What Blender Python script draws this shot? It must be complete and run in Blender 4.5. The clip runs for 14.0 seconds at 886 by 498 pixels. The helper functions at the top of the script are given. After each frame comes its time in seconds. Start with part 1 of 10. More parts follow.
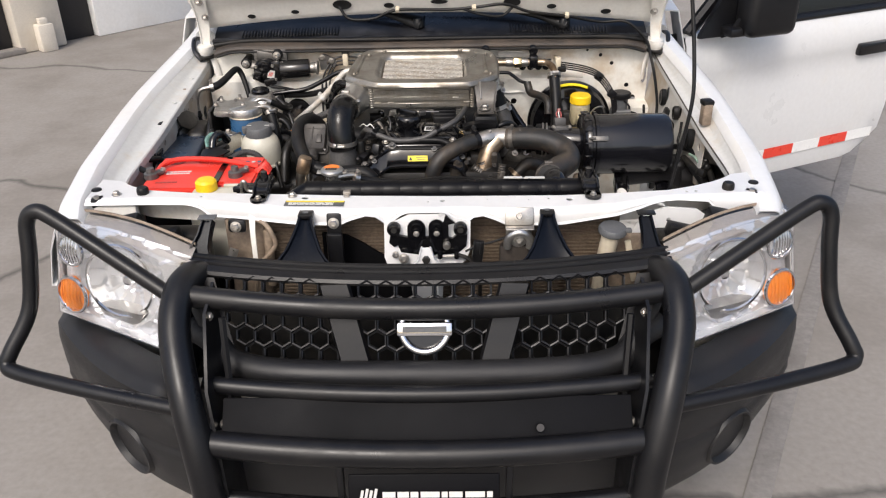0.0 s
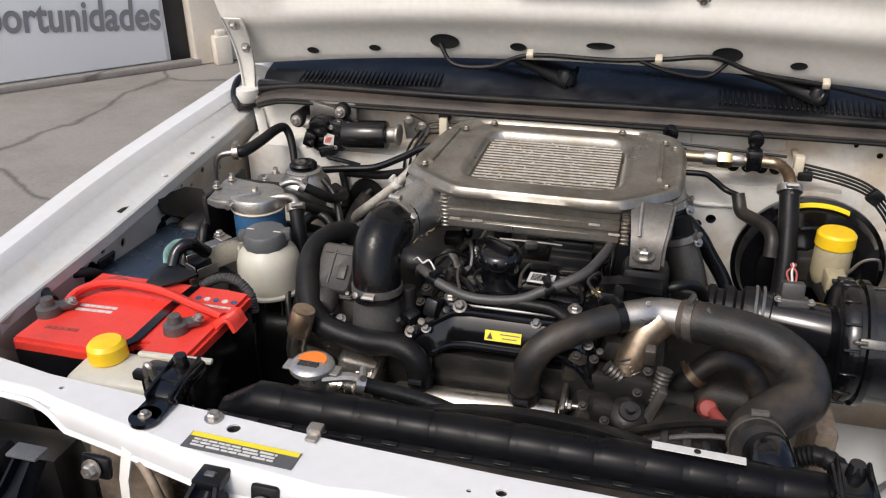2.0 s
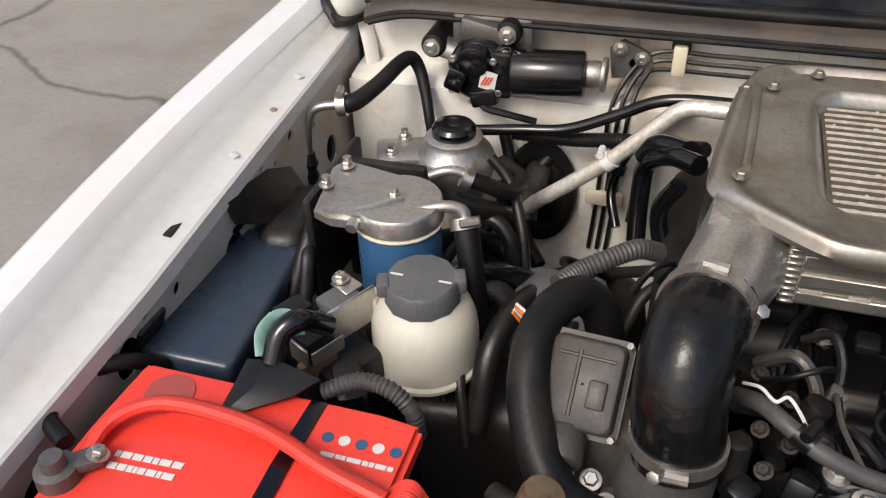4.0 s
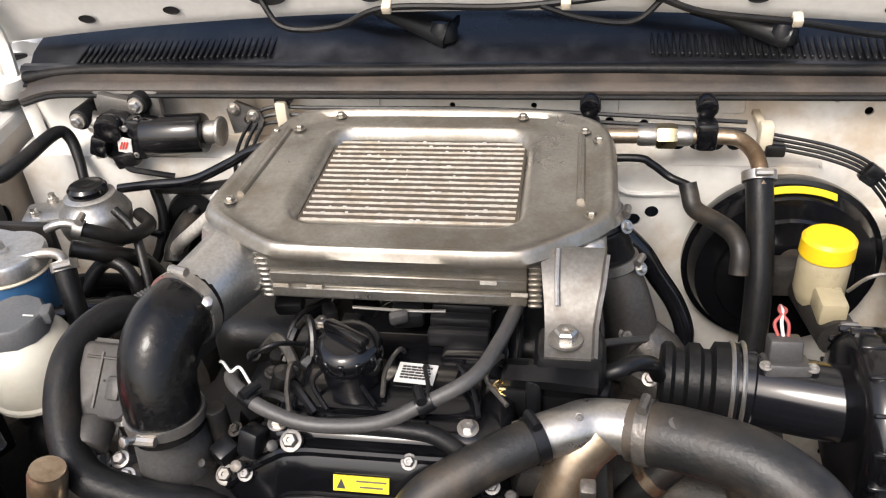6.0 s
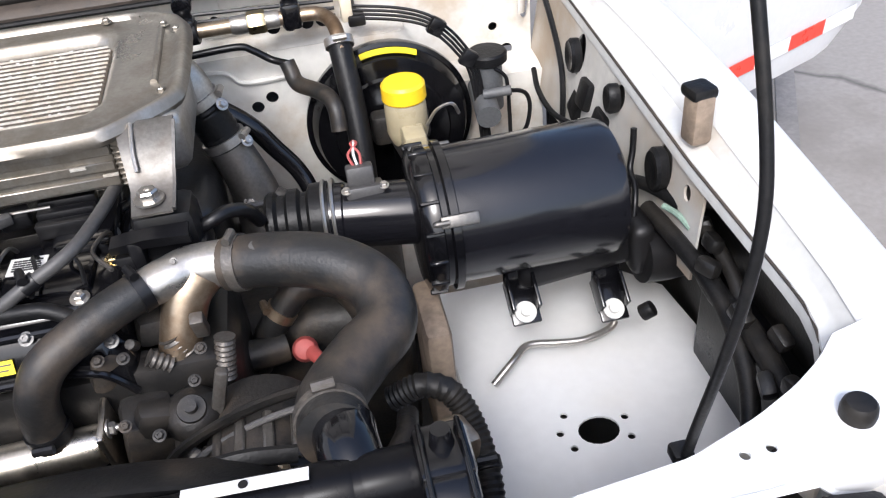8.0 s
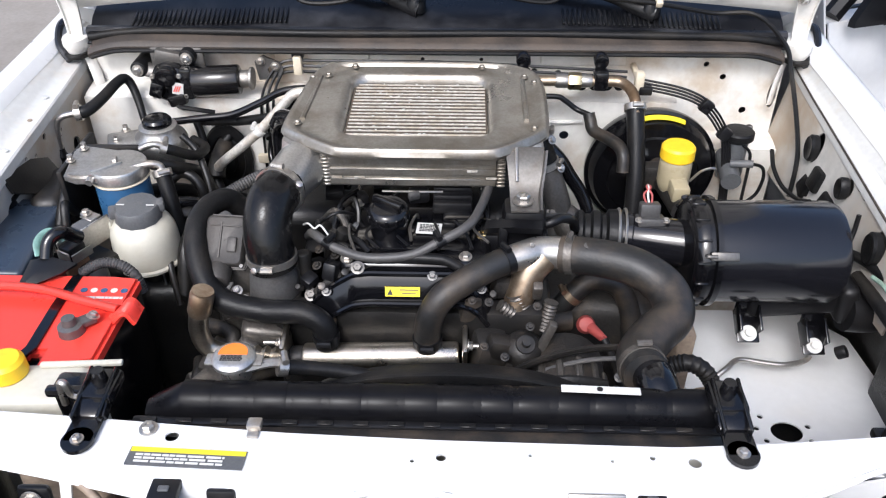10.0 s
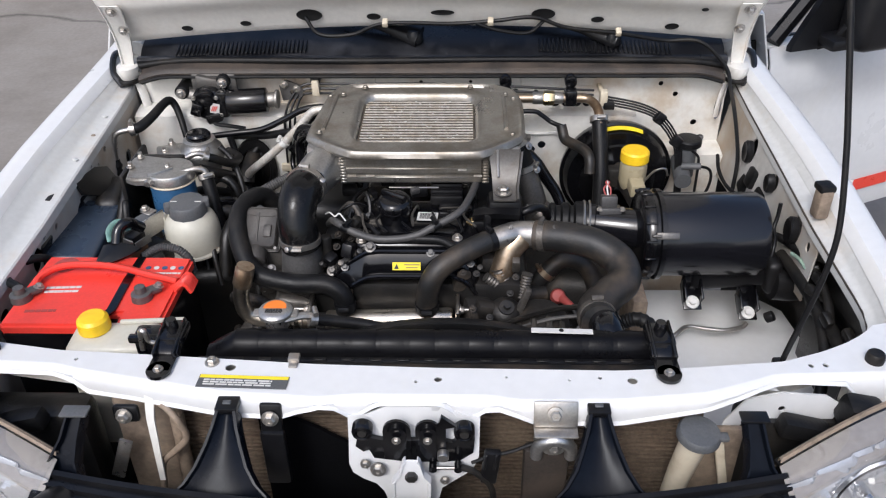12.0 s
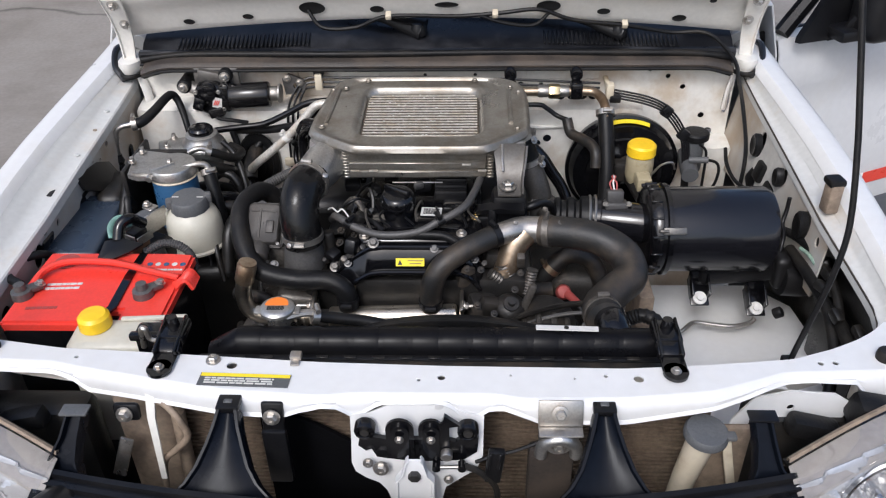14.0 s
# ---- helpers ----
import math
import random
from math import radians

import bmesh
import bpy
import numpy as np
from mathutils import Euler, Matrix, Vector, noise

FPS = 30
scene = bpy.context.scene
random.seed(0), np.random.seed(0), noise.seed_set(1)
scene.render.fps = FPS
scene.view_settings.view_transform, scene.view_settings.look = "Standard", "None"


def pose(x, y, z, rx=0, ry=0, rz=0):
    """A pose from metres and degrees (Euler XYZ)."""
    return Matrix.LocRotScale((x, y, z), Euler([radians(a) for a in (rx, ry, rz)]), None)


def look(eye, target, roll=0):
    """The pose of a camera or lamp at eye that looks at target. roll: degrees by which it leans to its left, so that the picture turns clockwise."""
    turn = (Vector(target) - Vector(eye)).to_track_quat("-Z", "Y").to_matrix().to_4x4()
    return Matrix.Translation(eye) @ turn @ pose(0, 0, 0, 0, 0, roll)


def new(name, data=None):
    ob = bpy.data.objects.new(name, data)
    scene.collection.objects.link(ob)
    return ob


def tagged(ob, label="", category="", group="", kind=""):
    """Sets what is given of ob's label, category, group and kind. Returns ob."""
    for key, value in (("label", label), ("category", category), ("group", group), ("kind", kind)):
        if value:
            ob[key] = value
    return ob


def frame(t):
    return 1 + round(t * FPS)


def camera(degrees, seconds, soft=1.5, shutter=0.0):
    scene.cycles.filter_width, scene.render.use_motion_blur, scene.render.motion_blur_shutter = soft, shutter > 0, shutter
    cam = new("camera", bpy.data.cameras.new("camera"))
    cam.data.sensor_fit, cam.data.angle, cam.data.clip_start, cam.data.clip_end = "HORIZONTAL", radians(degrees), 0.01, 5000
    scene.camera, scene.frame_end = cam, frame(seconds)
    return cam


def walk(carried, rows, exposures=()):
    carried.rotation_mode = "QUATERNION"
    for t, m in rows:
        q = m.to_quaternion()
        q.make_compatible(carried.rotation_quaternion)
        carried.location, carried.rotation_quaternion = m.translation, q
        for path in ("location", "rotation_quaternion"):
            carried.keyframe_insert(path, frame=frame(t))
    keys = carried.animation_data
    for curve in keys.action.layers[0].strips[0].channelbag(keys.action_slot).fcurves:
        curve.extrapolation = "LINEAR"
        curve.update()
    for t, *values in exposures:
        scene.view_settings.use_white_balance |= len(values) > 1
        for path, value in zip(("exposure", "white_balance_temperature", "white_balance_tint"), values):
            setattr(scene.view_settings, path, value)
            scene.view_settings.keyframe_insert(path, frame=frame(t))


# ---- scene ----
cam = camera(57.0, 14.0, soft=1.2)
PATH = [
    (0, (0.063, -0.025, 1.712), (0.038, 1.734, 0.761), -1.0),
    (0.5, (0.045, 0.242, 1.697), (0.025, 1.990, 0.726), -1.6),
    (1, (0.062, 0.474, 1.656), (0.057, 2.256, 0.749), 0.3),
    (1.5, (0.124, 0.730, 1.617), (-0.093, 2.537, 0.788), 0.8),
    (2, (0.151, 0.939, 1.539), (-0.338, 2.661, 0.649), -0.7),
    (2.2, (0.129, 1.005, 1.494), (-0.418, 2.671, 0.531), -1.0),
    (4.3, (-0.255, 1.461, 1.455), (-0.745, 2.985, 0.256), -1.6),
    (4.5, (-0.247, 1.454, 1.469), (-0.699, 3.037, 0.334), -1.5),
    (5, (-0.189, 1.407, 1.492), (-0.515, 3.079, 0.444), -1.0),
    (5.5, (-0.065, 1.366, 1.499), (-0.360, 3.049, 0.460), -2.7),
    (6, (0.147, 1.376, 1.492), (-0.166, 3.032, 0.416), -3.9),
    (6.5, (0.285, 1.390, 1.489), (0.085, 3.056, 0.401), -4.1),
    (7, (0.356, 1.364, 1.488), (0.329, 3.038, 0.395), -4.1),
    (7.5, (0.377, 1.302, 1.474), (0.500, 2.932, 0.321), -5.2),
    (8, (0.320, 1.232, 1.462), (0.538, 2.803, 0.243), -6.1),
    (8.5, (0.202, 1.175, 1.487), (0.317, 2.681, 0.176), -4.0),
    (9, (0.087, 1.129, 1.561), (0.079, 2.689, 0.311), -0.5),
    (9.2, (0.062, 1.112, 1.585), (0.013, 2.687, 0.352), -0.0),
    (11.3, (0.072, 0.687, 1.757), (0.022, 2.349, 0.646), -0.5),
    (11.5, (0.078, 0.683, 1.761), (0.022, 2.346, 0.651), -0.7),
    (12, (0.077, 0.690, 1.759), (0.025, 2.351, 0.646), -0.8),
    (12.5, (0.073, 0.699, 1.758), (0.018, 2.351, 0.633), -1.0),
    (13, (0.076, 0.703, 1.757), (0.011, 2.353, 0.630), -1.3),
    (13.5, (0.081, 0.704, 1.756), (0.015, 2.356, 0.632), -1.2),
    (14, (0.081, 0.706, 1.755), (0.013, 2.356, 0.627), -1.2),
]
# the camera opens up over the dark engine and turns cooler later on
LIGHT = [(0, 0.42, 6200, 10), (0.5, 0.38, 6200, 10), (1.0, 0.15, 6200, 10), (1.5, -0.10, 6150, 10), (2.0, 0.22, 6100, 10), (4.5, 0.42, 6300, 10), (5.0, 0.80, 6250, 10), (5.5, 0.98, 6200, 10), (6.0, 0.92, 6200, 10), (6.5, 0.92, 6200, 10),
         (7.5, 0.94, 6000, 10), (8.0, 0.98, 5700, 10), (9.0, 0.95, 5600, 10), (9.2, 0.95, 5600, 10), (11.5, 0.32, 5700, 10), (12.5, 0.24, 5700, 10), (14, 0.23, 5700, 10)]
walk(cam, [(t, look(eye, target, roll)) for t, eye, target, roll in PATH], LIGHT)

# ---- world and sun: open shade under a bright hazy sky ----
SUN_EL, SUN_AZ = 47.0, 199.0
world = bpy.data.worlds.new("sky")
scene.world = world
world.use_nodes = True
wn = world.node_tree
sky = wn.nodes.new("ShaderNodeTexSky")
sky.sky_type = "NISHITA"
sky.sun_disc = False
sky.sun_elevation, sky.sun_rotation = radians(SUN_EL), radians(SUN_AZ)
sky.air_density, sky.dust_density, sky.ozone_density = 1.0, 5.0, 0.5
wn.links.new(sky.outputs[0], wn.nodes["Background"].inputs[0])
wn.nodes["Background"].inputs[1].default_value = 0.15
sun_data = bpy.data.lights.new("sun", "SUN")
sun_data.energy, sun_data.angle, sun_data.color = 1.2, radians(16), (1.0, 0.95, 0.88)
sun = new("sun", sun_data)
az, el = radians(SUN_AZ), radians(SUN_EL)
sun.matrix_world = look((math.sin(az) * math.cos(el) * 20, math.cos(az) * math.cos(el) * 20, math.sin(el) * 20), (0, 0, 0))


# ---- materials ----
def material(name, col, rough=0.5, metal=0.0, var=0.12, scale=5.0, dirt=None, amount=0.0, bump=0.0, grain=120.0, coat=0.0, edge=0.55, spec=0.5, rvar=0.12):
    """A surface with stains at one scale and grain at another; dirt lies in blotches."""
    m = bpy.data.materials.new(name)
    m.use_nodes = True
    t = m.node_tree
    b = t.nodes["Principled BSDF"]
    b.inputs["Metallic"].default_value = metal
    b.inputs["Coat Weight"].default_value = coat
    b.inputs["Coat Roughness"].default_value = 0.08
    b.inputs["Specular IOR Level"].default_value = spec
    tc = t.nodes.new("ShaderNodeTexCoord")
    n1 = t.nodes.new("ShaderNodeTexNoise")
    n1.inputs["Scale"].default_value, n1.inputs["Detail"].default_value, n1.inputs["Roughness"].default_value = scale, 6, 0.65
    n2 = t.nodes.new("ShaderNodeTexNoise")
    n2.inputs["Scale"].default_value, n2.inputs["Detail"].default_value = grain, 3
    for n in (n1, n2):
        t.links.new(tc.outputs["Object"], n.inputs["Vector"])
    # grain darkens and lightens the colour
    mr = t.nodes.new("ShaderNodeMapRange")
    mr.inputs[1].default_value, mr.inputs[2].default_value = 0.3, 0.7
    mr.inputs[3].default_value, mr.inputs[4].default_value = 1 - var, 1 + var * 0.6
    t.links.new(n2.outputs["Fac"], mr.inputs[0])
    mul = t.nodes.new("ShaderNodeMix")
    mul.data_type, mul.blend_type = "RGBA", "MULTIPLY"
    mul.inputs["Factor"].default_value = 1.0
    mul.inputs["A"].default_value = (*col, 1)
    t.links.new(mr.outputs[0], mul.inputs["B"])
    out = mul.outputs["Result"]
    ramp = t.nodes.new("ShaderNodeMapRange")
    ramp.interpolation_type = "SMOOTHSTEP"
    ramp.inputs[1].default_value, ramp.inputs[2].default_value = edge - 0.09, edge + 0.16
    ramp.inputs[3].default_value, ramp.inputs[4].default_value = 0.0, amount
    t.links.new(n1.outputs["Fac"], ramp.inputs[0])
    if dirt:
        mx = t.nodes.new("ShaderNodeMix")
        mx.data_type = "RGBA"
        mx.inputs["B"].default_value = (*dirt, 1)
        t.links.new(ramp.outputs[0], mx.inputs["Factor"])
        t.links.new(out, mx.inputs["A"])
        out = mx.outputs["Result"]
    t.links.new(out, b.inputs["Base Color"])
    rr = t.nodes.new("ShaderNodeMapRange")
    rr.inputs[1].default_value, rr.inputs[2].default_value = 0.3, 0.7
    rr.inputs[3].default_value, rr.inputs[4].default_value = max(0.03, rough - rvar), min(1.0, rough + rvar)
    t.links.new(n1.outputs["Fac"], rr.inputs[0])
    t.links.new(rr.outputs[0], b.inputs["Roughness"])
    if bump:
        bp = t.nodes.new("ShaderNodeBump")
        bp.inputs["Strength"].default_value, bp.inputs["Distance"].default_value = bump, 0.002
        t.links.new(n2.outputs["Fac"], bp.inputs["Height"])
        t.links.new(bp.outputs[0], b.inputs["Normal"])
    return m


WHITE = material("white_body_paint", (0.67, 0.67, 0.665), 0.32, var=0.03, scale=3, dirt=(0.62, 0.58, 0.50), amount=0.35, grain=60, coat=0.35, rvar=0.06)
BAY = material("white_bay_paint", (0.69, 0.67, 0.62), 0.42, var=0.06, scale=6, dirt=(0.44, 0.33, 0.21), amount=0.75, grain=80, coat=0.1, edge=0.535)
# bay paint under dust, darkened further to carry the walls' shade
INNERWALL = material("dusty_shaded_inner_wall_paint", (0.50, 0.485, 0.45), 0.5, var=0.1, scale=5, dirt=(0.33, 0.25, 0.165), amount=0.85, grain=80, edge=0.5)
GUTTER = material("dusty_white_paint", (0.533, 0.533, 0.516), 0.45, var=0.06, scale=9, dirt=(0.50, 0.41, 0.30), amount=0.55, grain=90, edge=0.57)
PRIMER = material("hood_underside_paint", (0.73, 0.71, 0.66), 0.48, var=0.05, scale=4, dirt=(0.52, 0.46, 0.38), amount=0.4, grain=90)
GLOSSBLK = material("gloss_black_plastic", (0.004, 0.004, 0.005), 0.15, var=0.2, scale=7, dirt=(0.022, 0.020, 0.018), amount=0.3, grain=140, rvar=0.08)
SATINBLK = material("satin_black_paint", (0.006, 0.006, 0.007), 0.36, var=0.25, scale=8, dirt=(0.022, 0.020, 0.018), amount=0.35, grain=200, bump=0.08, spec=0.36)
TEXBLK = material("textured_black_plastic", (0.012, 0.012, 0.013), 0.46, var=0.3, scale=6, dirt=(0.034, 0.032, 0.031), amount=0.35, grain=700, bump=0.25, spec=0.4)
COWLBLK = material("cowl_black_plastic", (0.008, 0.0085, 0.011), 0.32, var=0.25, scale=5, dirt=(0.070, 0.071, 0.078), amount=0.68, grain=300, bump=0.1)
RUBBER = material("black_rubber_hose", (0.008, 0.008, 0.0085), 0.44, var=0.3, scale=12, dirt=(0.030, 0.026, 0.021), amount=0.6, grain=240, bump=0.22, spec=0.22)
DUSTRUB = material("dusty_rubber_hose", (0.011, 0.011, 0.011), 0.5, var=0.25, scale=11, dirt=(0.085, 0.062, 0.041), amount=0.6, grain=240, bump=0.22, edge=0.5)
SEALRUB = material("brown_dusty_seal", (0.034, 0.028, 0.024), 0.58, var=0.25, scale=9, dirt=(0.085, 0.065, 0.049), amount=0.7, grain=260, bump=0.15, edge=0.48)
ALU = material("cast_aluminium", (0.50, 0.49, 0.47), 0.38, metal=0.9, var=0.15, scale=14, dirt=(0.22, 0.19, 0.15), amount=0.6, grain=300, bump=0.15)
# dust brown, kept dark to stand for shade between fins
FINFLOOR = material("dusty_shaded_fin_gap", (0.085, 0.068, 0.050), 0.7, metal=0.2, var=0.3, scale=18, dirt=(0.13, 0.10, 0.07), amount=0.7, grain=400, bump=0.4)
ALUDULL = material("dull_pressed_aluminium", (0.37, 0.352, 0.318), 0.36, metal=0.85, var=0.12, scale=10, dirt=(0.20, 0.17, 0.13), amount=0.7, grain=260, bump=0.06, edge=0.5)
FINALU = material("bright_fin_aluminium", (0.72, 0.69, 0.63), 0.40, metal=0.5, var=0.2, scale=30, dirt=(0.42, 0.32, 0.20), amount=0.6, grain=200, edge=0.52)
STEEL = material("zinc_steel", (0.46, 0.44, 0.41), 0.36, metal=0.9, var=0.12, scale=30, dirt=(0.35, 0.26, 0.17), amount=0.4, grain=300)
REFLECTOR = material("silvered_reflector", (0.88, 0.88, 0.89), 0.2, metal=0.6, var=0.03, scale=20, rvar=0.05)
DARKPLATE = material("matt_black_plate", (0.003, 0.003, 0.004), 0.6, var=0.3, scale=5, dirt=(0.006, 0.006, 0.0058), amount=0.4, grain=300, bump=0.1, spec=0.12)
CHROME = material("polished_chrome", (0.80, 0.80, 0.81), 0.08, metal=1.0, var=0.03, scale=20, rvar=0.04)
HOTSTEEL = material("heat_tinted_pipe", (0.46, 0.37, 0.27), 0.36, metal=0.9, var=0.1, scale=16, dirt=(0.17, 0.10, 0.05), amount=0.8, grain=200, edge=0.5)
CASTGREY = material("dusty_grey_casting", (0.15, 0.145, 0.14), 0.45, metal=0.6, var=0.15, scale=16, dirt=(0.07, 0.06, 0.05), amount=0.6, grain=260, bump=0.2)
BRASSY = material("gold_passivated_steel", (0.62, 0.50, 0.28), 0.33, metal=1.0, var=0.12, scale=30, dirt=(0.3, 0.2, 0.1), amount=0.4)
LOOM = material("grey_loom_tube", (0.055, 0.053, 0.052), 0.5, var=0.2, scale=14, dirt=(0.13, 0.12, 0.105), amount=0.5, grain=260, bump=0.1)
STAINLESS = material("brushed_stainless", (0.60, 0.55, 0.47), 0.34, metal=1.0, var=0.12, scale=25, dirt=(0.36, 0.29, 0.20), amount=0.5, grain=300)
ELBOWRUB = material("worn_elbow_rubber", (0.006, 0.006, 0.0065), 0.21, var=0.3, scale=10, dirt=(0.020, 0.018, 0.016), amount=0.7, grain=160, bump=0.16, rvar=0.18, spec=0.28)
CASTBROWN = material("oily_cast_aluminium", (0.13, 0.12, 0.108), 0.42, metal=0.6, var=0.2, scale=20, dirt=(0.075, 0.058, 0.042), amount=0.75, grain=240, bump=0.3)
STRUTBLK = material("navy_black_plastic", (0.005, 0.0065, 0.0105), 0.26, var=0.15, scale=6, spec=0.09, rvar=0.06)
LAMPGREY = material("dull_lamp_housing", (0.34, 0.31, 0.28), 0.45, var=0.12, scale=12, dirt=(0.22, 0.19, 0.16), amount=0.5)
TANKBLK = material("black_nylon_tank", (0.004, 0.004, 0.005), 0.30, var=0.2, scale=7, dirt=(0.014, 0.013, 0.012), amount=0.35, grain=140, rvar=0.08, spec=0.14)
BRACKET = material("dull_grey_bracket", (0.155, 0.148, 0.138), 0.45, metal=0.75, var=0.15, scale=14, dirt=(0.11, 0.09, 0.07), amount=0.6, grain=240, bump=0.08)
CASTDARK = material("dark_oily_casting", (0.034, 0.032, 0.030), 0.45, metal=0.2, var=0.2, scale=18, dirt=(0.03, 0.025, 0.02), amount=0.6, grain=240, bump=0.25, spec=0.4)
CASTMID = material("dusty_dark_casting", (0.062, 0.058, 0.054), 0.5, metal=0.25, var=0.15, scale=16, dirt=(0.06, 0.05, 0.042), amount=0.6, grain=260, bump=0.15, spec=0.35)
ENGINE = material("sooty_engine_metal", (0.026, 0.024, 0.022), 0.55, metal=0.3, var=0.3, scale=22, dirt=(0.09, 0.068, 0.048), amount=0.6, grain=260, bump=0.3)
# greasy metal, also fills shaded voids; base lifted slightly for lens haze
GREASEVOID = material("greasy_metal_and_void_black", (0.009, 0.0085, 0.008), 0.42, var=0.3, scale=18, dirt=(0.032, 0.026, 0.020), amount=0.65, grain=260, bump=0.2)
RED = material("red_battery_plastic", (0.74, 0.050, 0.032), 0.34, var=0.06, scale=9, dirt=(0.45, 0.05, 0.04), amount=0.4, grain=200)
PINKRED = material("faded_red_rubber", (0.33, 0.062, 0.055), 0.6, var=0.1, scale=30, dirt=(0.3, 0.09, 0.07), amount=0.5)
YELLOW = material("yellow_cap_plastic", (0.86, 0.56, 0.010), 0.36, var=0.05, scale=20, dirt=(0.6, 0.38, 0.02), amount=0.3)
YLABEL = material("yellow_sticker", (0.84, 0.66, 0.02), 0.4, var=0.05, scale=30)
ORANGE = material("orange_sticker", (0.80, 0.20, 0.02), 0.4, var=0.05, scale=30)
FILTERBLK = material("sheen_black_shell", (0.008, 0.008, 0.010), 0.17, var=0.2, scale=6, dirt=(0.03, 0.028, 0.027), amount=0.3, grain=200, spec=0.6, rvar=0.05)
PAPER = material("white_sticker", (0.62, 0.61, 0.58), 0.5, var=0.08, scale=50)
INK = material("dark_print", (0.03, 0.03, 0.03), 0.6, var=0.1)
CREAM = material("cream_nylon", (0.62, 0.55, 0.42), 0.5, var=0.06, scale=30, dirt=(0.35, 0.27, 0.17), amount=0.5)
MILKY = material("milky_reservoir_plastic", (0.55, 0.53, 0.45), 0.38, var=0.04, scale=14, dirt=(0.48, 0.42, 0.31), amount=0.5, grain=120, spec=0.4)
AMBERFLUID = material("stained_reservoir_plastic", (0.36, 0.31, 0.20), 0.35, var=0.06, scale=16, dirt=(0.34, 0.28, 0.16), amount=0.6)
GREYCAP = material("grey_cap_plastic", (0.085, 0.088, 0.092), 0.5, var=0.15, scale=20, dirt=(0.16, 0.15, 0.14), amount=0.4, grain=300, bump=0.15)
BLUEBOX = material("slate_blue_plastic", (0.030, 0.043, 0.066), 0.34, var=0.12, scale=8, dirt=(0.07, 0.08, 0.10), amount=0.35, grain=300, bump=0.08)
BLUEFILTER = material("blue_filter_paint", (0.030, 0.090, 0.19), 0.34, var=0.08, scale=15, dirt=(0.03, 0.06, 0.1), amount=0.4)
CONDENSER = material("dusty_condenser", (0.19, 0.145, 0.105), 0.62, metal=0.35, var=0.25, scale=12, dirt=(0.075, 0.055, 0.04), amount=0.7, grain=160, bump=0.2)
RUSTY = material("rust_stained_metal", (0.22, 0.12, 0.065), 0.7, metal=0.2, var=0.3, scale=30, dirt=(0.10, 0.05, 0.03), amount=0.7)
TANCLIP = material("tan_rubber_stop", (0.26, 0.20, 0.145), 0.6, var=0.2, scale=18, dirt=(0.10, 0.075, 0.055), amount=0.6)
AMBER = material("amber_lens", (0.85, 0.24, 0.012), 0.12, var=0.06, scale=30, coat=0.6)
REDTAPE = material("red_reflective_tape", (0.72, 0.055, 0.03), 0.35, var=0.06, scale=20, dirt=(0.5, 0.05, 0.03), amount=0.3)
WHITETAPE = material("white_reflective_tape", (0.78, 0.78, 0.76), 0.35, var=0.04, scale=20)
DARKHOLE = material("unlit_cavity", (0.006, 0.006, 0.006), 0.8, var=0.3, scale=10)
TYRE = material("tyre_rubber", (0.022, 0.022, 0.023), 0.75, var=0.25, scale=20, dirt=(0.08, 0.07, 0.06), amount=0.4, grain=200, bump=0.3)
WALLWHITE = material("white_painted_wall", (0.76, 0.76, 0.75), 0.7, var=0.04, scale=1.5, dirt=(0.60, 0.57, 0.52), amount=0.4, grain=40, bump=0.15)
BANNER = material("white_banner", (0.78, 0.79, 0.80), 0.45, var=0.02, scale=2)
BANNERINK = material("grey_banner_print", (0.16, 0.16, 0.17), 0.5, var=0.05)
STUCCO = material("beige_plaster", (0.62, 0.57, 0.49), 0.75, var=0.06, scale=2.5, dirt=(0.42, 0.36, 0.28), amount=0.5, grain=80, bump=0.3)
DARKDOOR = material("unlit_doorway_black", (0.02, 0.019, 0.02), 0.6, var=0.2, scale=4)
PANEGLASS = material("dark_tinted_glass", (0.012, 0.013, 0.015), 0.05, var=0.02, scale=3, rvar=0.02, spec=0.6)


def concrete(name, base, joint_dirt):
    m = material(name, base, 0.82, var=0.10, scale=0.9, dirt=joint_dirt, amount=0.75, grain=45, bump=0.35, edge=0.5, rvar=0.08)
    t = m.node_tree
    b = t.nodes["Principled BSDF"]
    tc = [n for n in t.nodes if n.type == "TEX_COORD"][0]
    vor = t.nodes.new("ShaderNodeTexVoronoi")
    vor.feature = "DISTANCE_TO_EDGE"
    vor.inputs["Scale"].default_value = 0.42
    wob = t.nodes.new("ShaderNodeTexNoise")
    wob.inputs["Scale"].default_value, wob.inputs["Detail"].default_value = 1.6, 6
    add = t.nodes.new("ShaderNodeMix")
    add.data_type, add.blend_type = "RGBA", "LINEAR_LIGHT"
    add.inputs["Factor"].default_value = 0.16
    t.links.new(tc.outputs["Object"], wob.inputs["Vector"])
    t.links.new(tc.outputs["Object"], add.inputs["A"])
    t.links.new(wob.outputs["Color"], add.inputs["B"])
    t.links.new(add.outputs["Result"], vor.inputs["Vector"])
    mr = t.nodes.new("ShaderNodeMapRange")
    mr.inputs[1].default_value, mr.inputs[2].default_value = 0.0, 0.010
    mr.inputs[3].default_value, mr.inputs[4].default_value = 0.42, 1.0
    t.links.new(vor.outputs["Distance"], mr.inputs[0])
    mul = t.nodes.new("ShaderNodeMix")
    mul.data_type, mul.blend_type = "RGBA", "MULTIPLY"
    mul.inputs["Factor"].default_value = 1.0
    src = b.inputs["Base Color"].links[0].from_socket
    t.links.new(src, mul.inputs["A"])
    t.links.new(mr.outputs[0], mul.inputs["B"])
    t.links.new(mul.outputs["Result"], b.inputs["Base Color"])
    return m


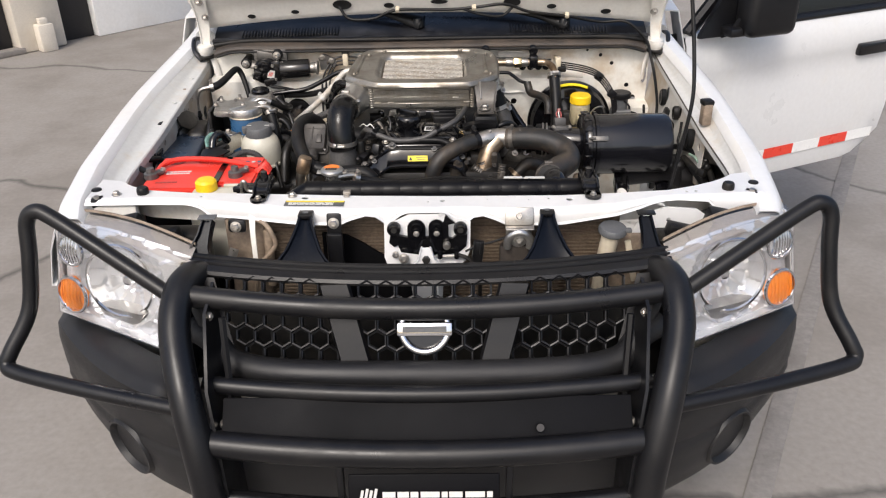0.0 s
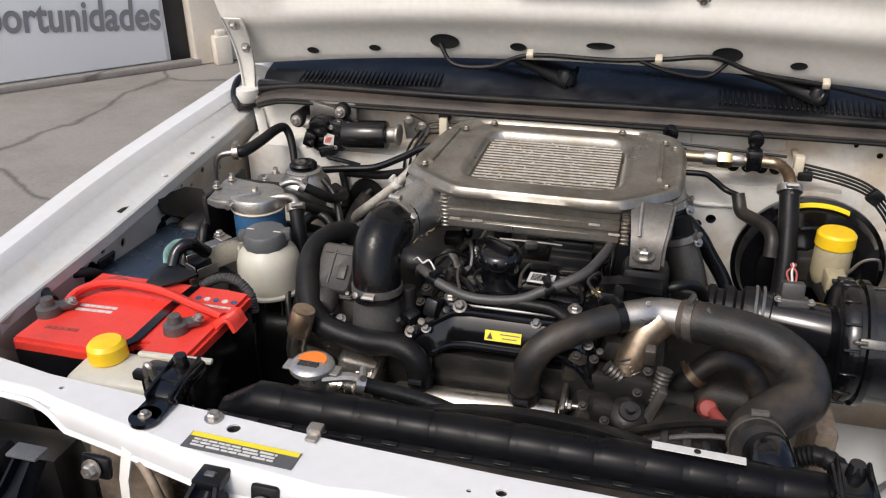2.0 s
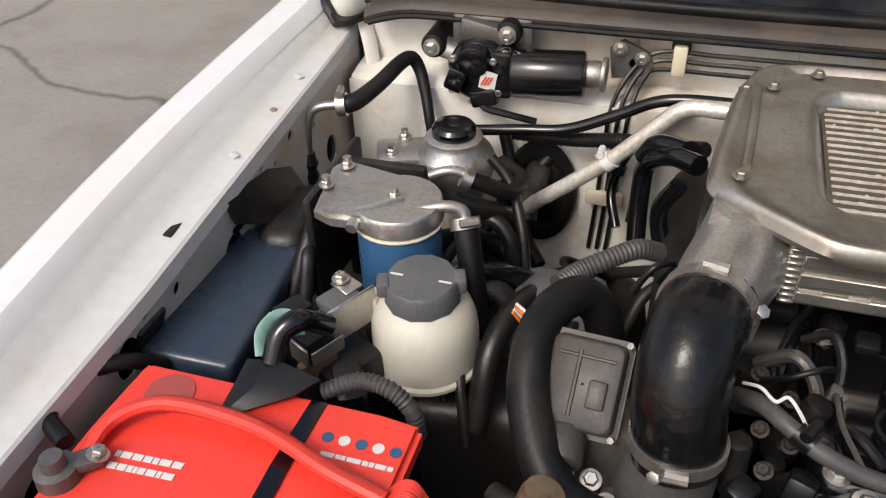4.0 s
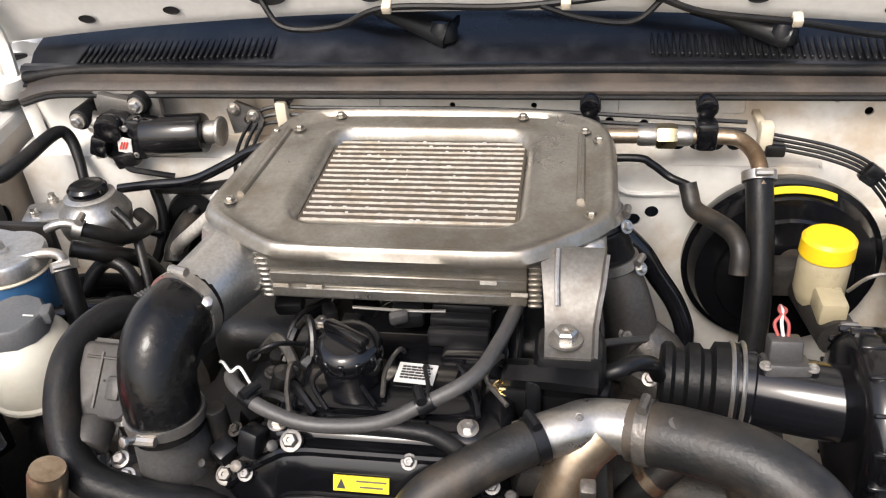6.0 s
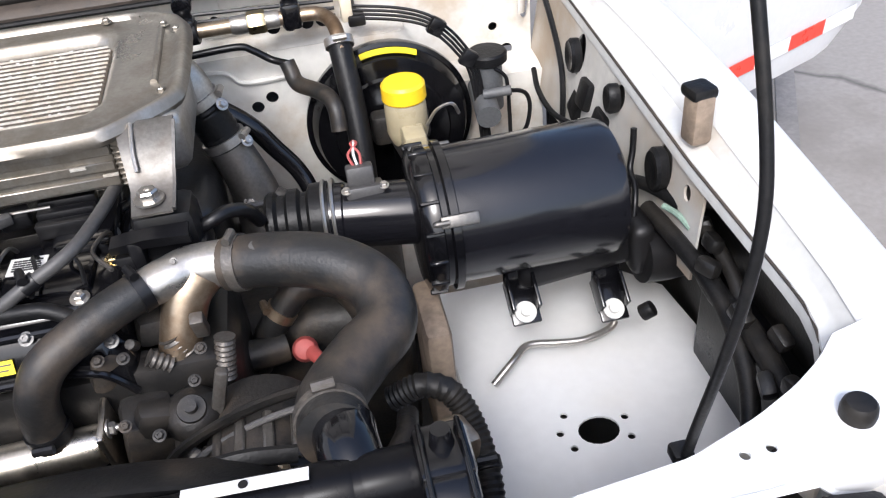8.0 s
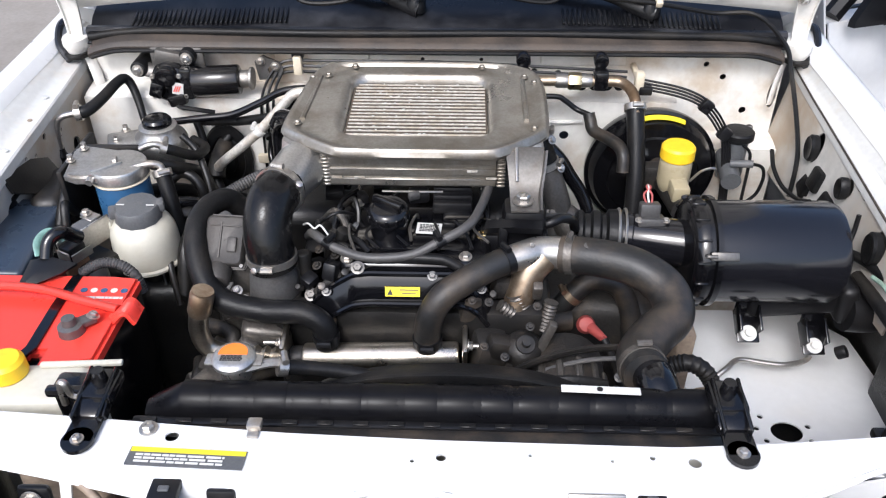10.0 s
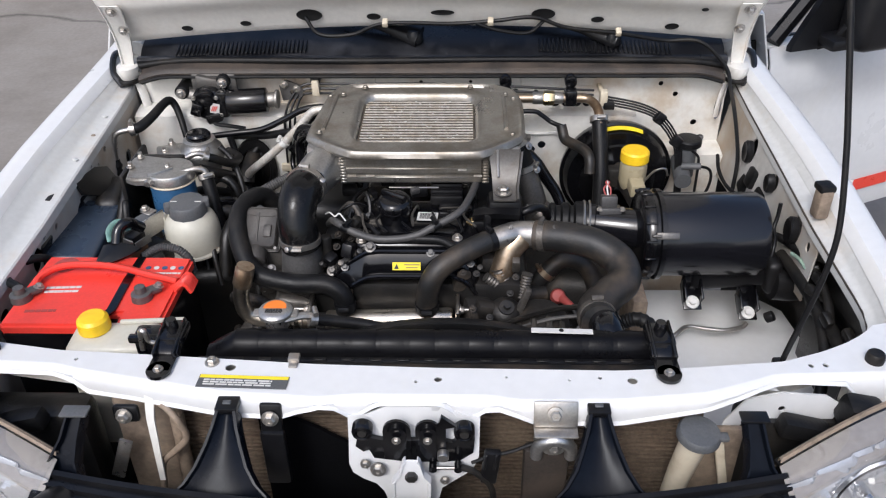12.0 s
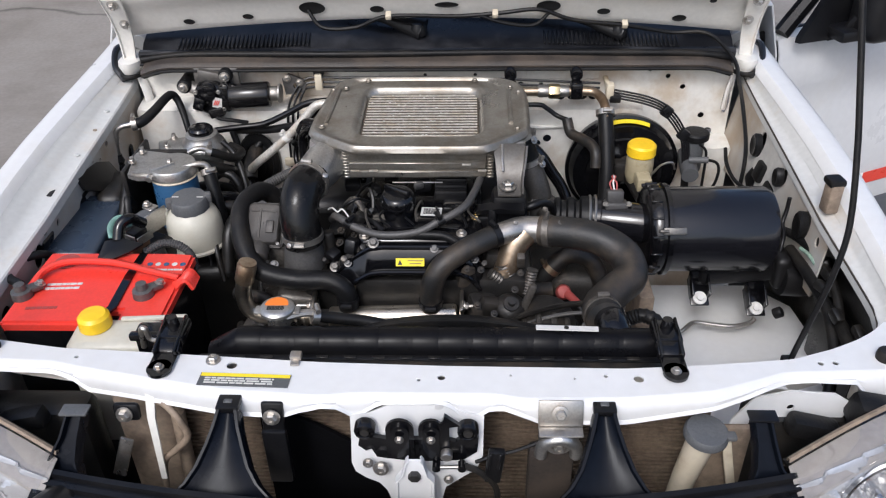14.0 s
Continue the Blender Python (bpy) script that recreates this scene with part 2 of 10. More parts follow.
CONCRETE = concrete("worn_yard_concrete", (0.265, 0.243, 0.217), (0.18, 0.16, 0.138))


def clear_plastic(name, tint, rough):
    m = bpy.data.materials.new(name)
    m.use_nodes = True
    t = m.node_tree
    t.nodes.remove(t.nodes["Principled BSDF"])
    clear, gloss = t.nodes.new("ShaderNodeBsdfTransparent"), t.nodes.new("ShaderNodeBsdfGlossy")
    clear.inputs["Color"].default_value = (*tint, 1)
    gloss.inputs["Roughness"].default_value = rough
    mix = t.nodes.new("ShaderNodeMixShader")
    mix.inputs[0].default_value = 0.07
    t.links.new(clear.outputs[0], mix.inputs[1])
    t.links.new(gloss.outputs[0], mix.inputs[2])
    t.links.new(mix.outputs[0], t.nodes["Material Output"].inputs["Surface"])
    return m


LENS = clear_plastic("clear_headlight_lens", (0.97, 0.97, 0.97), 0.03)


# ---- building tools ----
def thing(name, label, category, base, kind="", group=""):
    ob = new(name)
    ob.empty_display_size = 0.05
    ob.location = base
    return tagged(ob, label, category, group, kind)


def origin(ob):
    o = Vector((0, 0, 0))
    while ob:
        o += ob.location
        ob = ob.parent
    return o


def to_mesh(name, bm, mat, angle=38):
    me = bpy.data.meshes.new(name)
    bmesh.ops.recalc_face_normals(bm, faces=bm.faces)
    bm.to_mesh(me)
    bm.free()
    me.materials.append(mat)
    for p in me.polygons:
        p.use_smooth = True
    me.set_sharp_from_angle(angle=radians(angle))
    return me


def part(name, bm, mat, parent, label="", angle=38):
    bmesh.ops.translate(bm, vec=-origin(parent), verts=bm.verts)
    ob = new(name, to_mesh(name, bm, mat, angle))
    ob.parent = parent
    return tagged(ob, label)


def solid(name, bm, mat, label, category, base=None, kind="", group="", angle=38):
    """A top-level thing of a single mesh."""
    if base is None:
        pts = [v.co for v in bm.verts]
        base = Vector((sum(p.x for p in pts) / len(pts), sum(p.y for p in pts) / len(pts), min(p.z for p in pts)))
    bmesh.ops.translate(bm, vec=-Vector(base), verts=bm.verts)
    ob = new(name, to_mesh(name, bm, mat, angle))
    ob.location = base
    return tagged(ob, label, category, group, kind)


def settle(ob, x, y, z):
    """Moves a finished thing or part to where it sits."""
    ob.location += Vector((x, y, z))
    return ob


def B():
    return bmesh.new()


def box(bm, c, s, bev=0.0, rot=(0, 0, 0), seg=2):
    m = pose(*c, *rot) @ Matrix.Diagonal((*s, 1))
    r = bmesh.ops.create_cube(bm, size=1, matrix=m)
    if bev:
        ed = {e for v in r["verts"] for e in v.link_edges}
        bmesh.ops.bevel(bm, geom=list(ed), offset=bev, segments=seg, profile=0.5, affect="EDGES")
    return bm


def turn_to(a, b):
    return (Vector(b) - Vector(a)).to_track_quat("Z", "Y").to_matrix().to_4x4()


def lathe(bm, a, b, prof, seg=28):
    """A turned body on the axis a to b: rows of (distance along, radius)."""
    m = Matrix.Translation(a) @ turn_to(a, b)
    rings = []
    for h, r in prof:
        if r <= 1e-6:
            rings.append([bm.verts.new(m @ Vector((0, 0, h)))])
        else:
            rings.append([bm.verts.new(m @ Vector((r * math.cos(2 * math.pi * k / seg), r * math.sin(2 * math.pi * k / seg), h))) for k in range(seg)])
    for p, q in zip(rings, rings[1:]):
        for k in range(seg):
            j = (k + 1) % seg
            if len(p) == 1 and len(q) > 1:
                bm.faces.new((p[0], q[k], q[j]))
            elif len(q) == 1 and len(p) > 1:
                bm.faces.new((p[k], p[j], q[0]))
            elif len(p) > 1:
                bm.faces.new((p[k], p[j], q[j], q[k]))
    for ring in (rings[0], rings[-1]):
        if len(ring) > 1:
            bm.faces.new(ring)
    return bm


def cyl(bm, a, b, r, r2=None, seg=20, bev=0.0):
    n = (Vector(b) - Vector(a)).length
    r2 = r if r2 is None else r2
    if bev:
        return lathe(bm, a, b, [(0, r - bev), (bev * 0.3, r - bev * 0.3), (bev, r), (n - bev, r2), (n - bev * 0.3, r2 - bev * 0.3), (n, r2 - bev)], seg)
    return lathe(bm, a, b, [(0, r), (n, r2)], seg)


def spline(pts, sub):
    P = [Vector(p) for p in pts]
    if len(P) == 2:
        return P
    P = [P[0] * 2 - P[1]] + P + [P[-1] * 2 - P[-2]]
    out = []
    for i in range(1, len(P) - 2):
        a, b, c, d = P[i - 1:i + 3]
        for k in range(sub):
            t = k / sub
            out.append(0.5 * (2 * b + (c - a) * t + (2 * a - 5 * b + 4 * c - d) * t * t + (3 * b - a - 3 * c + d) * t ** 3))
    out.append(P[-2])
    return out


def tube(bm, pts, r, seg=12, sub=7, wave=0.0, pitch=0.006, flat=1.0):
    """A pipe along a smooth line; wave > 0 makes it corrugated."""
    line = spline(pts, sub)
    if wave:
        dense, d = [], 0.0
        for a, b in zip(line, line[1:]):
            n = max(1, round((b - a).length / (pitch / 2)))
            dense += [a.lerp(b, k / n) for k in range(n)]
        line = dense + [line[-1]]
    t0 = (line[1] - line[0]).normalized()
    up = t0.orthogonal().normalized()
    rings = []
    for i, p in enumerate(line):
        t = (line[min(i + 1, len(line) - 1)] - line[max(i - 1, 0)]).normalized()
        up = (up - t * up.dot(t)).normalized()
        side = t.cross(up)
        f = i / (len(line) - 1)
        rad = r if not isinstance(r, (tuple, list)) else r[0] + (r[1] - r[0]) * f
        if wave and i % 2:
            rad -= wave
        rings.append([bm.verts.new(p + (up * math.cos(2 * math.pi * k / seg) + side * math.sin(2 * math.pi * k / seg) * flat) * rad) for k in range(seg)])
    for p, q in zip(rings, rings[1:]):
        for k in range(seg):
            bm.faces.new((p[k], p[(k + 1) % seg], q[(k + 1) % seg], q[k]))
    bm.faces.new(rings[0])
    bm.faces.new(rings[-1])
    return bm


def loft(bm, rows, thick=0.0, closed=False):
    """A skin over rows of points, with thickness."""
    vs = [[bm.verts.new(p) for p in row] for row in rows]
    faces = []
    for a, b in zip(vs, vs[1:]):
        n = len(a)
        for k in range(n if closed else n - 1):
            faces.append(bm.faces.new((a[k], a[(k + 1) % n], b[(k + 1) % n], b[k])))
    if thick:
        bmesh.ops.recalc_face_normals(bm, faces=faces)
        bmesh.ops.solidify(bm, geom=faces, thickness=thick)
    return bm


def slab(bm, outline, m, thick, holes=()):
    """A flat plate with round holes (x, y, radius[, y radius]) cut through it, thickened along -z of m."""
    def loop(pts):
        v = [bm.verts.new((x, y, 0)) for x, y in pts]
        return [bm.edges.new((v[i], v[(i + 1) % len(v)])) for i in range(len(v))], v
    edges, verts = loop(outline)
    for h in holes:
        rx, ry = h[2], h[3] if len(h) > 3 else h[2]
        e, v = loop([(h[0] + rx * math.cos(2 * math.pi * k / 18), h[1] + ry * math.sin(2 * math.pi * k / 18)) for k in range(18)])
        edges += e
        verts += v
    r = bmesh.ops.triangle_fill(bm, edges=edges, use_beauty=True, use_dissolve=False, normal=(0, 0, 1))
    faces = [g for g in r["geom"] if isinstance(g, bmesh.types.BMFace)]
    ex = bmesh.ops.extrude_face_region(bm, geom=faces, use_keep_orig=True)
    moved = [g for g in ex["geom"] if isinstance(g, bmesh.types.BMVert)]
    bmesh.ops.translate(bm, vec=(0, 0, -thick), verts=moved)
    bmesh.ops.transform(bm, matrix=m, verts=verts + moved)
    return bm


def rrect(w, h, r, n=5, cx=0.0, cy=0.0):
    out = []
    for qx, qy, a0 in ((1, 1, 0), (-1, 1, 90), (-1, -1, 180), (1, -1, 270)):
        for k in range(n + 1):
            a = radians(a0 + 90 * k / n)
            out.append((cx + qx * (w / 2 - r) + r * math.cos(a), cy + qy * (h / 2 - r) + r * math.sin(a)))
    return out


def ring(bm, c, axis, R, r, seg=28, sec=8):
    m = Matrix.Translation(c) @ Vector(axis).to_track_quat("Z", "Y").to_matrix().to_4x4()
    vs = [[bm.verts.new(m @ Vector(((R + r * math.cos(b)) * math.cos(a), (R + r * math.cos(b)) * math.sin(a), r * math.sin(b))))
           for b in [2 * math.pi * k / sec for k in range(sec)]] for a in [2 * math.pi * k / seg for k in range(seg)]]
    for i in range(seg):
        for k in range(sec):
            bm.faces.new((vs[i][k], vs[i][(k + 1) % sec], vs[(i + 1) % seg][(k + 1) % sec], vs[(i + 1) % seg][k]))
    return bm


def bolt(bm, p, axis=(0, 0, 1), r=0.008, washer=True):
    a = Vector(p)
    n = Vector(axis).normalized()
    if washer:
        lathe(bm, a, a + n, [(0, r * 1.45), (r * 0.25, r * 1.45), (r * 0.3, r * 1.2)], 16)
    lathe(bm, a, a + n, [(0, r), (r * 0.95, r), (r * 1.15, r * 0.8), (r * 1.15, r * 0.35), (r * 0.95, r * 0.3)], 6)
    return bm


def clamp(bm, c, axis, R, w=0.010):
    """A hose clamp band with its screw."""
    n = Vector(axis).normalized()
    a = Vector(c) - n * w / 2
    lathe(bm, a, a + n, [(0, R), (0, R + 0.0018), (w, R + 0.0018), (w, R)], 28)
    s = n.cross(Vector((0, 0, 1)))
    s = s.normalized() if s.length > 0.1 else Vector((1, 0, 0))
    u = s.cross(n).normalized()
    q = Vector(c) - u * (R + 0.004) if u.z < 0 else Vector(c) + u * (R + 0.004)
    cyl(bm, q - s * 0.009, q + s * 0.009, 0.0045, seg=8)
    return bm


def bars(bm, m, w, h, rows, seed):
    """Rows of short plain bars that stand for print too small to read."""
    rnd = random.Random(seed)
    for i in range(rows):
        x = -w / 2
        y = h / 2 - (i + 0.5) * h / rows
        while x < w / 2 - 0.002:
            n = min(rnd.uniform(0.06, 0.22) * w, w / 2 - x)
            q = bmesh.ops.create_cube(bm, size=1, matrix=m @ Matrix.Translation((x + n / 2, y, 0)) @ Matrix.Diagonal((n * 0.86, h / rows * 0.5, 0.0008, 1)))
            x += n
    return bm


def top_z(y):
    """Height of the fender line along the truck."""
    return 0.985 + 0.117 * (y - 1.5)


# ---- the yard ----
def yard():
    bm = B()
    bmesh.ops.create_grid(bm, x_segments=2, y_segments=2, size=400)
    solid("ground", bm, CONCRETE, "worn grey-brown concrete yard with cracks", "ground", (0, 0, 0), "structure")
    # a long cast strip beside the truck
    bm = B()
    a, b = Vector((0.30, 0.52, 0.002)), Vector((4.2, 7.84, 0.002))
    n = Vector((b - a)).cross(Vector((0, 0, 1))).normalized() * 0.055
    box(bm, (a + b) / 2, (0.07, (b - a).length, 0.008), 0.002, (0, 0, -math.degrees(math.atan2((b - a).x, (b - a).y))))
    dark = material("dark_joint_filler", (0.21, 0.195, 0.18), 0.85, var=0.15, scale=3, dirt=(0.10, 0.09, 0.08), amount=0.6, grain=60, bump=0.4)
    solid("ground_joint_strip", bm, dark, "dark filled joint strip in the concrete yard", "ground joint", kind="structure")
    # building front along a slanting line
    p0, d = Vector((-3.56, 6.45, 0)), Vector((0.66, 0.75, 0)).normalized()
    rz = math.degrees(math.atan2(d.y, d.x))
    back = Vector((-d.y, d.x, 0))

    def block(name, s0, s1, z0, z1, depth, thick, mat, label, cat, bev=0.01):
        bm = B()
        c = p0 + d * (s0 + s1) / 2 + back * (depth + thick / 2)
        box(bm, (c.x, c.y, (z0 + z1) / 2), (s1 - s0, thick, z1 - z0), bev, (0, 0, rz))
        return solid(name, bm, mat, label, cat, kind="structure")
    block("wall_west", -9, -0.002, 0, 4.2, 0.06, 0.25, WALLWHITE, "white painted masonry building wall", "wall")
    # doorways are solid dark blocks that stand in for their unlit depth
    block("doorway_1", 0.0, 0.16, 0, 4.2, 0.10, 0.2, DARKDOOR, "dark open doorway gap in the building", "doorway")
    block("wall_pillar", 0.162, 0.55, 0, 4.2, -0.04, 0.34, STUCCO, "beige plastered pillar at the building front", "pillar", 0.02)
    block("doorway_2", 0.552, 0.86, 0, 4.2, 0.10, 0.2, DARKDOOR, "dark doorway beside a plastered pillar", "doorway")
    block("wall_north", 0.862, 1.95, 0, 4.2, 0.02, 0.28, WALLWHITE, "white painted building wall", "wall")
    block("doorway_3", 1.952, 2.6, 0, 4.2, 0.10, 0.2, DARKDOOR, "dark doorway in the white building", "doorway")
    block("wall_far", 2.602, 14, 0, 4.2, 0.02, 0.28, WALLWHITE, "white painted building wall", "wall")
    block("kerb", -9, 0.2, 0, 0.05, -0.05, 0.10, CONCRETE, "low concrete footing along the wall", "kerb", 0.01)
    bm = B()
    c = p0 + d * 0.36 - back * 0.09
    box(bm, (c.x, c.y, 0.11), (0.13, 0.10, 0.22), 0.012, (0, 0, rz))
    box(bm, (c.x, c.y, 0.24), (0.07, 0.06, 0.05), 0.008, (0, 0, rz))
    solid("valve_box", bm, STUCCO, "small grey service box at the foot of a pillar", "utility box")
    # banner with its one word
    ban = thing("banner", "white banner with large grey lettering on the wall", "banner", p0 - d * 2.0 + Vector((0, 0, 0.06)))
    bm = B()
    c = p0 - d * 2.32 + back * 0.035
    box(bm, (c.x, c.y, 1.16), (4.56, 0.02, 2.2), 0.004, (0, 0, rz))
    part("sheet", bm, BANNER, ban)
    cu = bpy.data.curves.new("banner_text", "FONT")
    cu.body, cu.size, cu.extrude, cu.align_x, cu.offset = "oportunidades", 0.30, 0.002, "RIGHT", 0.006
    tmp = bpy.data.objects.new("banner_text", cu)
    me = bpy.data.meshes.new_from_object(tmp)
    bpy.data.objects.remove(tmp)
    me.materials.append(BANNERINK)
    wide = max(v.co.x for v in me.vertices) - min(v.co.x for v in me.vertices)
    q = p0 - d * 0.05 + back * 0.018
    m = Matrix.Translation((q.x, q.y, 0.30)) @ pose(0, 0, 0, 90, 0, rz) @ pose(0, 0, 0, 0, 0, -5.5) @ Matrix.Diagonal((1.30 / wide, 1.02, 1, 1))
    me.transform(Matrix.Translation(-origin(ban)) @ m)
    ob = new("lettering", me)
    ob.parent = ban
    tagged(ob, "bold grey word on the banner")


yard()

# ---- the truck's body ----
TRUCK = thing("pickup_truck", "white pickup truck with its bonnet raised, parked on concrete", "pickup truck", (0, 2.2, 0))


def fender_w(y):
    return float(np.interp(y, [1.40, 1.46, 1.55, 1.7, 1.98, 2.1, 2.24, 2.37, 2.5, 2.8], [0.712, 0.732, 0.755, 0.771, 0.774, 0.770, 0.758, 0.745, 0.735, 0.730]))


def lip_x(y):
    return float(np.interp(y, [1.50, 1.60, 1.646, 1.70, 1.80, 1.90, 2.10, 2.30, 2.8], [0.60, 0.640, 0.683, 0.692, 0.686, 0.680, 0.677, 0.673, 0.673]))


def wall_x(y):
    """The inner wall's foot, a little inside its lip."""
    return float(np.interp(y, [1.50, 1.58, 1.75, 2.38, 2.8], [0.655, 0.675, 0.690, 0.650, 0.640]))


def fenders():
    for s in (-1, 1):
        off = -0.010
        ys = [1.485 + 0.03 * k for k in range(43)]
        rows, gut = [], []
        for y in ys:
            w, z = fender_w(y), top_z(y) - 0.05 * max(0, (1.53 - y) / 0.11) ** 2
            zb = z - 0.42 if y > 1.62 else z - 0.16
            rows.append([(s * x + off, y, zz) for x, zz in ((w + 0.045, zb), (w + 0.058, z - 0.16), (w + 0.040, z - 0.075), (w + 0.020, z - 0.03), (w + 0.010, z - 0.011), (w + 0.004, z - 0.003),
                                                       (w - 0.004, z + 0.0005), (w - 0.020, z + 0.0015), (w - 0.036, z + 0.001), (w - 0.0395, z - 0.002), (w - 0.049, z - 0.016))])
            g = w - 0.046
            lx = min(lip_x(y) - (0.019 if s < 0 else -0.010), g - 0.012)
            run = g - lx
            gut.append([(s * (g - run * q) + off, y, z - zz) for q, zz in ((0, 0.012), (0.10, 0.020), (0.34, 0.0255), (0.38, 0.029), (0.60, 0.0335), (0.90, 0.036), (0.95, 0.0355), (1.0, 0.038), (1.02, 0.054))])
        bm = B()
        loft(bm, rows, 0.002)
        part("fender", bm, WHITE, TRUCK, "glossy white front fender")
        bm = B()
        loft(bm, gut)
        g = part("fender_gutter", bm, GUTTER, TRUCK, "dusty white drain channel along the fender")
        if s > 0:
            bm = B()
            seam = []
            for y in ys[4:-8]:
                w, z = fender_w(y), top_z(y)
                gx = w - 0.046
                lx = min(lip_x(y) + 0.010, gx - 0.012)
                seam.append((lx + 0.001 + off, y, z - 0.0385))
            tube(bm, seam, 0.0022, 6, 2)
            part("seam", bm, SEALRUB, g, "dark dirty seam along the channel")
        # spot welds, and a dark block for the shade in a channel slot
        if s < 0:
            bm = B()
            box(bm, (-0.690, 1.985, top_z(1.985) - 0.0355), (0.009, 0.032, 0.003), 0.001)
            part("drain_slot", bm, DARKHOLE, g)
        for k in range(9):
            y = 1.66 + k * 0.082
            bm = B()
            sx = s * lip_x(y) + (0.003 if s < 0 else 0.006)
            cyl(bm, (sx, y, top_z(y) - 0.038), (sx, y, top_z(y) - 0.0364), 0.0045, seg=12)
            part("weld_spot", bm, BAY, g)
        for y in ((2.10, 2.26) if s < 0 else ()):
            bm = B()
            box(bm, (s * (lip_x(y) + 0.013) + off + 0.014, y, top_z(y) - 0.033), (0.012, 0.008, 0.003), 0.0012, (0, 0, s * 35))
            part("folded_tab", bm, GUTTER, g)
        for y in ((2.19,) if s < 0 else ()):
            bm = B()
            cyl(bm, (s * (lip_x(y) + 0.010) + off + 0.012, y, top_z(y) - 0.038), (s * (lip_x(y) + 0.010) + off + 0.012, y, top_z(y) - 0.0335), 0.0055, 0.004, seg=12)
            part("rusty_plug", bm, TANCLIP, g, "rust-stained weld plug")


def inner_fenders():
    for s in (-1, 1):
        holes = [(2.245, 0.985, 0.005), (2.19, 1.000, 0.006), (2.15, 0.985, 0.004), (2.165, 0.965, 0.005), (2.12, 0.995, 0.004), (1.865, 0.945, 0.016, 0.024), (1.74, 0.90, 0.02, 0.03),
                 (1.945, 0.965, 0.006, 0.008), (1.895, 0.975, 0.006), (2.05, 0.93, 0.020, 0.026), (2.285, 0.93, 0.014, 0.020), (2.32, 0.985, 0.005)] if s < 0 else [
                 (2.215, 0.982, 0.016, 0.028), (2.088, 1.004, 0.006, 0.009), (2.085, 0.980, 0.013, 0.016), (2.058, 0.995, 0.0035), (2.036, 0.992, 0.004), (1.955, 0.955, 0.018, 0.030), (2.185, 0.915, 0.010, 0.014), (1.90, 0.955, 0.007, 0.010)]
        bm = B()
        ys = np.linspace(1.56 if s < 0 else 1.868, 2.40, 22)
        pts = [(y, 0.42 if s < 0 else 0.86) for y in ys] + [(y, top_z(y) - 0.040) for y in ys[::-1]]
        # local x runs along the truck, local y is up
        m = Matrix(((0, 0, s, 0), (1, 0, 0, 0), (0, 1, 0, 0), (0, 0, 0, 1)))
        slab(bm, pts, m, -0.003, holes)
        for v in bm.verts:
            k = min(1.0, max(0.0, (top_z(v.co.y) - 0.05 - v.co.z) / 0.10))
            v.co.x += s * (lip_x(v.co.y) * (1 - k) + wall_x(v.co.y) * k + 0.002) + (0.011 if s < 0 else 0.001) * (1 - k) - 0.006 * k
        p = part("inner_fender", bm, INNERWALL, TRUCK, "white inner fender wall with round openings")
        bm = B()
        box(bm, (s * 0.745, 2.0, 0.70), (0.01, 0.80, 0.52))
        part("wheel_liner", bm, GREASEVOID, TRUCK, "black wheel arch liner")
        # dark grommets in some of the openings
        for hy, hz, r in (((2.285, 0.93, 0.017), (2.05, 0.93, 0.024)) if s < 0 else ((2.215, 0.982, 0.0175), (2.085, 0.980, 0.014), (1.955, 0.955, 0.0195))):
            bm = B()
            x = s * (lip_x(hy) * 0.6 + wall_x(hy) * 0.4 - 0.003) - 0.010
            lathe(bm, (x + s * 0.012, hy, hz), (x, hy, hz), [(0, r * 1.0), (0.010, r * 1.05), (0.014, r * 0.9), (0.012, r * 0.5), (0.010, 0)], 20)
            for v in bm.verts:
                v.co.z = hz + (v.co.z - hz) * 1.35
            part("grommet", bm, RUBBER, p)
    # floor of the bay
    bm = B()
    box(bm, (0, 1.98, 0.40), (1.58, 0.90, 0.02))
    part("undertray", bm, GREASEVOID, TRUCK, "oily dark undertray below the engine")


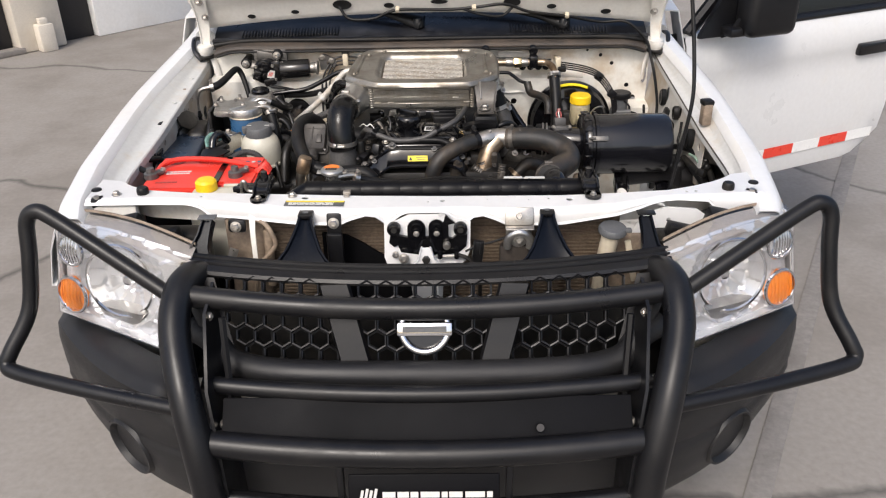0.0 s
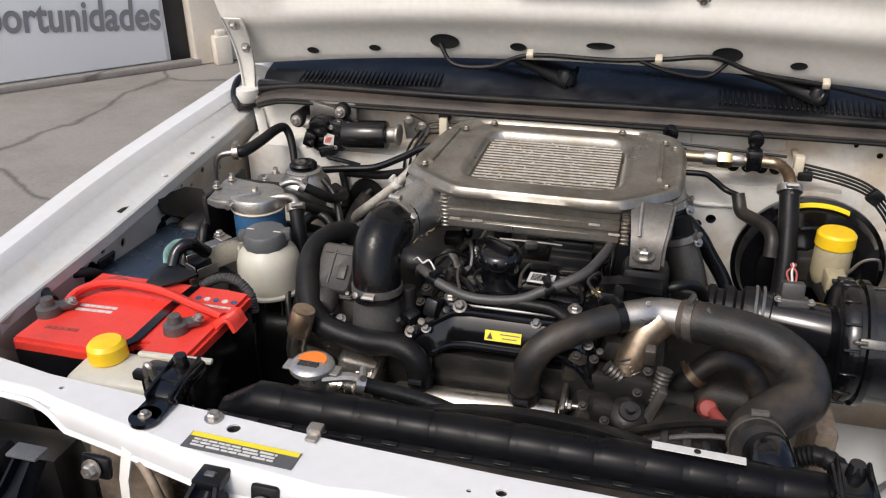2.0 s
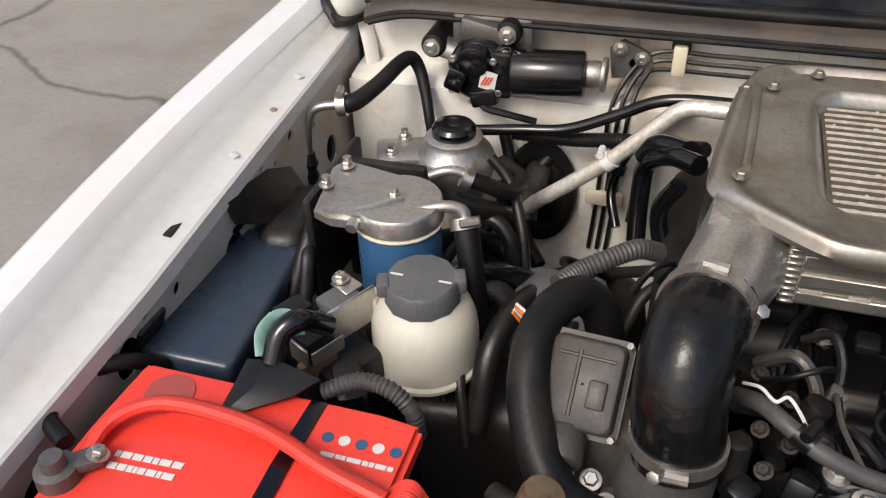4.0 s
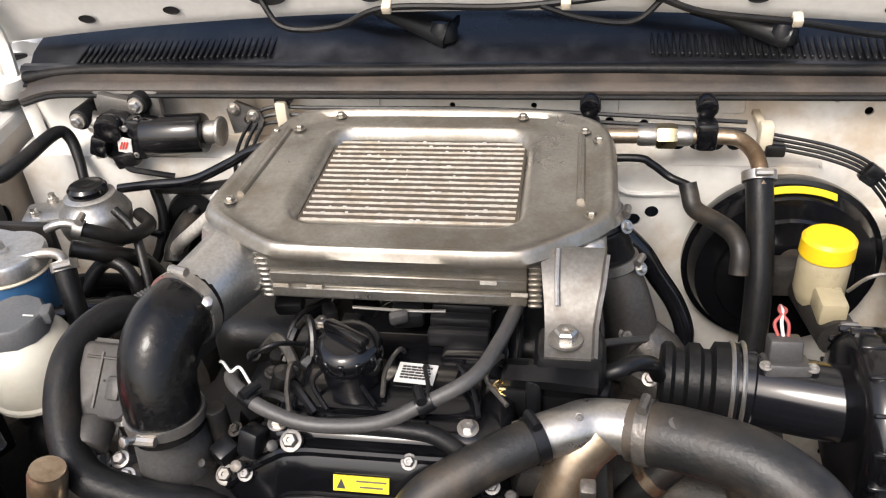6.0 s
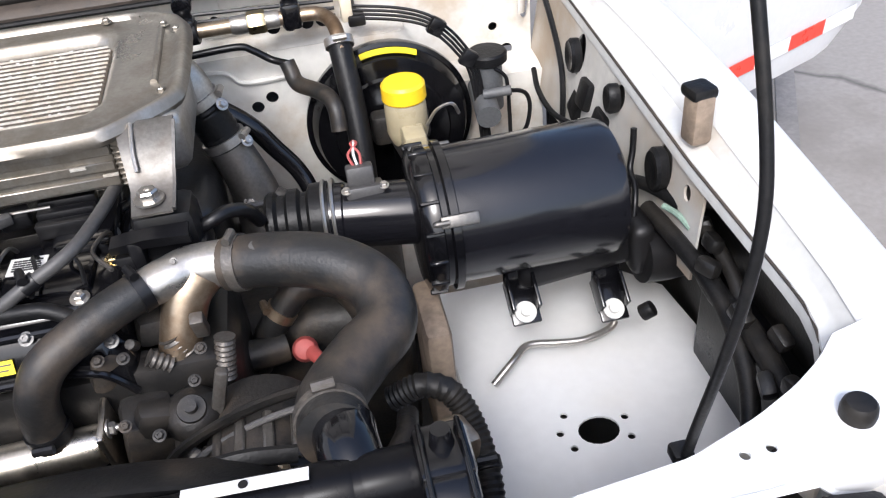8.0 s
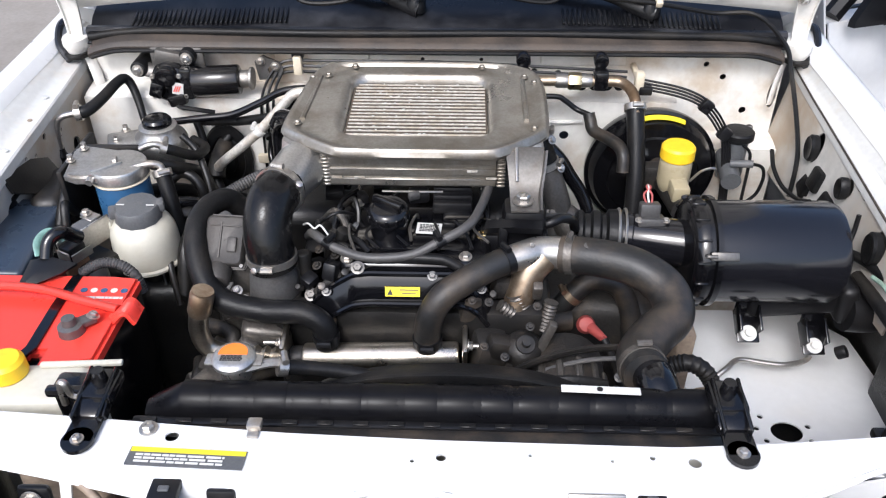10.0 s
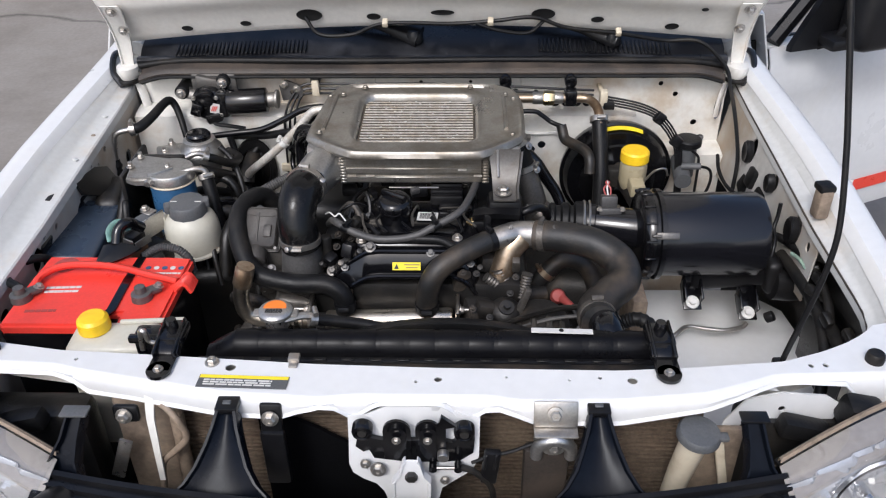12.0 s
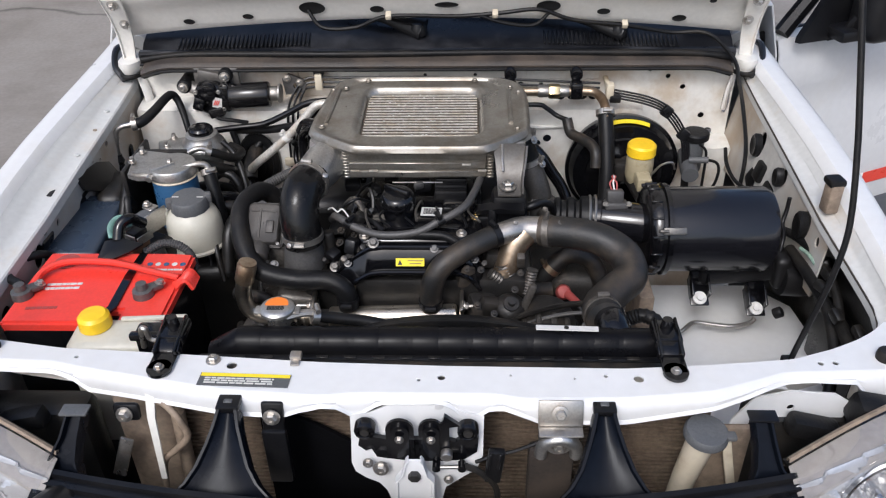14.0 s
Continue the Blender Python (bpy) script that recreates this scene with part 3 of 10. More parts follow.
def core_support():
    xs = np.linspace(-0.715, 0.715, 144)
    back = lambda x: float(np.interp(x, [-0.72, -0.67, -0.64, -0.6, -0.5, -0.39, -0.13, 0.04, 0.29, 0.40, 0.52, 0.58, 0.62, 0.65, 0.675, 0.72], [1.645, 1.634, 1.607, 1.584, 1.567, 1.560, 1.541, 1.535, 1.532, 1.540, 1.553, 1.574, 1.593, 1.612, 1.634, 1.645]))
    bend = lambda x: float(np.interp(x, [-0.72, -0.58, -0.50, -0.46, -0.25, -0.12, -0.07, 0.11, 0.15, 0.28, 0.40, 0.465, 0.50, 0.6, 0.72], [1.545, 1.545, 1.541, 1.530, 1.488, 1.478, 1.484, 1.484, 1.476, 1.478, 1.492, 1.514, 1.528, 1.533, 1.54]))
    low = lambda x: float(np.interp(x, [-0.72, -0.49, -0.467, -0.446, -0.38, -0.25, -0.17, -0.145, -0.115, -0.09, -0.078, -0.067, -0.048, -0.032, 0.042, 0.055, 0.075, 0.09, 0.105, 0.125, 0.15, 0.175, 0.29, 0.40, 0.445, 0.47, 0.53, 0.595, 0.615, 0.64, 0.72],
                                       [0.965, 0.966, 0.962, 0.945, 0.946, 0.943, 0.944, 0.956, 0.966, 0.961, 0.945, 0.945, 0.961, 0.969, 0.970, 0.963, 0.944, 0.944, 0.957, 0.962, 0.955, 0.942, 0.942, 0.954, 0.960, 0.966, 0.970, 0.964, 0.942, 0.930, 0.930]))
    zt = lambda x: 0.995 + 0.006 * max(0, abs(x) - 0.55) / 0.15
    bm = B()
    outline = [(x, back(x)) for x in xs] + [(x, bend(x)) for x in xs[::-1]]
    holes = [(0.042, 1.512, 0.0055, 0.005), (-0.247, 1.533, 0.0075, 0.007), (0.305, 1.512, 0.007, 0.0065), (0.262, 1.517, 0.003), (0.012, 1.507, 0.0025),
             (0.135, 1.517, 0.002), (0.555, 1.545, 0.004), (0.575, 1.546, 0.004), (-0.47, 1.548, 0.003), (0.22, 1.512, 0.002)]
    slab(bm, outline, Matrix.Translation((0, 0, 0.995)), 0.0025, holes)
    core = part("core_support", bm, WHITE, TRUCK, "white painted radiator crossmember with scalloped front lip")
    rows = []
    for x in xs:
        y, z = bend(x), 0.995
        lo = low(x) + 0.020
        rows.append([(x, y, z), (x, y - 0.006, z - 0.002), (x, y - 0.010, z - 0.007), (x, y - 0.013, (z + lo) / 2), (x, y - 0.013, lo + 0.004), (x, y - 0.017, lo)])
    bm = B()
    loft(bm, rows, 0.002)
    part("front_lip", bm, WHITE, core)
    rows = [[(x, back(x), 0.995), (x, back(x) + 0.003, 0.985), (x, back(x) + 0.002, 0.93)] for x in xs]
    bm = B()
    loft(bm, rows, 0.002)
    part("rear_lip", bm, BAY, core)
    bm = B()
    for x in (-0.655, 0.655):
        box(bm, (x, 1.545, 0.70), (0.09, 0.02, 0.56), 0.004)
    box(bm, (0.0, 1.50, 0.50), (1.4, 0.05, 0.08), 0.01)
    part("lower_crossmember", bm, BAY, core)
    # warning sticker
    bm = B()
    box(bm, (-0.223, 1.503, 0.9962), (0.124, 0.024, 0.0010), rot=(0, 0, -2))
    st = part("warning_sticker", bm, GREYCAP, core, "dark warning sticker with a yellow head")
    bm = B()
    box(bm, (-0.2225, 1.5115, 0.9968), (0.122, 0.006, 0.0006), rot=(0, 0, -2))
    part("yellow_band", bm, YLABEL, st)
    bm = B()
    bars(bm, pose(-0.23, 1.5005, 0.9972, 0, 0, -2), 0.095, 0.013, 3, 4)
    part("print", bm, PAPER, st)
    # bump stops
    for x, y in ((0.645, 1.556), (-0.60, 1.566)):
        bm = B()
        lathe(bm, (x, y, 0.995), (x, y, 1.1), [(0, 0.0125), (0.006, 0.013), (0.012, 0.012), (0.0145, 0.010), (0.0145, 0)], 22)
        part("bump_stop", bm, RUBBER, core, "round black rubber bump stop")
    for x, y in ((-0.275, 1.542), (-0.655, 1.56)):
        bm = B()
        bolt(bm, (x, y, 0.9955), r=0.007)
        part("bolt", bm, STEEL, core)
    bm = B()
    box(bm, (-0.160, 1.547, 1.001), (0.016, 0.014, 0.008), 0.002)
    box(bm, (-0.160, 1.540, 0.998), (0.012, 0.018, 0.004), 0.001)
    part("hose_clip", bm, STEEL, core)


def firewall():
    hs = [(-0.565, 0.905, 0.015), (0.233, 0.957, 0.010), (0.262, 0.966, 0.009), (0.51, 1.055, 0.0075), (0.545, 1.027, 0.010), (-0.34, 0.905, 0.0), ]
    up = [(-0.655, 1.0), (0.45, 1.0), (0.47, 0.905), (0.655, 0.905), (0.655, 1.085), (-0.655, 1.085)]
    bm = B()
    m = Matrix(((1, 0, 0, 0), (0, 0, -1, 2.400), (0, 1, 0, 0), (0, 0, 0, 1)))
    slab(bm, up, m, 0.003, [(-0.642, 1.010, 0.008, 0.026), (0.644, 0.996, 0.008, 0.028), (0.595, 0.962, 0.007), (0.615, 0.922, 0.010), (0.51, 1.055, 0.0055), (0.47, 1.070, 0.004), (0.545, 1.030, 0.006), (0.19, 1.038, 0.006), (0.235, 1.035, 0.006), (-0.30, 1.035, 0.009), (-0.02, 1.06, 0.004), (0.09, 1.06, 0.004)])
    fw = part("firewall", bm, BAY, TRUCK, "cream-white firewall with pressed openings and dust")
    lo = [(-0.655, 0.42), (0.655, 0.42), (0.655, 0.909), (0.472, 0.909), (0.452, 1.004), (-0.655, 1.004)]
    bm = B()
    m = Matrix(((1, 0, 0, 0), (0, 0, -1, 2.340), (0, 1, 0, 0), (0, 0, 0, 1)))
    slab(bm, lo, m, 0.003, [(0.226, 0.923, 0.009), (0.249, 0.935, 0.009), (-0.40, 0.86, 0.035, 0.05)])
    part("lower_panel", bm, BAY, fw)
    bm = B()
    loft(bm, [[(x, 2.402, 1.012), (x, 2.372, 1.010), (x, 2.350, 1.006), (x, 2.341, 0.998), (x, 2.340, 0.985)] for x in np.linspace(-0.655, 0.452, 20)], 0.002)
    part("ledge", bm, BAY, fw)
    bm = B()
    loft(bm, [[(x, 2.402, 0.917), (x, 2.372, 0.915), (x, 2.350, 0.911), (x, 2.341, 0.903), (x, 2.340, 0.89)] for x in np.linspace(0.470, 0.655, 8)], 0.002)
    part("ledge", bm, BAY, fw)
    bm = B()
    loft(bm, [[(x, 2.402, z), (x, 2.340, z - 0.003)] for x, z in ((0.450, 1.008), (0.455, 0.985), (0.468, 0.930), (0.472, 0.912))], 0.002)
    part("ledge_end", bm, BAY, fw)
    # dark boxes added behind the two panels back their openings
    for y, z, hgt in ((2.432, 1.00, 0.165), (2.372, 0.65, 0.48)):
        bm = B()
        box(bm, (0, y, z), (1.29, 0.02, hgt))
        part("firewall_backing", bm, GREASEVOID, fw)
    # pressed fields and seams
    for x0, x1 in ((-0.30, -0.12), (0.20, 0.36)):
        bm = B()
        box(bm, ((x0 + x1) / 2, 2.3985, 1.062), (x1 - x0, 0.006, 0.022), 0.004)
        part("pressed_field", bm, BAY, fw)
    # pressed oval in the lower panel
    bm = B()
    tube(bm, [(0.13, 2.338, 0.985), (0.19, 2.338, 0.985), (0.215, 2.338, 0.965), (0.28, 2.338, 0.965)], 0.004, 8)
    part("pressed_bead", bm, BAY, fw)
    # upper flange below the seal
    bm = B()
    loft(bm, [[(x, 2.402, 1.078), (x, 2.385, 1.081), (x, 2.372, 1.084), (x, 2.366, 1.087)] for x in np.linspace(-0.62, 0.62, 12)], 0.003)
    part("flange", bm, BAY, fw)
    for x in (-0.25, 0.08, -0.02):
        bm = B()
        box(bm, (x, 2.369, 1.0885), (0.03, 0.008, 0.006), 0.001)
        part("clip", bm, SATINBLK, fw)
    # rubber bonnet seal, full width
    bm = B()
    rows = []
    for x in np.linspace(-0.635, 0.635, 60):
        dip = 0.016 * max(0, (abs(x) - 0.56) / 0.075) ** 2
        rows.append([(x, 2.360, 1.088 - dip), (x, 2.358, 1.097 - dip), (x, 2.363, 1.104 - dip), (x, 2.368, 1.106 - dip), (x, 2.374, 1.102 - dip), (x, 2.380, 1.104 - dip), (x, 2.392, 1.112 - dip), (x, 2.402, 1.112 - dip), (x, 2.404, 1.09 - dip)])
    loft(bm, rows, 0.003)
    ws = part("weatherstrip", bm, SEALRUB, TRUCK, "dusty brown rubber seal across the cowl")
    bm = B()
    tube(bm, [(x, 2.359, 1.089 - 0.016 * max(0, (abs(x) - 0.56) / 0.075) ** 2) for x in np.linspace(-0.63, 0.63, 30)], 0.0042, 8, 2)
    part("seal_bead", bm, RUBBER, ws, "black lower bead of the seal")


def cowl():
    yz = lambda x, v: (2.400 + 0.16 * v - 0.012 * (x / 0.65) ** 2, 1.108 + 0.050 * v ** 0.8 + 0.010 * math.sin(v * 3.1) - 0.012 * (x / 0.65) ** 2)
    bm = B()
    xs = np.linspace(-0.645, 0.645, 50)
    rows = []
    for x in xs:
        row = []
        for k in range(11):
            v = k / 10
            y, z = yz(x, v)
            if 0.47 < abs(x) and v < 0.3:
                z -= 0.006
            row.append((x, y, z))
        rows.append(row)
    loft(bm, rows, 0.003)
    cw = part("cowl_panel", bm, COWLBLK, TRUCK, "black plastic cowl panel with louvre slots")
    bm = B()
    loft(bm, [[(x, 2.396, 1.100), (x, 2.394, 1.112), (x, 2.400, 1.117), (x, 2.410, 1.117)] for x in xs], 0.003)
    part("front_rib", bm, COWLBLK, cw)
    bm = B()
    tube(bm, [(x, 2.391 + 0.003 * math.sin(x * 9), 1.113 - 0.012 * max(0, (abs(x) - 0.5) / 0.14) ** 2) for x in np.linspace(-0.640, 0.640, 26)], 0.0075, 10, 2)
    part("edge_roll", bm, RUBBER, cw, "rounded black edge of the cowl panel")
    one = None
    for x0 in (-0.56, 0.24):
        for k in range(32):
            x = x0 + k * 0.0092
            y, z = yz(x, 0.24)
            if one is None:
                b2 = B()
                box(b2, (0, 0, 0), (0.0042, 0.048, 0.005), 0.001, (13, 0, 0), 1)
                one = to_mesh("louvre", b2, SATINBLK)
            ob = new("louvre", one)
            ob.parent = cw
            ob.location = Vector((x, y, z + 0.0016)) - origin(cw)
    # wiper arms
    for px, ex in ((-0.035, -0.20), (0.40, 0.20)):
        y, z = yz(px, 0.30)
        bm = B()
        lathe(bm, (px, y, z), (px, y, z + 1), [(0, 0.020), (0.016, 0.020), (0.026, 0.015), (0.028, 0)], 18)
        tube(bm, [(px + 0.012, y - 0.004, z + 0.012), (px - 0.03, y + 0.012, z + 0.022), (px - 0.08, y + 0.03, z + 0.034), (ex - 0.02, y + 0.075, z + 0.055), (ex - 0.16, y + 0.12, z + 0.08)], (0.026, 0.009), 10, flat=0.6)
        wp = part("wiper_arm", bm, SATINBLK, TRUCK, "black wiper arm resting on the cowl")
        bm = B()
        tube(bm, [(ex + 0.10, y + 0.075, z + 0.045), (ex - 0.16, y + 0.125, z + 0.075), (ex - 0.36, y + 0.14, z + 0.08)], 0.0055, 6)
        part("wiper_blade", bm, RUBBER, wp)
    # windscreen behind the cowl
    bm = B()
    loft(bm, [[(x, 2.555 + 0.55 * v - 0.05 * (x / 0.7) ** 2, 1.150 + 0.42 * v) for v in np.linspace(0, 1, 6)] for x in np.linspace(-0.66, 0.66, 16)], 0.005)
    part("windscreen", bm, PANEGLASS, TRUCK, "dark sloping windscreen glass")
    for s in (-1, 1):
        bm = B()
        tube(bm, [(s * 0.69, 2.50, 1.10), (s * 0.69, 2.80, 1.33), (s * 0.66, 3.15, 1.58)], 0.035, 10)
        part("windscreen_pillar", bm, WHITE, TRUCK)
        bm = B()
        loft(bm, [[(s * x, y, z) for x, z in ((0.845, 0.50), (0.85, 0.85), (0.835, 1.0), (0.80, top_z(min(y, 2.8)) + 0.005), (0.70, top_z(min(y, 2.8)) + 0.012))] for y in (2.66, 2.74, 2.80)], 0.004)
        part("cab_side", bm, WHITE, TRUCK)


HOOD_Y, HOOD_Z, HOOD_A = 2.402, 1.185, 60.0


def hood():
    """The raised bonnet: u across, v from the hinges up, h out of its underside."""
    a = radians(HOOD_A)
    along = Vector((0, -math.cos(a), math.sin(a)))
    out = Vector((0, -math.sin(a), -math.cos(a)))
    base = Vector((0, HOOD_Y, HOOD_Z))

    def at(u, v, h=0.0):
        # the rear edge sweeps back towards the hinges
        v = v - 0.050 * (u / 0.66) ** 2 * max(0.0, 1 - v / 0.35)
        return base + Vector((u, 0, 0)) + along * v + out * h

    def sm(t):
        t = min(1, max(0, t))
        return t * t * (3 - 2 * t)

    def pocket(u, v, cu, cv, w, h, r, depth):
        dx, dy = max(0, abs(u - cu) - w + r), max(0, abs(v - cv) - h + r)
        return -depth * (1 - sm((math.hypot(dx, dy) - r + 0.008) / 0.018))

    def inner(u, v):
        h = 0.0
        for s in (-1, 1):
            h = min(h, pocket(u, v, s * (0.30 + 0.10 * (v - 0.27)), 0.275, 0.085, 0.075, 0.035, 0.048))
            h = min(h, pocket(u, v, s * (0.49 + 0.25 * (v - 0.35)), 0.36, 0.060, 0.175, 0.05, 0.048))
            h = min(h, pocket(u, v, s * 0.33, 0.66, 0.20, 0.20, 0.08, 0.048))
        h = min(h, pocket(u, v, 0.0, 0.78, 0.10, 0.12, 0.05, 0.048))
        # long rail above the rear edge, with a step over it
        h += 0.010 * math.exp(-((v - 0.105) / 0.030) ** 2)
        h -= 0.012 * sm((v - 0.115) / 0.03) * (1 - sm((abs(u) - 0.52) / 0.06))
        # roll towards the skin at the borders
        e = min(0.715 + 0.02 * v - abs(u), 1.06 - v, 0.036 + 1.2 * v)
        h -= 0.030 * (1 - sm(e / 0.045))
        return h
    nu, nv = 150, 112
    bm = B()
    grid = []
    for i in range(nu + 1):
        row = []
        for j in range(nv + 1):
            v = 1.06 * j / nv
            u = (-1 + 2 * i / nu) * (0.69 + 0.05 * sm(v / 0.35) - 0.03 * sm((v - 0.7) / 0.36))
            row.append(bm.verts.new(at(u, v, inner(u, v))))
        grid.append(row)
    uv = lambda i, j: ((-1 + 2 * i / nu) * 0.72, 1.06 * j / nv)
    for i in range(nu):
        for j in range(nv):
            u, v = uv(i + 0.5, j + 0.5)
            if abs(u) < 0.105 + 0.25 * max(0, v - 0.19) and 0.165 < v < 0.40:
                continue
            bm.faces.new((grid[i][j], grid[i][j + 1], grid[i + 1][j + 1], grid[i + 1][j]))
    hd = part("hood", bm, PRIMER, TRUCK, "raised white bonnet showing its pressed underside", 60)
    bm = B()
    rows = []
    for i in range(25):
        row = []
        for j in range(13):
            v = 1.06 * j / 12
            u = (-1 + i / 12) * (0.695 + 0.05 * sm(v / 0.35) - 0.03 * sm((v - 0.7) / 0.36))
            row.append(at(u, v, -0.036 - 0.05 * (1 - abs(u / 0.75) ** 4)))
        rows.append(row)
    loft(bm, rows, 0.002)
    part("outer_skin", bm, WHITE, hd)
    # air scoop duct above the intercooler
    bm = B()
    lo = [(-0.115, 0.172), (0.115, 0.172), (0.175, 0.40), (-0.175, 0.40)]
    for (u0, v0), (u1, v1) in zip(lo, lo[1:] + lo[:1]):
        loft(bm, [[at(u0 + (u1 - u0) * t, v0 + (v1 - v0) * t, h) for h in (0.010, 0.004, -0.05)] for t in np.linspace(0, 1, 6)], 0.004)
    part("scoop_duct", bm, RUBBER, hd, "dusty black rubber scoop seal")
    bm = B()
    box(bm, at(0, 0.30, -0.048), (0.34, 0.22, 0.004), 0, (180 - HOOD_A, 0, 0))
    part("scoop_mesh", bm, TANCLIP, hd, "dusty scoop opening")
    # openings as dark discs that stand in for their shade, plugs, studs
    n = out
    for u, v, r, q in ((-0.39, 0.030, 0.0095, 1), (-0.25, 0.045, 0.022, 1.0), (-0.52, 0.028, 0.010, 1), (0.24, 0.045, 0.020, 1.0), (0.355, 0.035, 0.011, 1), (0.515, 0.028, 0.012, 1), (-0.115, 0.035, 0.012, 1),
                       (0.03, 0.045, 0.020, 0.5), (-0.50, 0.165, 0.013, 1), (0.50, 0.165, 0.013, 1), (-0.63, 0.34, 0.014, 1), (0.63, 0.25, 0.014, 1), (0.40, 0.36, 0.012, 1), (-0.66, 0.20, 0.006, 1), (0.66, 0.16, 0.006, 1),
                       (-0.21, 0.20, 0.018, 0.4), (0.57, 0.085, 0.006, 1)):
        bm = B()
        c = at(u, v, inner(u, v) + 0.0035)
        m = Matrix.Translation(c) @ n.to_track_quat("Z", "Y").to_matrix().to_4x4()
        ring_v = [bm.verts.new(m @ Vector((r * 1.25 * math.cos(k * math.pi / 9), r * q * 0.8 * math.sin(k * math.pi / 9), 0))) for k in range(18)]
        low = [bm.verts.new(m @ Vector((r * 1.1 * math.cos(k * math.pi / 9), r * q * 0.7 * math.sin(k * math.pi / 9), -0.0011))) for k in range(18)]
        for k in range(18):
            bm.faces.new((ring_v[k], ring_v[(k + 1) % 18], low[(k + 1) % 18], low[k]))
        bm.faces.new(low)
        part("hole_shade", bm, DARKHOLE, hd, "dark disc for the shade inside a bonnet frame opening")
    for u, v in ((-0.19, 0.145), (0.0, 0.15), (0.19, 0.145), (-0.22, 0.25), (0.22, 0.25)):
        bm = B()
        bolt(bm, at(u, v, inner(u, v)), n, 0.008)
        part("stud", bm, STEEL, hd)
    # washer hose clipped along the lower edge
    bm = B()
    pts = [(-0.26, 0.040, 0.004), (-0.23, 0.015, 0.03), (-0.16, 0.012, 0.03), (-0.09, 0.034, 0.022), (0.05, 0.030, 0.020), (0.14, 0.040, 0.020), (0.22, 0.048, 0.016), (0.29, 0.030, 0.024), (0.40, 0.020, 0.024), (0.50, 0.004, 0.02)]
    line = [at(*p) for p in pts] + [Vector((0.575, 2.385, 1.155)), Vector((0.632, 2.365, 1.108)), Vector((0.646, 2.345, 1.065)), Vector((0.655, 2.31, 1.015)), Vector((0.656, 2.26, 0.965)), Vector((0.653, 2.235, 0.93)), Vector((0.648, 2.22, 0.88))]
    tube(bm, line, 0.0042, 8)
    part("washer_hose", bm, RUBBER, hd, "thin black washer hose clipped to the bonnet")
    bm = B()
    tube(bm, [at(0.10, 0.034, 0.022), at(0.15, 0.022, 0.03), at(0.21, 0.018, 0.03), at(0.245, 0.040, 0.012)], 0.004, 8)
    part("hose_branch", bm, RUBBER, hd)
    for u, v in ((-0.09, 0.036), (0.13, 0.040), (0.40, 0.022)):
        bm = B()
        box(bm, at(u, v, 0.022), (0.012, 0.012, 0.016), 0.002, (180 - HOOD_A, 0, 0))
        part("hose_clip", bm, CREAM, hd)
    # hinges
    for s in (-1, 1):
        bm = B()
        lathe(bm, (s * 0.668, 2.405, 1.073), (s * 0.668, 2.405, 2), [(0, 0.020), (0.018, 0.026), (0.027, 0.025), (0.030, 0.018), (0.0305, 0)], 20)
        for v in bm.verts:
            v.co.y = 2.405 + (v.co.y - 2.405) * 1.6
        hb = part("hinge_base", bm, BAY, TRUCK, "white hinge pad bolted at the fender's rear")
        bm = B()
        lathe(bm, (s * 0.668, 2.405, 1.066), (s * 0.668, 2.405, 2), [(0, 0.026), (0.006, 0.0278), (0.009, 0.027), (0.008, 0.022)], 20)
        for v in bm.verts:
            v.co.y = 2.405 + (v.co.y - 2.405) * 1.55
        part("hinge_seal", bm, RUBBER, hb)
        bm = B()
        p, q = Vector((s * 0.668, 2.400, 1.085)), at(s * 0.655, 0.12, 0.02)
        rows = []
        for t in np.linspace(0, 1, 9):
            c = p.lerp(q, t) + Vector((0, 0.018 * math.sin(t * 3.1), 0.0))
            w = 0.013 + 0.010 * t
            rows.append([c + Vector((-w, -0.004, 0.002)), c + Vector((-w * 0.9, 0.004, -0.002)), c + Vector((w * 0.9, 0.004, -0.002)), c + Vector((w, -0.004, 0.002))])
        loft(bm, rows, 0.003)
        hg = part("hinge_arm", bm, BAY, TRUCK, "white steel bonnet hinge arm")
        for u, v in ((0.655, 0.105), (0.650, 0.055)):
            bm = B()
            bolt(bm, at(s * u, v, 0.021), out, 0.008)
            part("bolt", bm, STEEL, hg)
        bm = B()
        tube(bm, [(s * 0.655, 2.398, 1.08), (s * 0.640, 2.385, 1.03), (s * 0.635, 2.380, 0.985)], 0.010, 8, flat=0.35)
        part("lower_arm", bm, BAY, hg)
    # black corner seal on the far fender joint
    for s in (-1, 1):
        bm = B()
        tube(bm, [(s * 0.71, 2.50, 1.095), (s * 0.715, 2.45, 1.105), (s * 0.705, 2.40, 1.085), (s * 0.68, 2.375, 1.062)], 0.007, 8)
        part("corner_seal", bm, COWLBLK, TRUCK)


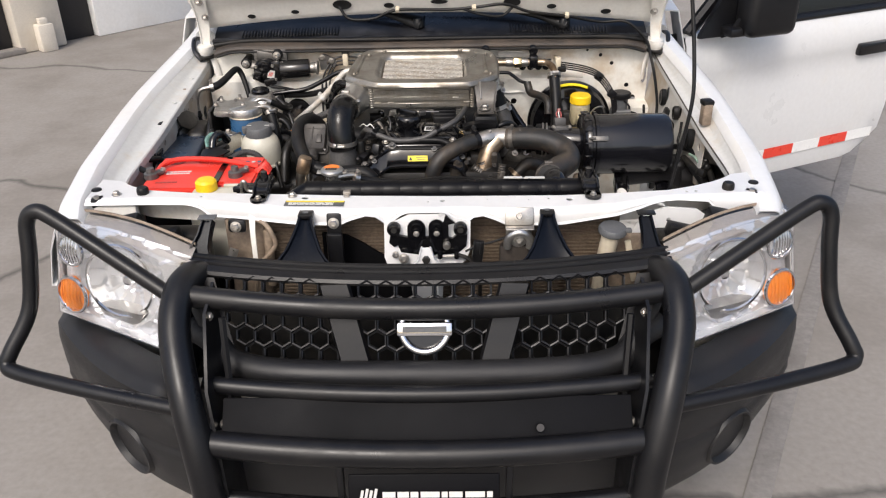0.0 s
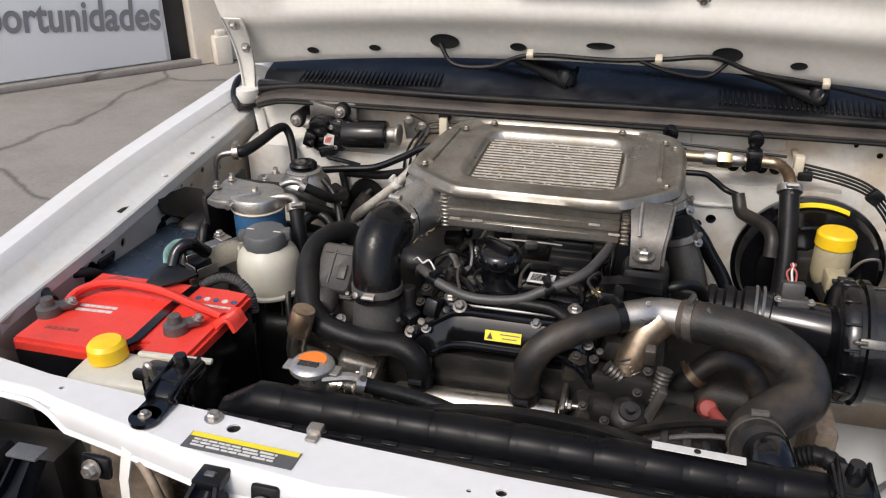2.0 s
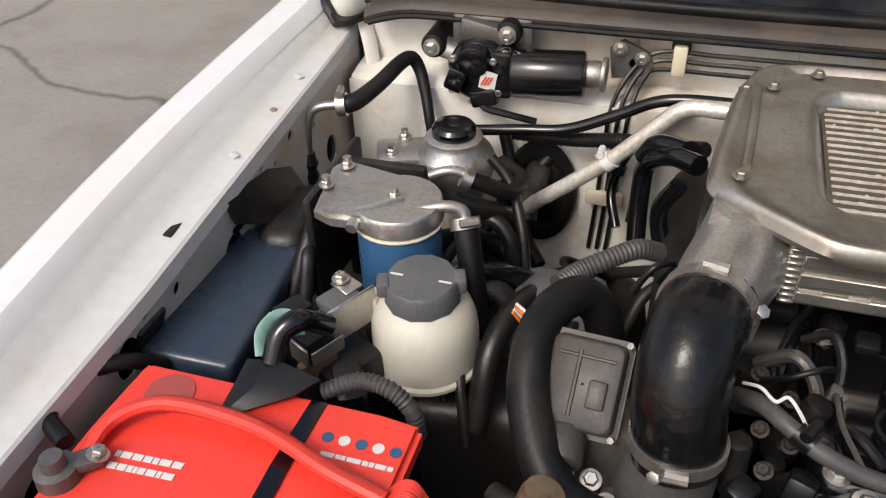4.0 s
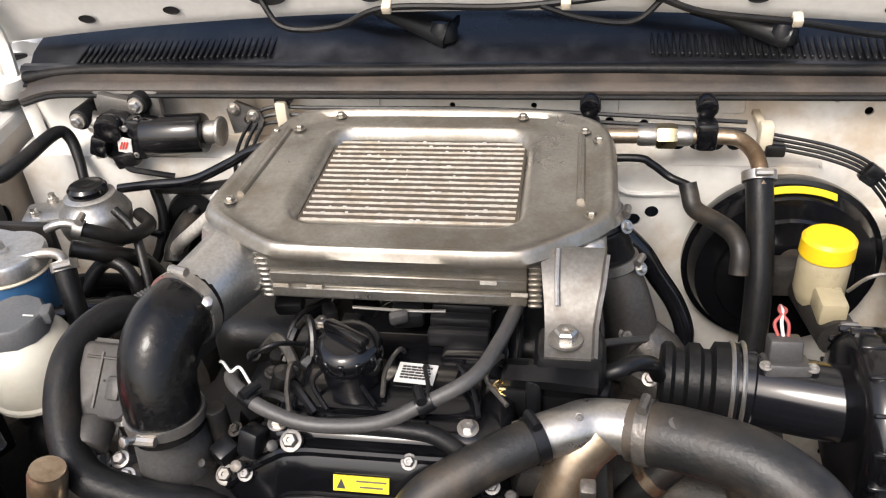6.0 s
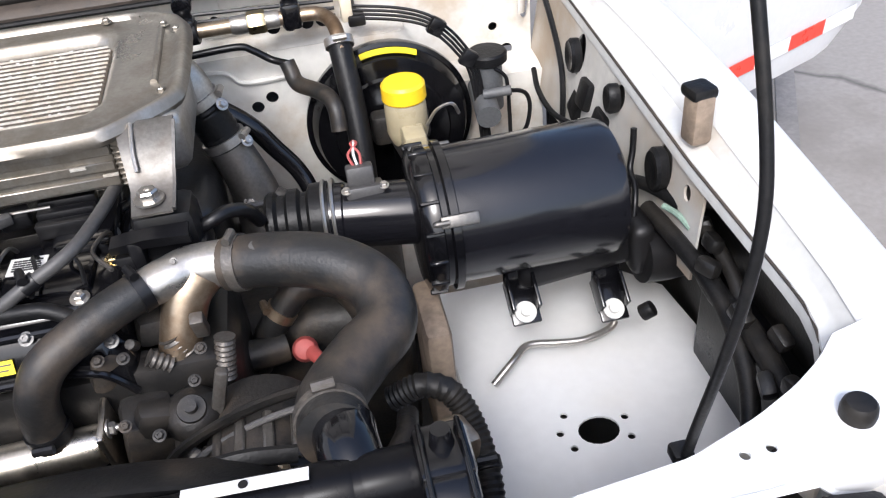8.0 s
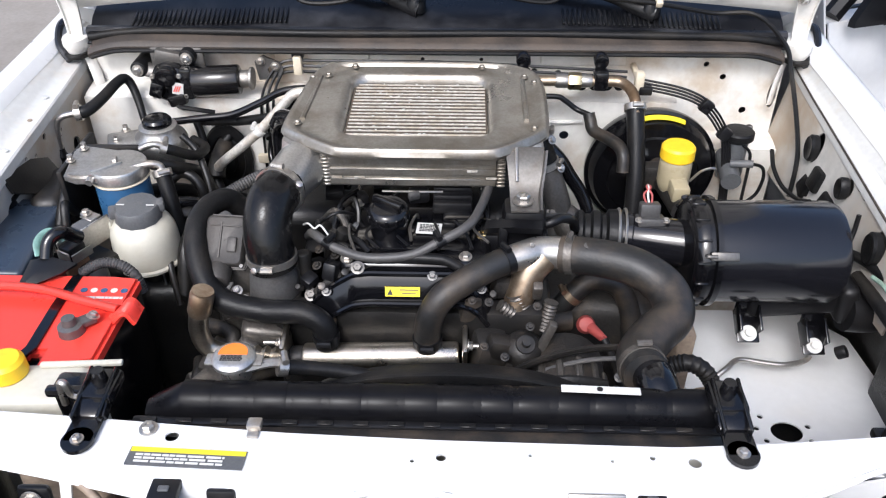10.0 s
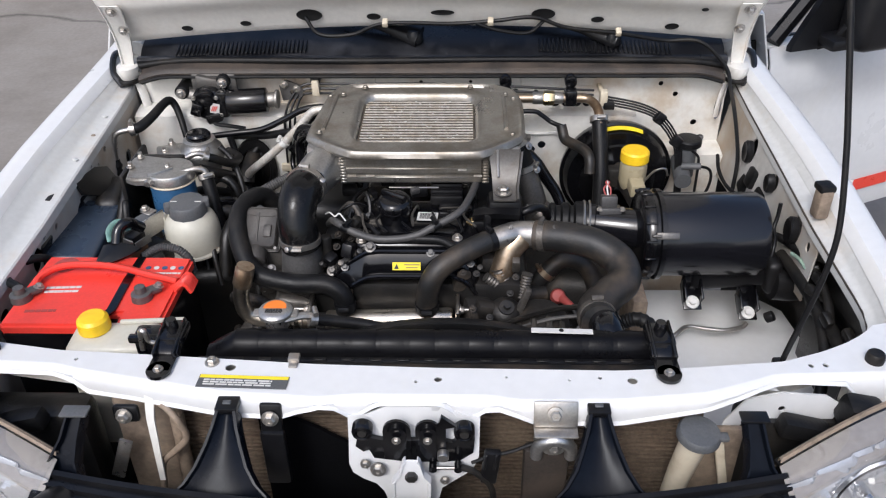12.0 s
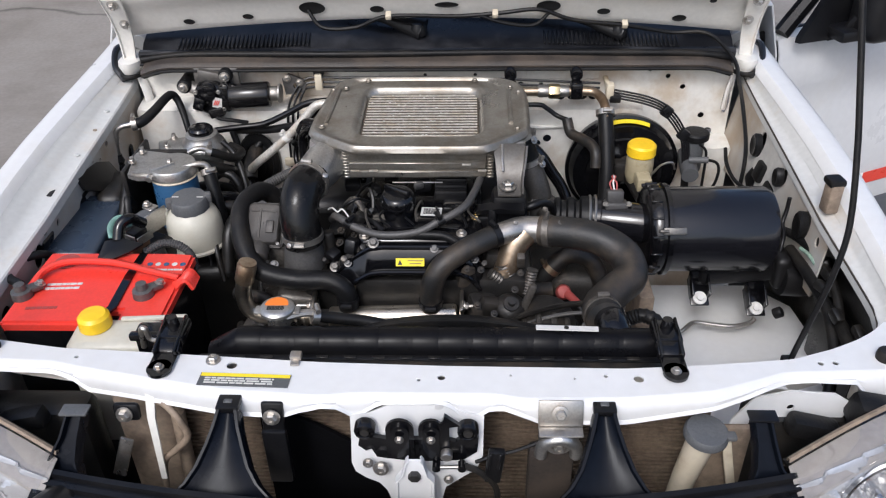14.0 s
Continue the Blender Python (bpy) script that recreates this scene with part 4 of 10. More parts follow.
def prop_rod():
    bm = B()
    tube(bm, [(0.522, 1.566, 0.968), (0.526, 1.563, 1.01), (0.533, 1.556, 1.08), (0.541, 1.556, 1.14), (0.547, 1.563, 1.185), (0.549, 1.576, 1.225), (0.547, 1.598, 1.285), (0.543, 1.624, 1.35), (0.518, 1.73, 1.63), (0.490, 1.83, 1.89), (0.475, 1.885, 2.03)], 0.0040, 10)
    solid("prop_rod", bm, RUBBER, "thin black steel prop rod holding the bonnet up", "prop rod")
    bm = B()
    box(bm, (0.523, 1.572, 0.975), (0.016, 0.016, 0.012), 0.003)
    part("prop_socket", bm, RUBBER, TRUCK)
    # rubber stop on the fender channel
    bm = B()
    y = 1.92
    box(bm, (0.694, y, top_z(y) + 0.000), (0.024, 0.026, 0.056), 0.005, (0, 0, 8))
    st = part("rod_stop", bm, TANCLIP, TRUCK, "tan rubber rod clip on the fender channel")
    bm = B()
    box(bm, (0.694, y + 0.003, top_z(y) + 0.029), (0.029, 0.030, 0.014), 0.005, (0, 0, 8))
    part("cap", bm, RUBBER, st)


def headlights():
    for s in (-1, 1):
        # corners: inner bottom, outer bottom, outer top, inner top
        c = [Vector((s * 0.542, 1.345, 0.748)), Vector((s * 0.802, 1.484, 0.752)), Vector((s * 0.762, 1.486, 0.966)), Vector((-0.455, 1.353, 0.948)) if s < 0 else Vector((0.484, 1.356, 0.945))]

        def face(u, v, push):
            p = c[0].lerp(c[1], u).lerp(c[3].lerp(c[2], u), v)
            p += Vector((0, 0, 0.018 * math.sin(math.pi * u) * v))
            edge = (math.sin(math.pi * u) * math.sin(math.pi * v)) ** 0.45 if 0 < u < 1 and 0 < v < 1 else 0
            return p + Vector((s * 0.35, -0.9, 0.12)).normalized() * (0.028 * edge - push)
        us, vs = np.linspace(0, 1, 22), np.linspace(0, 1, 16)
        hl = thing("headlight", "clear multi-reflector headlight with amber turn signal", "headlight", (s * 0.62, 1.43, 0.76))
        hl.parent = None
        bm = B()
        loft(bm, [[face(u, v, 0.0) for v in vs] for u in us], 0.003)
        part("lens", bm, LENS, hl, "clear curved plastic lens").visible_shadow = False
        bm = B()
        rows = []
        for u in np.linspace(0.02, 0.98, 56):
            row = []
            for v in np.linspace(0.02, 0.98, 48):
                a, b = (u - 0.44) / 0.34, (v - 0.50) / 0.46
                r, ang = math.hypot(a, b), math.atan2(b, a)
                cup = max(0.0, 1 - r * r)
                step = 0.0035 * ((ang * 2.0 + 0.4 * math.floor(r * 3)) % 1.0) + 0.004 * ((r * 3.0) % 1.0)
                row.append(face(u, v, 0.024 + 0.055 * cup + step))
            rows.append(row)
        loft(bm, rows, 0.002)
        part("reflector", bm, REFLECTOR, hl, "faceted silver reflector", 18)
        bm = B()
        rim = [face(0, v, 0) for v in vs] + [face(u, 1, 0) for u in us[1:]] + [face(1, v, 0) for v in vs[::-1][1:]] + [face(u, 0, 0) for u in us[::-1][1:-1]]
        k = len(vs) + len(us) - 1
        low = rim[k - 1:] + rim[:len(vs) - 4]
        loft(bm, [low, [p + Vector((-s * 0.004, 0.02, 0)) for p in low], [p + Vector((-s * 0.008, 0.034, 0.0)) for p in low]], 0.003)
        part("housing", bm, REFLECTOR, hl, "silver lamp housing")
        bm = B()
        high = rim[len(vs) - 1:k]
        back = lambda d, dz: [p + Vector((-s * 0.003 * min(1, d / 0.03), d, dz)) for p in high]
        loft(bm, [back(0.055, 0.004), back(0.058, 0.008), back(0.063, 0.006), back(0.066, -0.004), back(0.068, -0.014)], 0.002)
        part("top_trim", bm, TANCLIP, hl, "dusty tan upper housing")
        bm = B()
        loft(bm, [back(0.0, 0.0), back(0.012, 0.004), back(0.036, 0.006), back(0.056, 0.005)], 0.003)
        part("upper_lens", bm, LENS, hl, "clear curved plastic lens").visible_shadow = False
        bm = B()
        loft(bm, [back(0.006, -0.022), back(0.014, -0.012), back(0.038, -0.004), back(0.055, -0.002)], 0.002)
        part("upper_reflector", bm, LAMPGREY, hl, "dull grey-beige lamp housing")
        # bulb hood and the bright wedge below it
        bm = B()
        k = face(0.44, 0.52, 0.070)
        n = Vector((s * 0.10, -1, 0.1)).normalized()
        lathe(bm, k, k + n, [(0, 0.013), (0.024, 0.013), (0.030, 0.009), (0.031, 0)], 20)
        part("bulb_shield", bm, CHROME, hl)
        bm = B()
        ring(bm, face(0.44, 0.52, 0.030), n, 0.070, 0.004, 40, 6)
        for v in bm.verts:
            v.co.z = k.z + (v.co.z - k.z) * 1.15
        part("bowl_ring", bm, CHROME, hl)
        bm = B()
        loft(bm, [[face(0.22 + 0.42 * q, 0.27 - 0.05 * q, 0.060), face(0.22 + 0.42 * q, 0.25 - 0.05 * q, 0.028), face(0.26 + 0.34 * q, 0.09, 0.030), face(0.26 + 0.34 * q, 0.07, 0.060)] for q in np.linspace(0, 1, 8)], 0.003)
        part("lower_step", bm, ALU, hl, "grey reflector step")
        for cu, cv, rad, mat, nm in ((0.845, 0.26, 0.037, AMBER, "turn_signal"), (0.86, 0.74, 0.031, REFLECTOR, "parking_lamp")):
            bm = B()
            k2 = face(cu, cv, 0.012)
            n2 = Vector((s * 0.40, -0.9, 0.16)).normalized()
            lathe(bm, k2, k2 + n2, [(-0.02, rad), (-0.006, rad), (0.000, rad * 0.95), (0.004, rad * 0.7), (0.006, rad * 0.35), (0.0065, 0)], 28)
            lamp = part(nm, bm, mat, hl, "amber turn signal lamp" if cv < 0.5 else "clear fluted parking lamp")
            bm = B()
            ring(bm, k2 + n2 * 0.001, n2, rad * 1.06, 0.004, 28, 6)
            part("bezel", bm, CHROME, lamp)
            side = n2.cross(Vector((0, 0, 1))).normalized()
            rise = side.cross(n2)
            for j in range(-3, 4):
                bm = B()
                half = rad * 0.9 * math.sqrt(1 - (j / 4.2) ** 2)
                c0 = k2 + side * (j * rad * 0.23)
                tube(bm, [c0 - rise * half + n2 * 0.001, c0 + n2 * 0.0065, c0 + rise * half + n2 * 0.001], 0.0022, 5)
                part("flute", bm, mat if cv < 0.5 else CHROME, lamp)
        # thin black gasket behind the lamp
        bm = B()
        tube(bm, [p + Vector((-s * 0.004, 0.064, -0.006)) for p in high], 0.005, 8, 1)
        part("gasket", bm, RUBBER, hl, "thin black rubber gasket")
        # solid dark box stands in for shade in the wheel-well beside the lamp
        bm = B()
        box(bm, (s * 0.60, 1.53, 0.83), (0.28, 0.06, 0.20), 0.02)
        part("lamp_cavity_shade", bm, GREASEVOID, TRUCK)
        bm = B()
        box(bm, (s * 0.615, 1.500, 0.950), (0.055, 0.04, 0.045), 0.010, (10, s * 12, 0))
        box(bm, (s * 0.54, 1.49, 0.930), (0.07, 0.03, 0.03), 0.008, (0, s * 14, 0))
        part("lamp_wiring_boot", bm, RUBBER, TRUCK, "black rubber boot behind the lamp")


def grille():
    gr = thing("grille", "black plastic honeycomb grille with a chrome badge", "grille", (0, 1.28, 0.75))
    top, bot = Vector((0, 1.302, 0.918)), Vector((0, 1.235, 0.778))
    bow = lambda x: 0.032 * (x / 0.385) ** 2
    up = (top - bot).normalized()
    n = Vector((1, 0, 0)).cross(up).normalized()
    H = (top - bot).length
    m = Matrix(((1, up.x, n.x, 0.008), (0, up.y, n.y, bot.y), (0, up.z, n.z, bot.z), (0, 0, 0, 1)))

    def at(x, v, d=0.0):
        return m @ Vector((x, v, d)) + Vector((0, bow(x), 0))
    # honeycomb: hexagonal cells with thin walls, each a piece of its own
    bm = B()
    hexagon = [(math.cos(q * math.pi / 3), math.sin(q * math.pi / 3)) for q in range(7)]
    loft(bm, [[(r * cx, r * cy, z) for cx, cy in hexagon] for r, z in ((0.0172, -0.010), (0.0158, 0.004), (0.0170, 0.0075), (0.0200, 0.0085), (0.0209, 0.006), (0.0209, -0.010), (0.0172, -0.010))])
    cell = to_mesh("cell", bm, SATINBLK, 20)
    turn = m.to_3x3().to_4x4() @ Matrix.Rotation(radians(30), 4, "Z")
    for r in range(5):
        v = 0.018 + r * 0.0316
        for k in range(-11, 12):
            x = k * 0.0365 + (0.01825 if r % 2 else 0)
            if abs(x) < 0.350 + 0.045 * v / H and abs(abs(x) - (0.130 + 0.040 * v / H)) > 0.030:
                ob = new("cell", cell)
                ob.parent = gr
                ob.matrix_local = Matrix.Translation(at(x, v, 0.0) - origin(gr)) @ turn
    for s in (-1, 1):
        bm = B()
        loft(bm, [[at(s * (0.362 + 0.045 * q), q * H, 0.006), at(s * (0.385 + 0.045 * q), q * H, 0.012), at(s * (0.41 + 0.045 * q), q * H, 0.010)] for q in np.linspace(-0.05, 1, 6)], 0.004)
        part("side_frame", bm, SATINBLK, gr)
    bm = B()
    for s in (-1, 1):
        tube(bm, [at(s * 0.40, 0.03, 0.01), at(s * 0.435, H * 0.6, 0.01), at(s * 0.448, H * 0.86, -0.004)], 0.018, 10)
    tube(bm, [at(-0.455, H * 0.35, 0.0), at(-0.41, 0.035, 0.012), at(-0.36, -0.005, 0.022), at(-0.2, -0.012, 0.03), at(0.2, -0.012, 0.03), at(0.36, -0.005, 0.022), at(0.41, 0.035, 0.012), at(0.455, H * 0.35, 0.0)], 0.026, 12, 8)
    part("surround", bm, TEXBLK, gr, "textured black lower surround")
    for s in (-1, 1):
        bm = B()
        a, b = at(s * 0.128, -0.002, 0.012), at(s * 0.170, H, 0.012)
        loft(bm, [[p + Vector((-0.024, 0, 0)), p + Vector((-0.021, -0.006, 0.003)), p + Vector((0.021, -0.006, 0.003)), p + Vector((0.024, 0, 0))] for p in (a, a.lerp(b, 0.5), b)], 0.006)
        part("strut", bm, SATINBLK, gr)
    # badge: a plain ring with a plain bar
    bm = B()
    c = at(0.0, 0.075, 0.022)
    ring(bm, c, n, 0.044, 0.0075, 36, 10)
    bd = part("badge_ring", bm, CHROME, gr, "round chrome badge ring")
    bm = B()
    cyl(bm, c - n * 0.012, c - n * 0.004, 0.042, seg=32)
    part("badge_back", bm, GLOSSBLK, bd)
    bm = B()
    box(bm, c + n * 0.006, (0.104, 0.026, 0.010), 0.004, (math.degrees(math.atan2(-n.y, n.z)), 0, 0))
    bar = part("badge_bar", bm, CHROME, bd)
    bm = B()
    box(bm, c + n * 0.0112, (0.082, 0.011, 0.001), 0, (math.degrees(math.atan2(-n.y, n.z)), 0, 0))
    part("inset", bm, GREYCAP, bar)
    # top cover with long ridges
    bm = B()
    rows = []
    for x in np.linspace(-0.470, 0.488, 40):
        y0, z0 = 1.297 + bow(x), 0.928 + 0.006 * (x / 0.47) ** 2
        rows.append([(x, y0 + 0.006, z0 - 0.014), (x, y0, z0 - 0.006), (x, y0 + 0.004, z0), (x, y0 + 0.022, z0 + 0.003), (x, y0 + 0.024, z0 - 0.001), (x, y0 + 0.029, z0 - 0.001), (x, y0 + 0.031, z0 + 0.005),
                     (x, y0 + 0.038, z0 + 0.006), (x, y0 + 0.040, z0 + 0.002), (x, y0 + 0.044, z0 + 0.002), (x, y0 + 0.046, z0 + 0.008), (x, y0 + 0.053, z0 + 0.009), (x, y0 + 0.056, z0 - 0.012)])
    loft(bm, rows, 0.003)
    part("top_cover", bm, SATINBLK, gr, "black plastic top cover with ridges")
    # tapering struts up to the crossmember
    for x in (-0.236, 0.254):
        bm = B()
        st = [(0.066, 1.374, 0.916), (0.050, 1.386, 0.926), (0.037, 1.402, 0.940), (0.027, 1.424, 0.956), (0.020, 1.441, 0.971), (0.015, 1.459, 0.985)]
        loft(bm, [[(x - w, y + 0.010, z - 0.016), (x - w, y, z), (x - w + 0.002, y - 0.004, z + 0.006), (x - w + 0.006, y - 0.004, z + 0.006), (x - w + 0.008, y, z), *[(x + (w - 0.008) * q, y + 0.003 * (1 - q * q), z - 0.004 * (1 - q * q)) for q in (-0.75, -0.5, -0.25, 0, 0.25, 0.5, 0.75)],
                   (x + w - 0.008, y, z), (x + w - 0.006, y - 0.004, z + 0.006), (x + w - 0.002, y - 0.004, z + 0.006), (x + w, y, z), (x + w, y + 0.010, z - 0.016)] for w, y, z in st], 0.002)
        sp = part("mount_strut", bm, STRUTBLK, gr, "black tapering mounting strut", 35)
        bm = B()
        box(bm, (x, 1.467, 0.9880), (0.030, 0.026, 0.010), 0.002)
        part("clip", bm, SATINBLK, sp)
        bm = B()
        box(bm, (x, 1.466, 0.9940), (0.011, 0.007, 0.003), 0.001, seg=1)
        part("pin", bm, GREYCAP, sp)
    for st in (((-0.431, 0.0115, 1.444, 0.990), (-0.437, 0.013, 1.424, 0.966), (-0.445, 0.019, 1.407, 0.943), (-0.450, 0.028, 1.397, 0.928), (-0.453, 0.040, 1.388, 0.914)),
               ((0.449, 0.0115, 1.444, 0.990), (0.453, 0.013, 1.424, 0.966), (0.456, 0.017, 1.407, 0.943), (0.459, 0.026, 1.397, 0.928), (0.461, 0.038, 1.388, 0.914))):
        bm = B()
        loft(bm, [[(x - w, y + 0.012, z - 0.012), (x - w, y, z), (x - w + 0.001, y - 0.004, z + 0.005), (x - w + 0.004, y - 0.004, z + 0.005), (x - w + 0.005, y + 0.002, z - 0.003),
                   (x + w - 0.005, y + 0.002, z - 0.003), (x + w - 0.004, y - 0.004, z + 0.005), (x + w - 0.001, y - 0.004, z + 0.005), (x + w, y, z), (x + w, y + 0.012, z - 0.012)] for x, w, y, z in st], 0.002)
        mp = part("mount_post", bm, STRUTBLK, gr, "black plastic mounting post", 25)
        bm = B()
        box(bm, (st[0][0], 1.446, 0.995), (0.036, 0.020, 0.004), 0.0015)
        part("mount_tab", bm, SATINBLK if st[0][0] > 0 else GREYCAP, mp)


def front_panel():
    """What shows between grille and crossmember."""
    cd = thing("condenser", "dusty brown air-conditioning condenser behind the grille", "condenser", (0, 1.535, 0.5))
    bm = B()
    box(bm, (0, 1.538, 0.73), (0.80, 0.016, 0.44))
    part("core", bm, CONDENSER, cd)
    for k in range(52):
        bm = B()
        box(bm, (0, 1.5285, 0.52 + k * 0.0083), (0.79, 0.004, 0.0026))
        part("tube", bm, CONDENSER, cd)
    for s in (-1, 1):
        bm = B()
        cyl(bm, (s * 0.405, 1.530, 0.50), (s * 0.405, 1.530, 0.95), 0.012, seg=14)
        part("header_tube", bm, CONDENSER, cd)
    # latch plate
    lt = thing("hood_latch", "black bonnet latch on a white latch plate", "latch", (0.012, 1.46, 0.86))
    bm = B()
    m = Matrix(((1, 0, 0, 0.010), (0, 0.24, -0.97, 1.462), (0, 0.97, 0.24, 0.95), (0, 0, 0, 1)))
    slab(bm, [(-0.088, 0.020), (-0.088, -0.020), (-0.089, -0.054), (-0.084, -0.068), (-0.070, -0.078), (-0.052, -0.086), (-0.042, -0.098), (-0.034, -0.12), (-0.031, -0.17), (0.030, -0.17), (0.031, -0.12), (0.038, -0.092), (0.060, -0.076), (0.080, -0.062), (0.088, -0.040), (0.089, 0.020), (0.066, 0.024), (0.040, 0.036), (-0.036, 0.036), (-0.062, 0.024)], m, 0.003)
    part("latch_plate", bm, WHITE, lt, "white painted latch plate")
    # folded centre stay with side flanges
    bm = B()
    rows = []
    for z, w in ((0.930, 0.009), (0.926, 0.012), (0.908, 0.017), (0.898, 0.026), (0.870, 0.026), (0.800, 0.025)):
        y = 1.424 + (z - 0.93) * 0.22
        rows.append([(0.008 - w, y + 0.010, z), (0.008 - w, y - 0.003, z), (0.008 - w * 0.86, y - 0.003, z), (0.008 - w * 0.80, y + 0.001, z), (0.008 + w * 0.80, y + 0.001, z), (0.008 + w * 0.86, y - 0.003, z), (0.008 + w, y - 0.003, z), (0.008 + w, y + 0.010, z)])
    loft(bm, rows, 0.002)
    part("centre_stay", bm, WHITE, lt, "white folded centre stay", 20)
    for x, z, r in ((-0.038, 0.900, 0.0075), (-0.055, 0.908, 0.005), (0.052, 0.884, 0.0045)):
        bm = B()
        bolt(bm, (x, 1.450 + (z - 0.95) * 0.247, z), (0, -1, 0.25), r)
        part("plate_bolt", bm, STEEL, lt)
    for x, z in ((-0.057, 0.961), (0.078, 0.960)):
        bm = B()
        lathe(bm, (x, 1.458, z), (x, 1.40, z), [(0, 0.0140), (0.012, 0.0140), (0.015, 0.0125), (0.016, 0.009), (0.012, 0.007), (0.012, 0.0)], 22)
        bu = part("bushing", bm, GLOSSBLK, lt, "black rubber bushing")
        bm = B()
        cyl(bm, (x, 1.446, z), (x, 1.4425, z), 0.006, seg=14)
        part("bolt_head", bm, CASTDARK, bu)
    upright = lambda y: Matrix(((1, 0, 0, 0), (0, 0, -1, y), (0, 1, 0, 0), (0, 0, 0, 1)))
    hump = lambda x, w, z0, z1: [(x - w, z0), (x + w, z0)] + [(x + w * math.cos(q), z1 - w + w * math.sin(q)) for q in np.linspace(0, math.pi, 11)]
    bm = B()
    slab(bm, [(-0.064, 0.950), (-0.068, 0.930), (-0.058, 0.920), (-0.050, 0.924), (-0.044, 0.908), (-0.006, 0.902), (0.030, 0.900), (0.072, 0.904), (0.090, 0.920), (0.092, 0.946), (0.074, 0.950), (0.062, 0.938), (0.050, 0.942), (-0.030, 0.942), (-0.046, 0.946)], upright(1.450), 0.007)
    part("latch_body", bm, GLOSSBLK, lt, "black latch base plate")
    for x, w, z0, z1, y in ((-0.011, 0.0185, 0.912, 0.984, 1.444), (0.030, 0.0165, 0.908, 0.984, 1.444)):
        bm = B()
        slab(bm, hump(x, w, z0, z1), upright(y), 0.004)
        lv = part("lever", bm, GLOSSBLK, lt, "black rounded latch lever")
        bm = B()
        slab(bm, hump(x, w * 0.66, z0 + 0.006, z1 - 0.008), upright(y - 0.004), 0.005)
        part("lever_rib", bm, GLOSSBLK, lv)
        bm = B()
        bolt(bm, (x, y - 0.009, z1 - 0.026), (0, -1, 0.1), 0.0042)
        part("rivet", bm, STEEL, lv)
    bm = B()
    slab(bm, [(0.043, 0.930), (0.054, 0.930), (0.054, 0.975), (0.068, 0.978), (0.048, 0.996), (0.043, 0.978)], upright(1.440), 0.006)
    part("hook", bm, GLOSSBLK, lt, "black pointed latch hook")
    bm = B()
    cyl(bm, (0.050, 1.440, 0.932), (0.050, 1.428, 0.931), 0.0078, seg=18, bev=0.002)
    part("pivot", bm, STEEL, lt, "silver pivot pin")
    bm = B()
    cyl(bm, (0.036, 1.436, 0.905), (0.070, 1.436, 0.906), 0.0026, seg=10)
    part("spring_pin", bm, STEEL, lt)
    for x in (0.036, 0.070):
        bm = B()
        cyl(bm, (x, 1.444, 0.906), (x, 1.431, 0.906), 0.0055, seg=12)
        part("pin_boss", bm, GLOSSBLK, lt)
    bm = B()
    cyl(bm, (0.008, 1.422, 0.908), (0.008, 1.413, 0.907), 0.0085, seg=6, bev=0.002)
    part("stay_bolt", bm, CASTDARK, lt, "dark rusty bolt")
    # release cable with its square guide
    bm = B()
    tube(bm, [(0.088, 1.436, 0.916), (0.115, 1.436, 0.930), (0.14, 1.440, 0.934), (0.175, 1.450, 0.942)], 0.0025, 6)
    tube(bm, [(0.074, 1.436, 0.908), (0.095, 1.432, 0.90), (0.116, 1.43, 0.87), (0.118, 1.43, 0.80)], 0.0045, 8)
    rc = part("release_cable", bm, RUBBER, lt)
    bm = B()
    box(bm, (0.113, 1.434, 0.912), (0.022, 0.012, 0.058), 0.003, (0, 6, 0))
    box(bm, (0.106, 1.427, 0.928), (0.004, 0.006, 0.028), 0.001, (0, 6, 0), 1)
    box(bm, (0.119, 1.427, 0.928), (0.004, 0.006, 0.028), 0.001, (0, 6, 0), 1)
    part("cable_guide", bm, SATINBLK, rc, "black square cable guide")
    # horn on its steel bracket
    hn = thing("horn", "metal horn on a zinc bracket", "horn", (0.20, 1.47, 0.86))
    bm = B()
    box(bm, (0.198, 1.461, 0.982), (0.058, 0.004, 0.036), 0.002, (-22, 0, 0))
    box(bm, (0.198, 1.448, 0.963), (0.058, 0.022, 0.004), 0.002)
    box(bm, (0.198, 1.462, 0.945), (0.054, 0.004, 0.036), 0.002)
    part("bracket", bm, STEEL, hn)
    bm = B()
    tube(bm, [(0.174, 1.448, 0.918), (0.175, 1.444, 0.938), (0.184, 1.441, 0.951), (0.197, 1.440, 0.956), (0.210, 1.441, 0.951), (0.219, 1.444, 0.938), (0.220, 1.448, 0.918)], 0.0085, 12)
    cyl(bm, (0.197, 1.462, 0.936), (0.197, 1.446, 0.934), 0.018, seg=20, bev=0.004)
    part("horn_body", bm, ALU, hn)
    bm = B()
    bolt(bm, (0.197, 1.446, 0.936), (0, -1, 0.2), 0.0075)
    part("bolt", bm, STEEL, hn)
    bm = B()
    bolt(bm, (0.197, 1.457, 0.985), (0, -0.9, 0.4), 0.0075)
    part("bolt", bm, STEEL, hn)
    bm = B()
    box(bm, (0.190, 1.466, 0.842), (0.062, 0.02, 0.15), 0.006)
    part("dusty_shroud", bm, SEALRUB, hn, "dusty brown horn shroud")
    # black sheet added in front of the condenser to draw its shadowed patch
    bm = B()
    m = Matrix(((1, 0, 0, 0), (0, 0, -1, 1.512), (0, 1, 0, 0), (0, 0, 0, 1)))
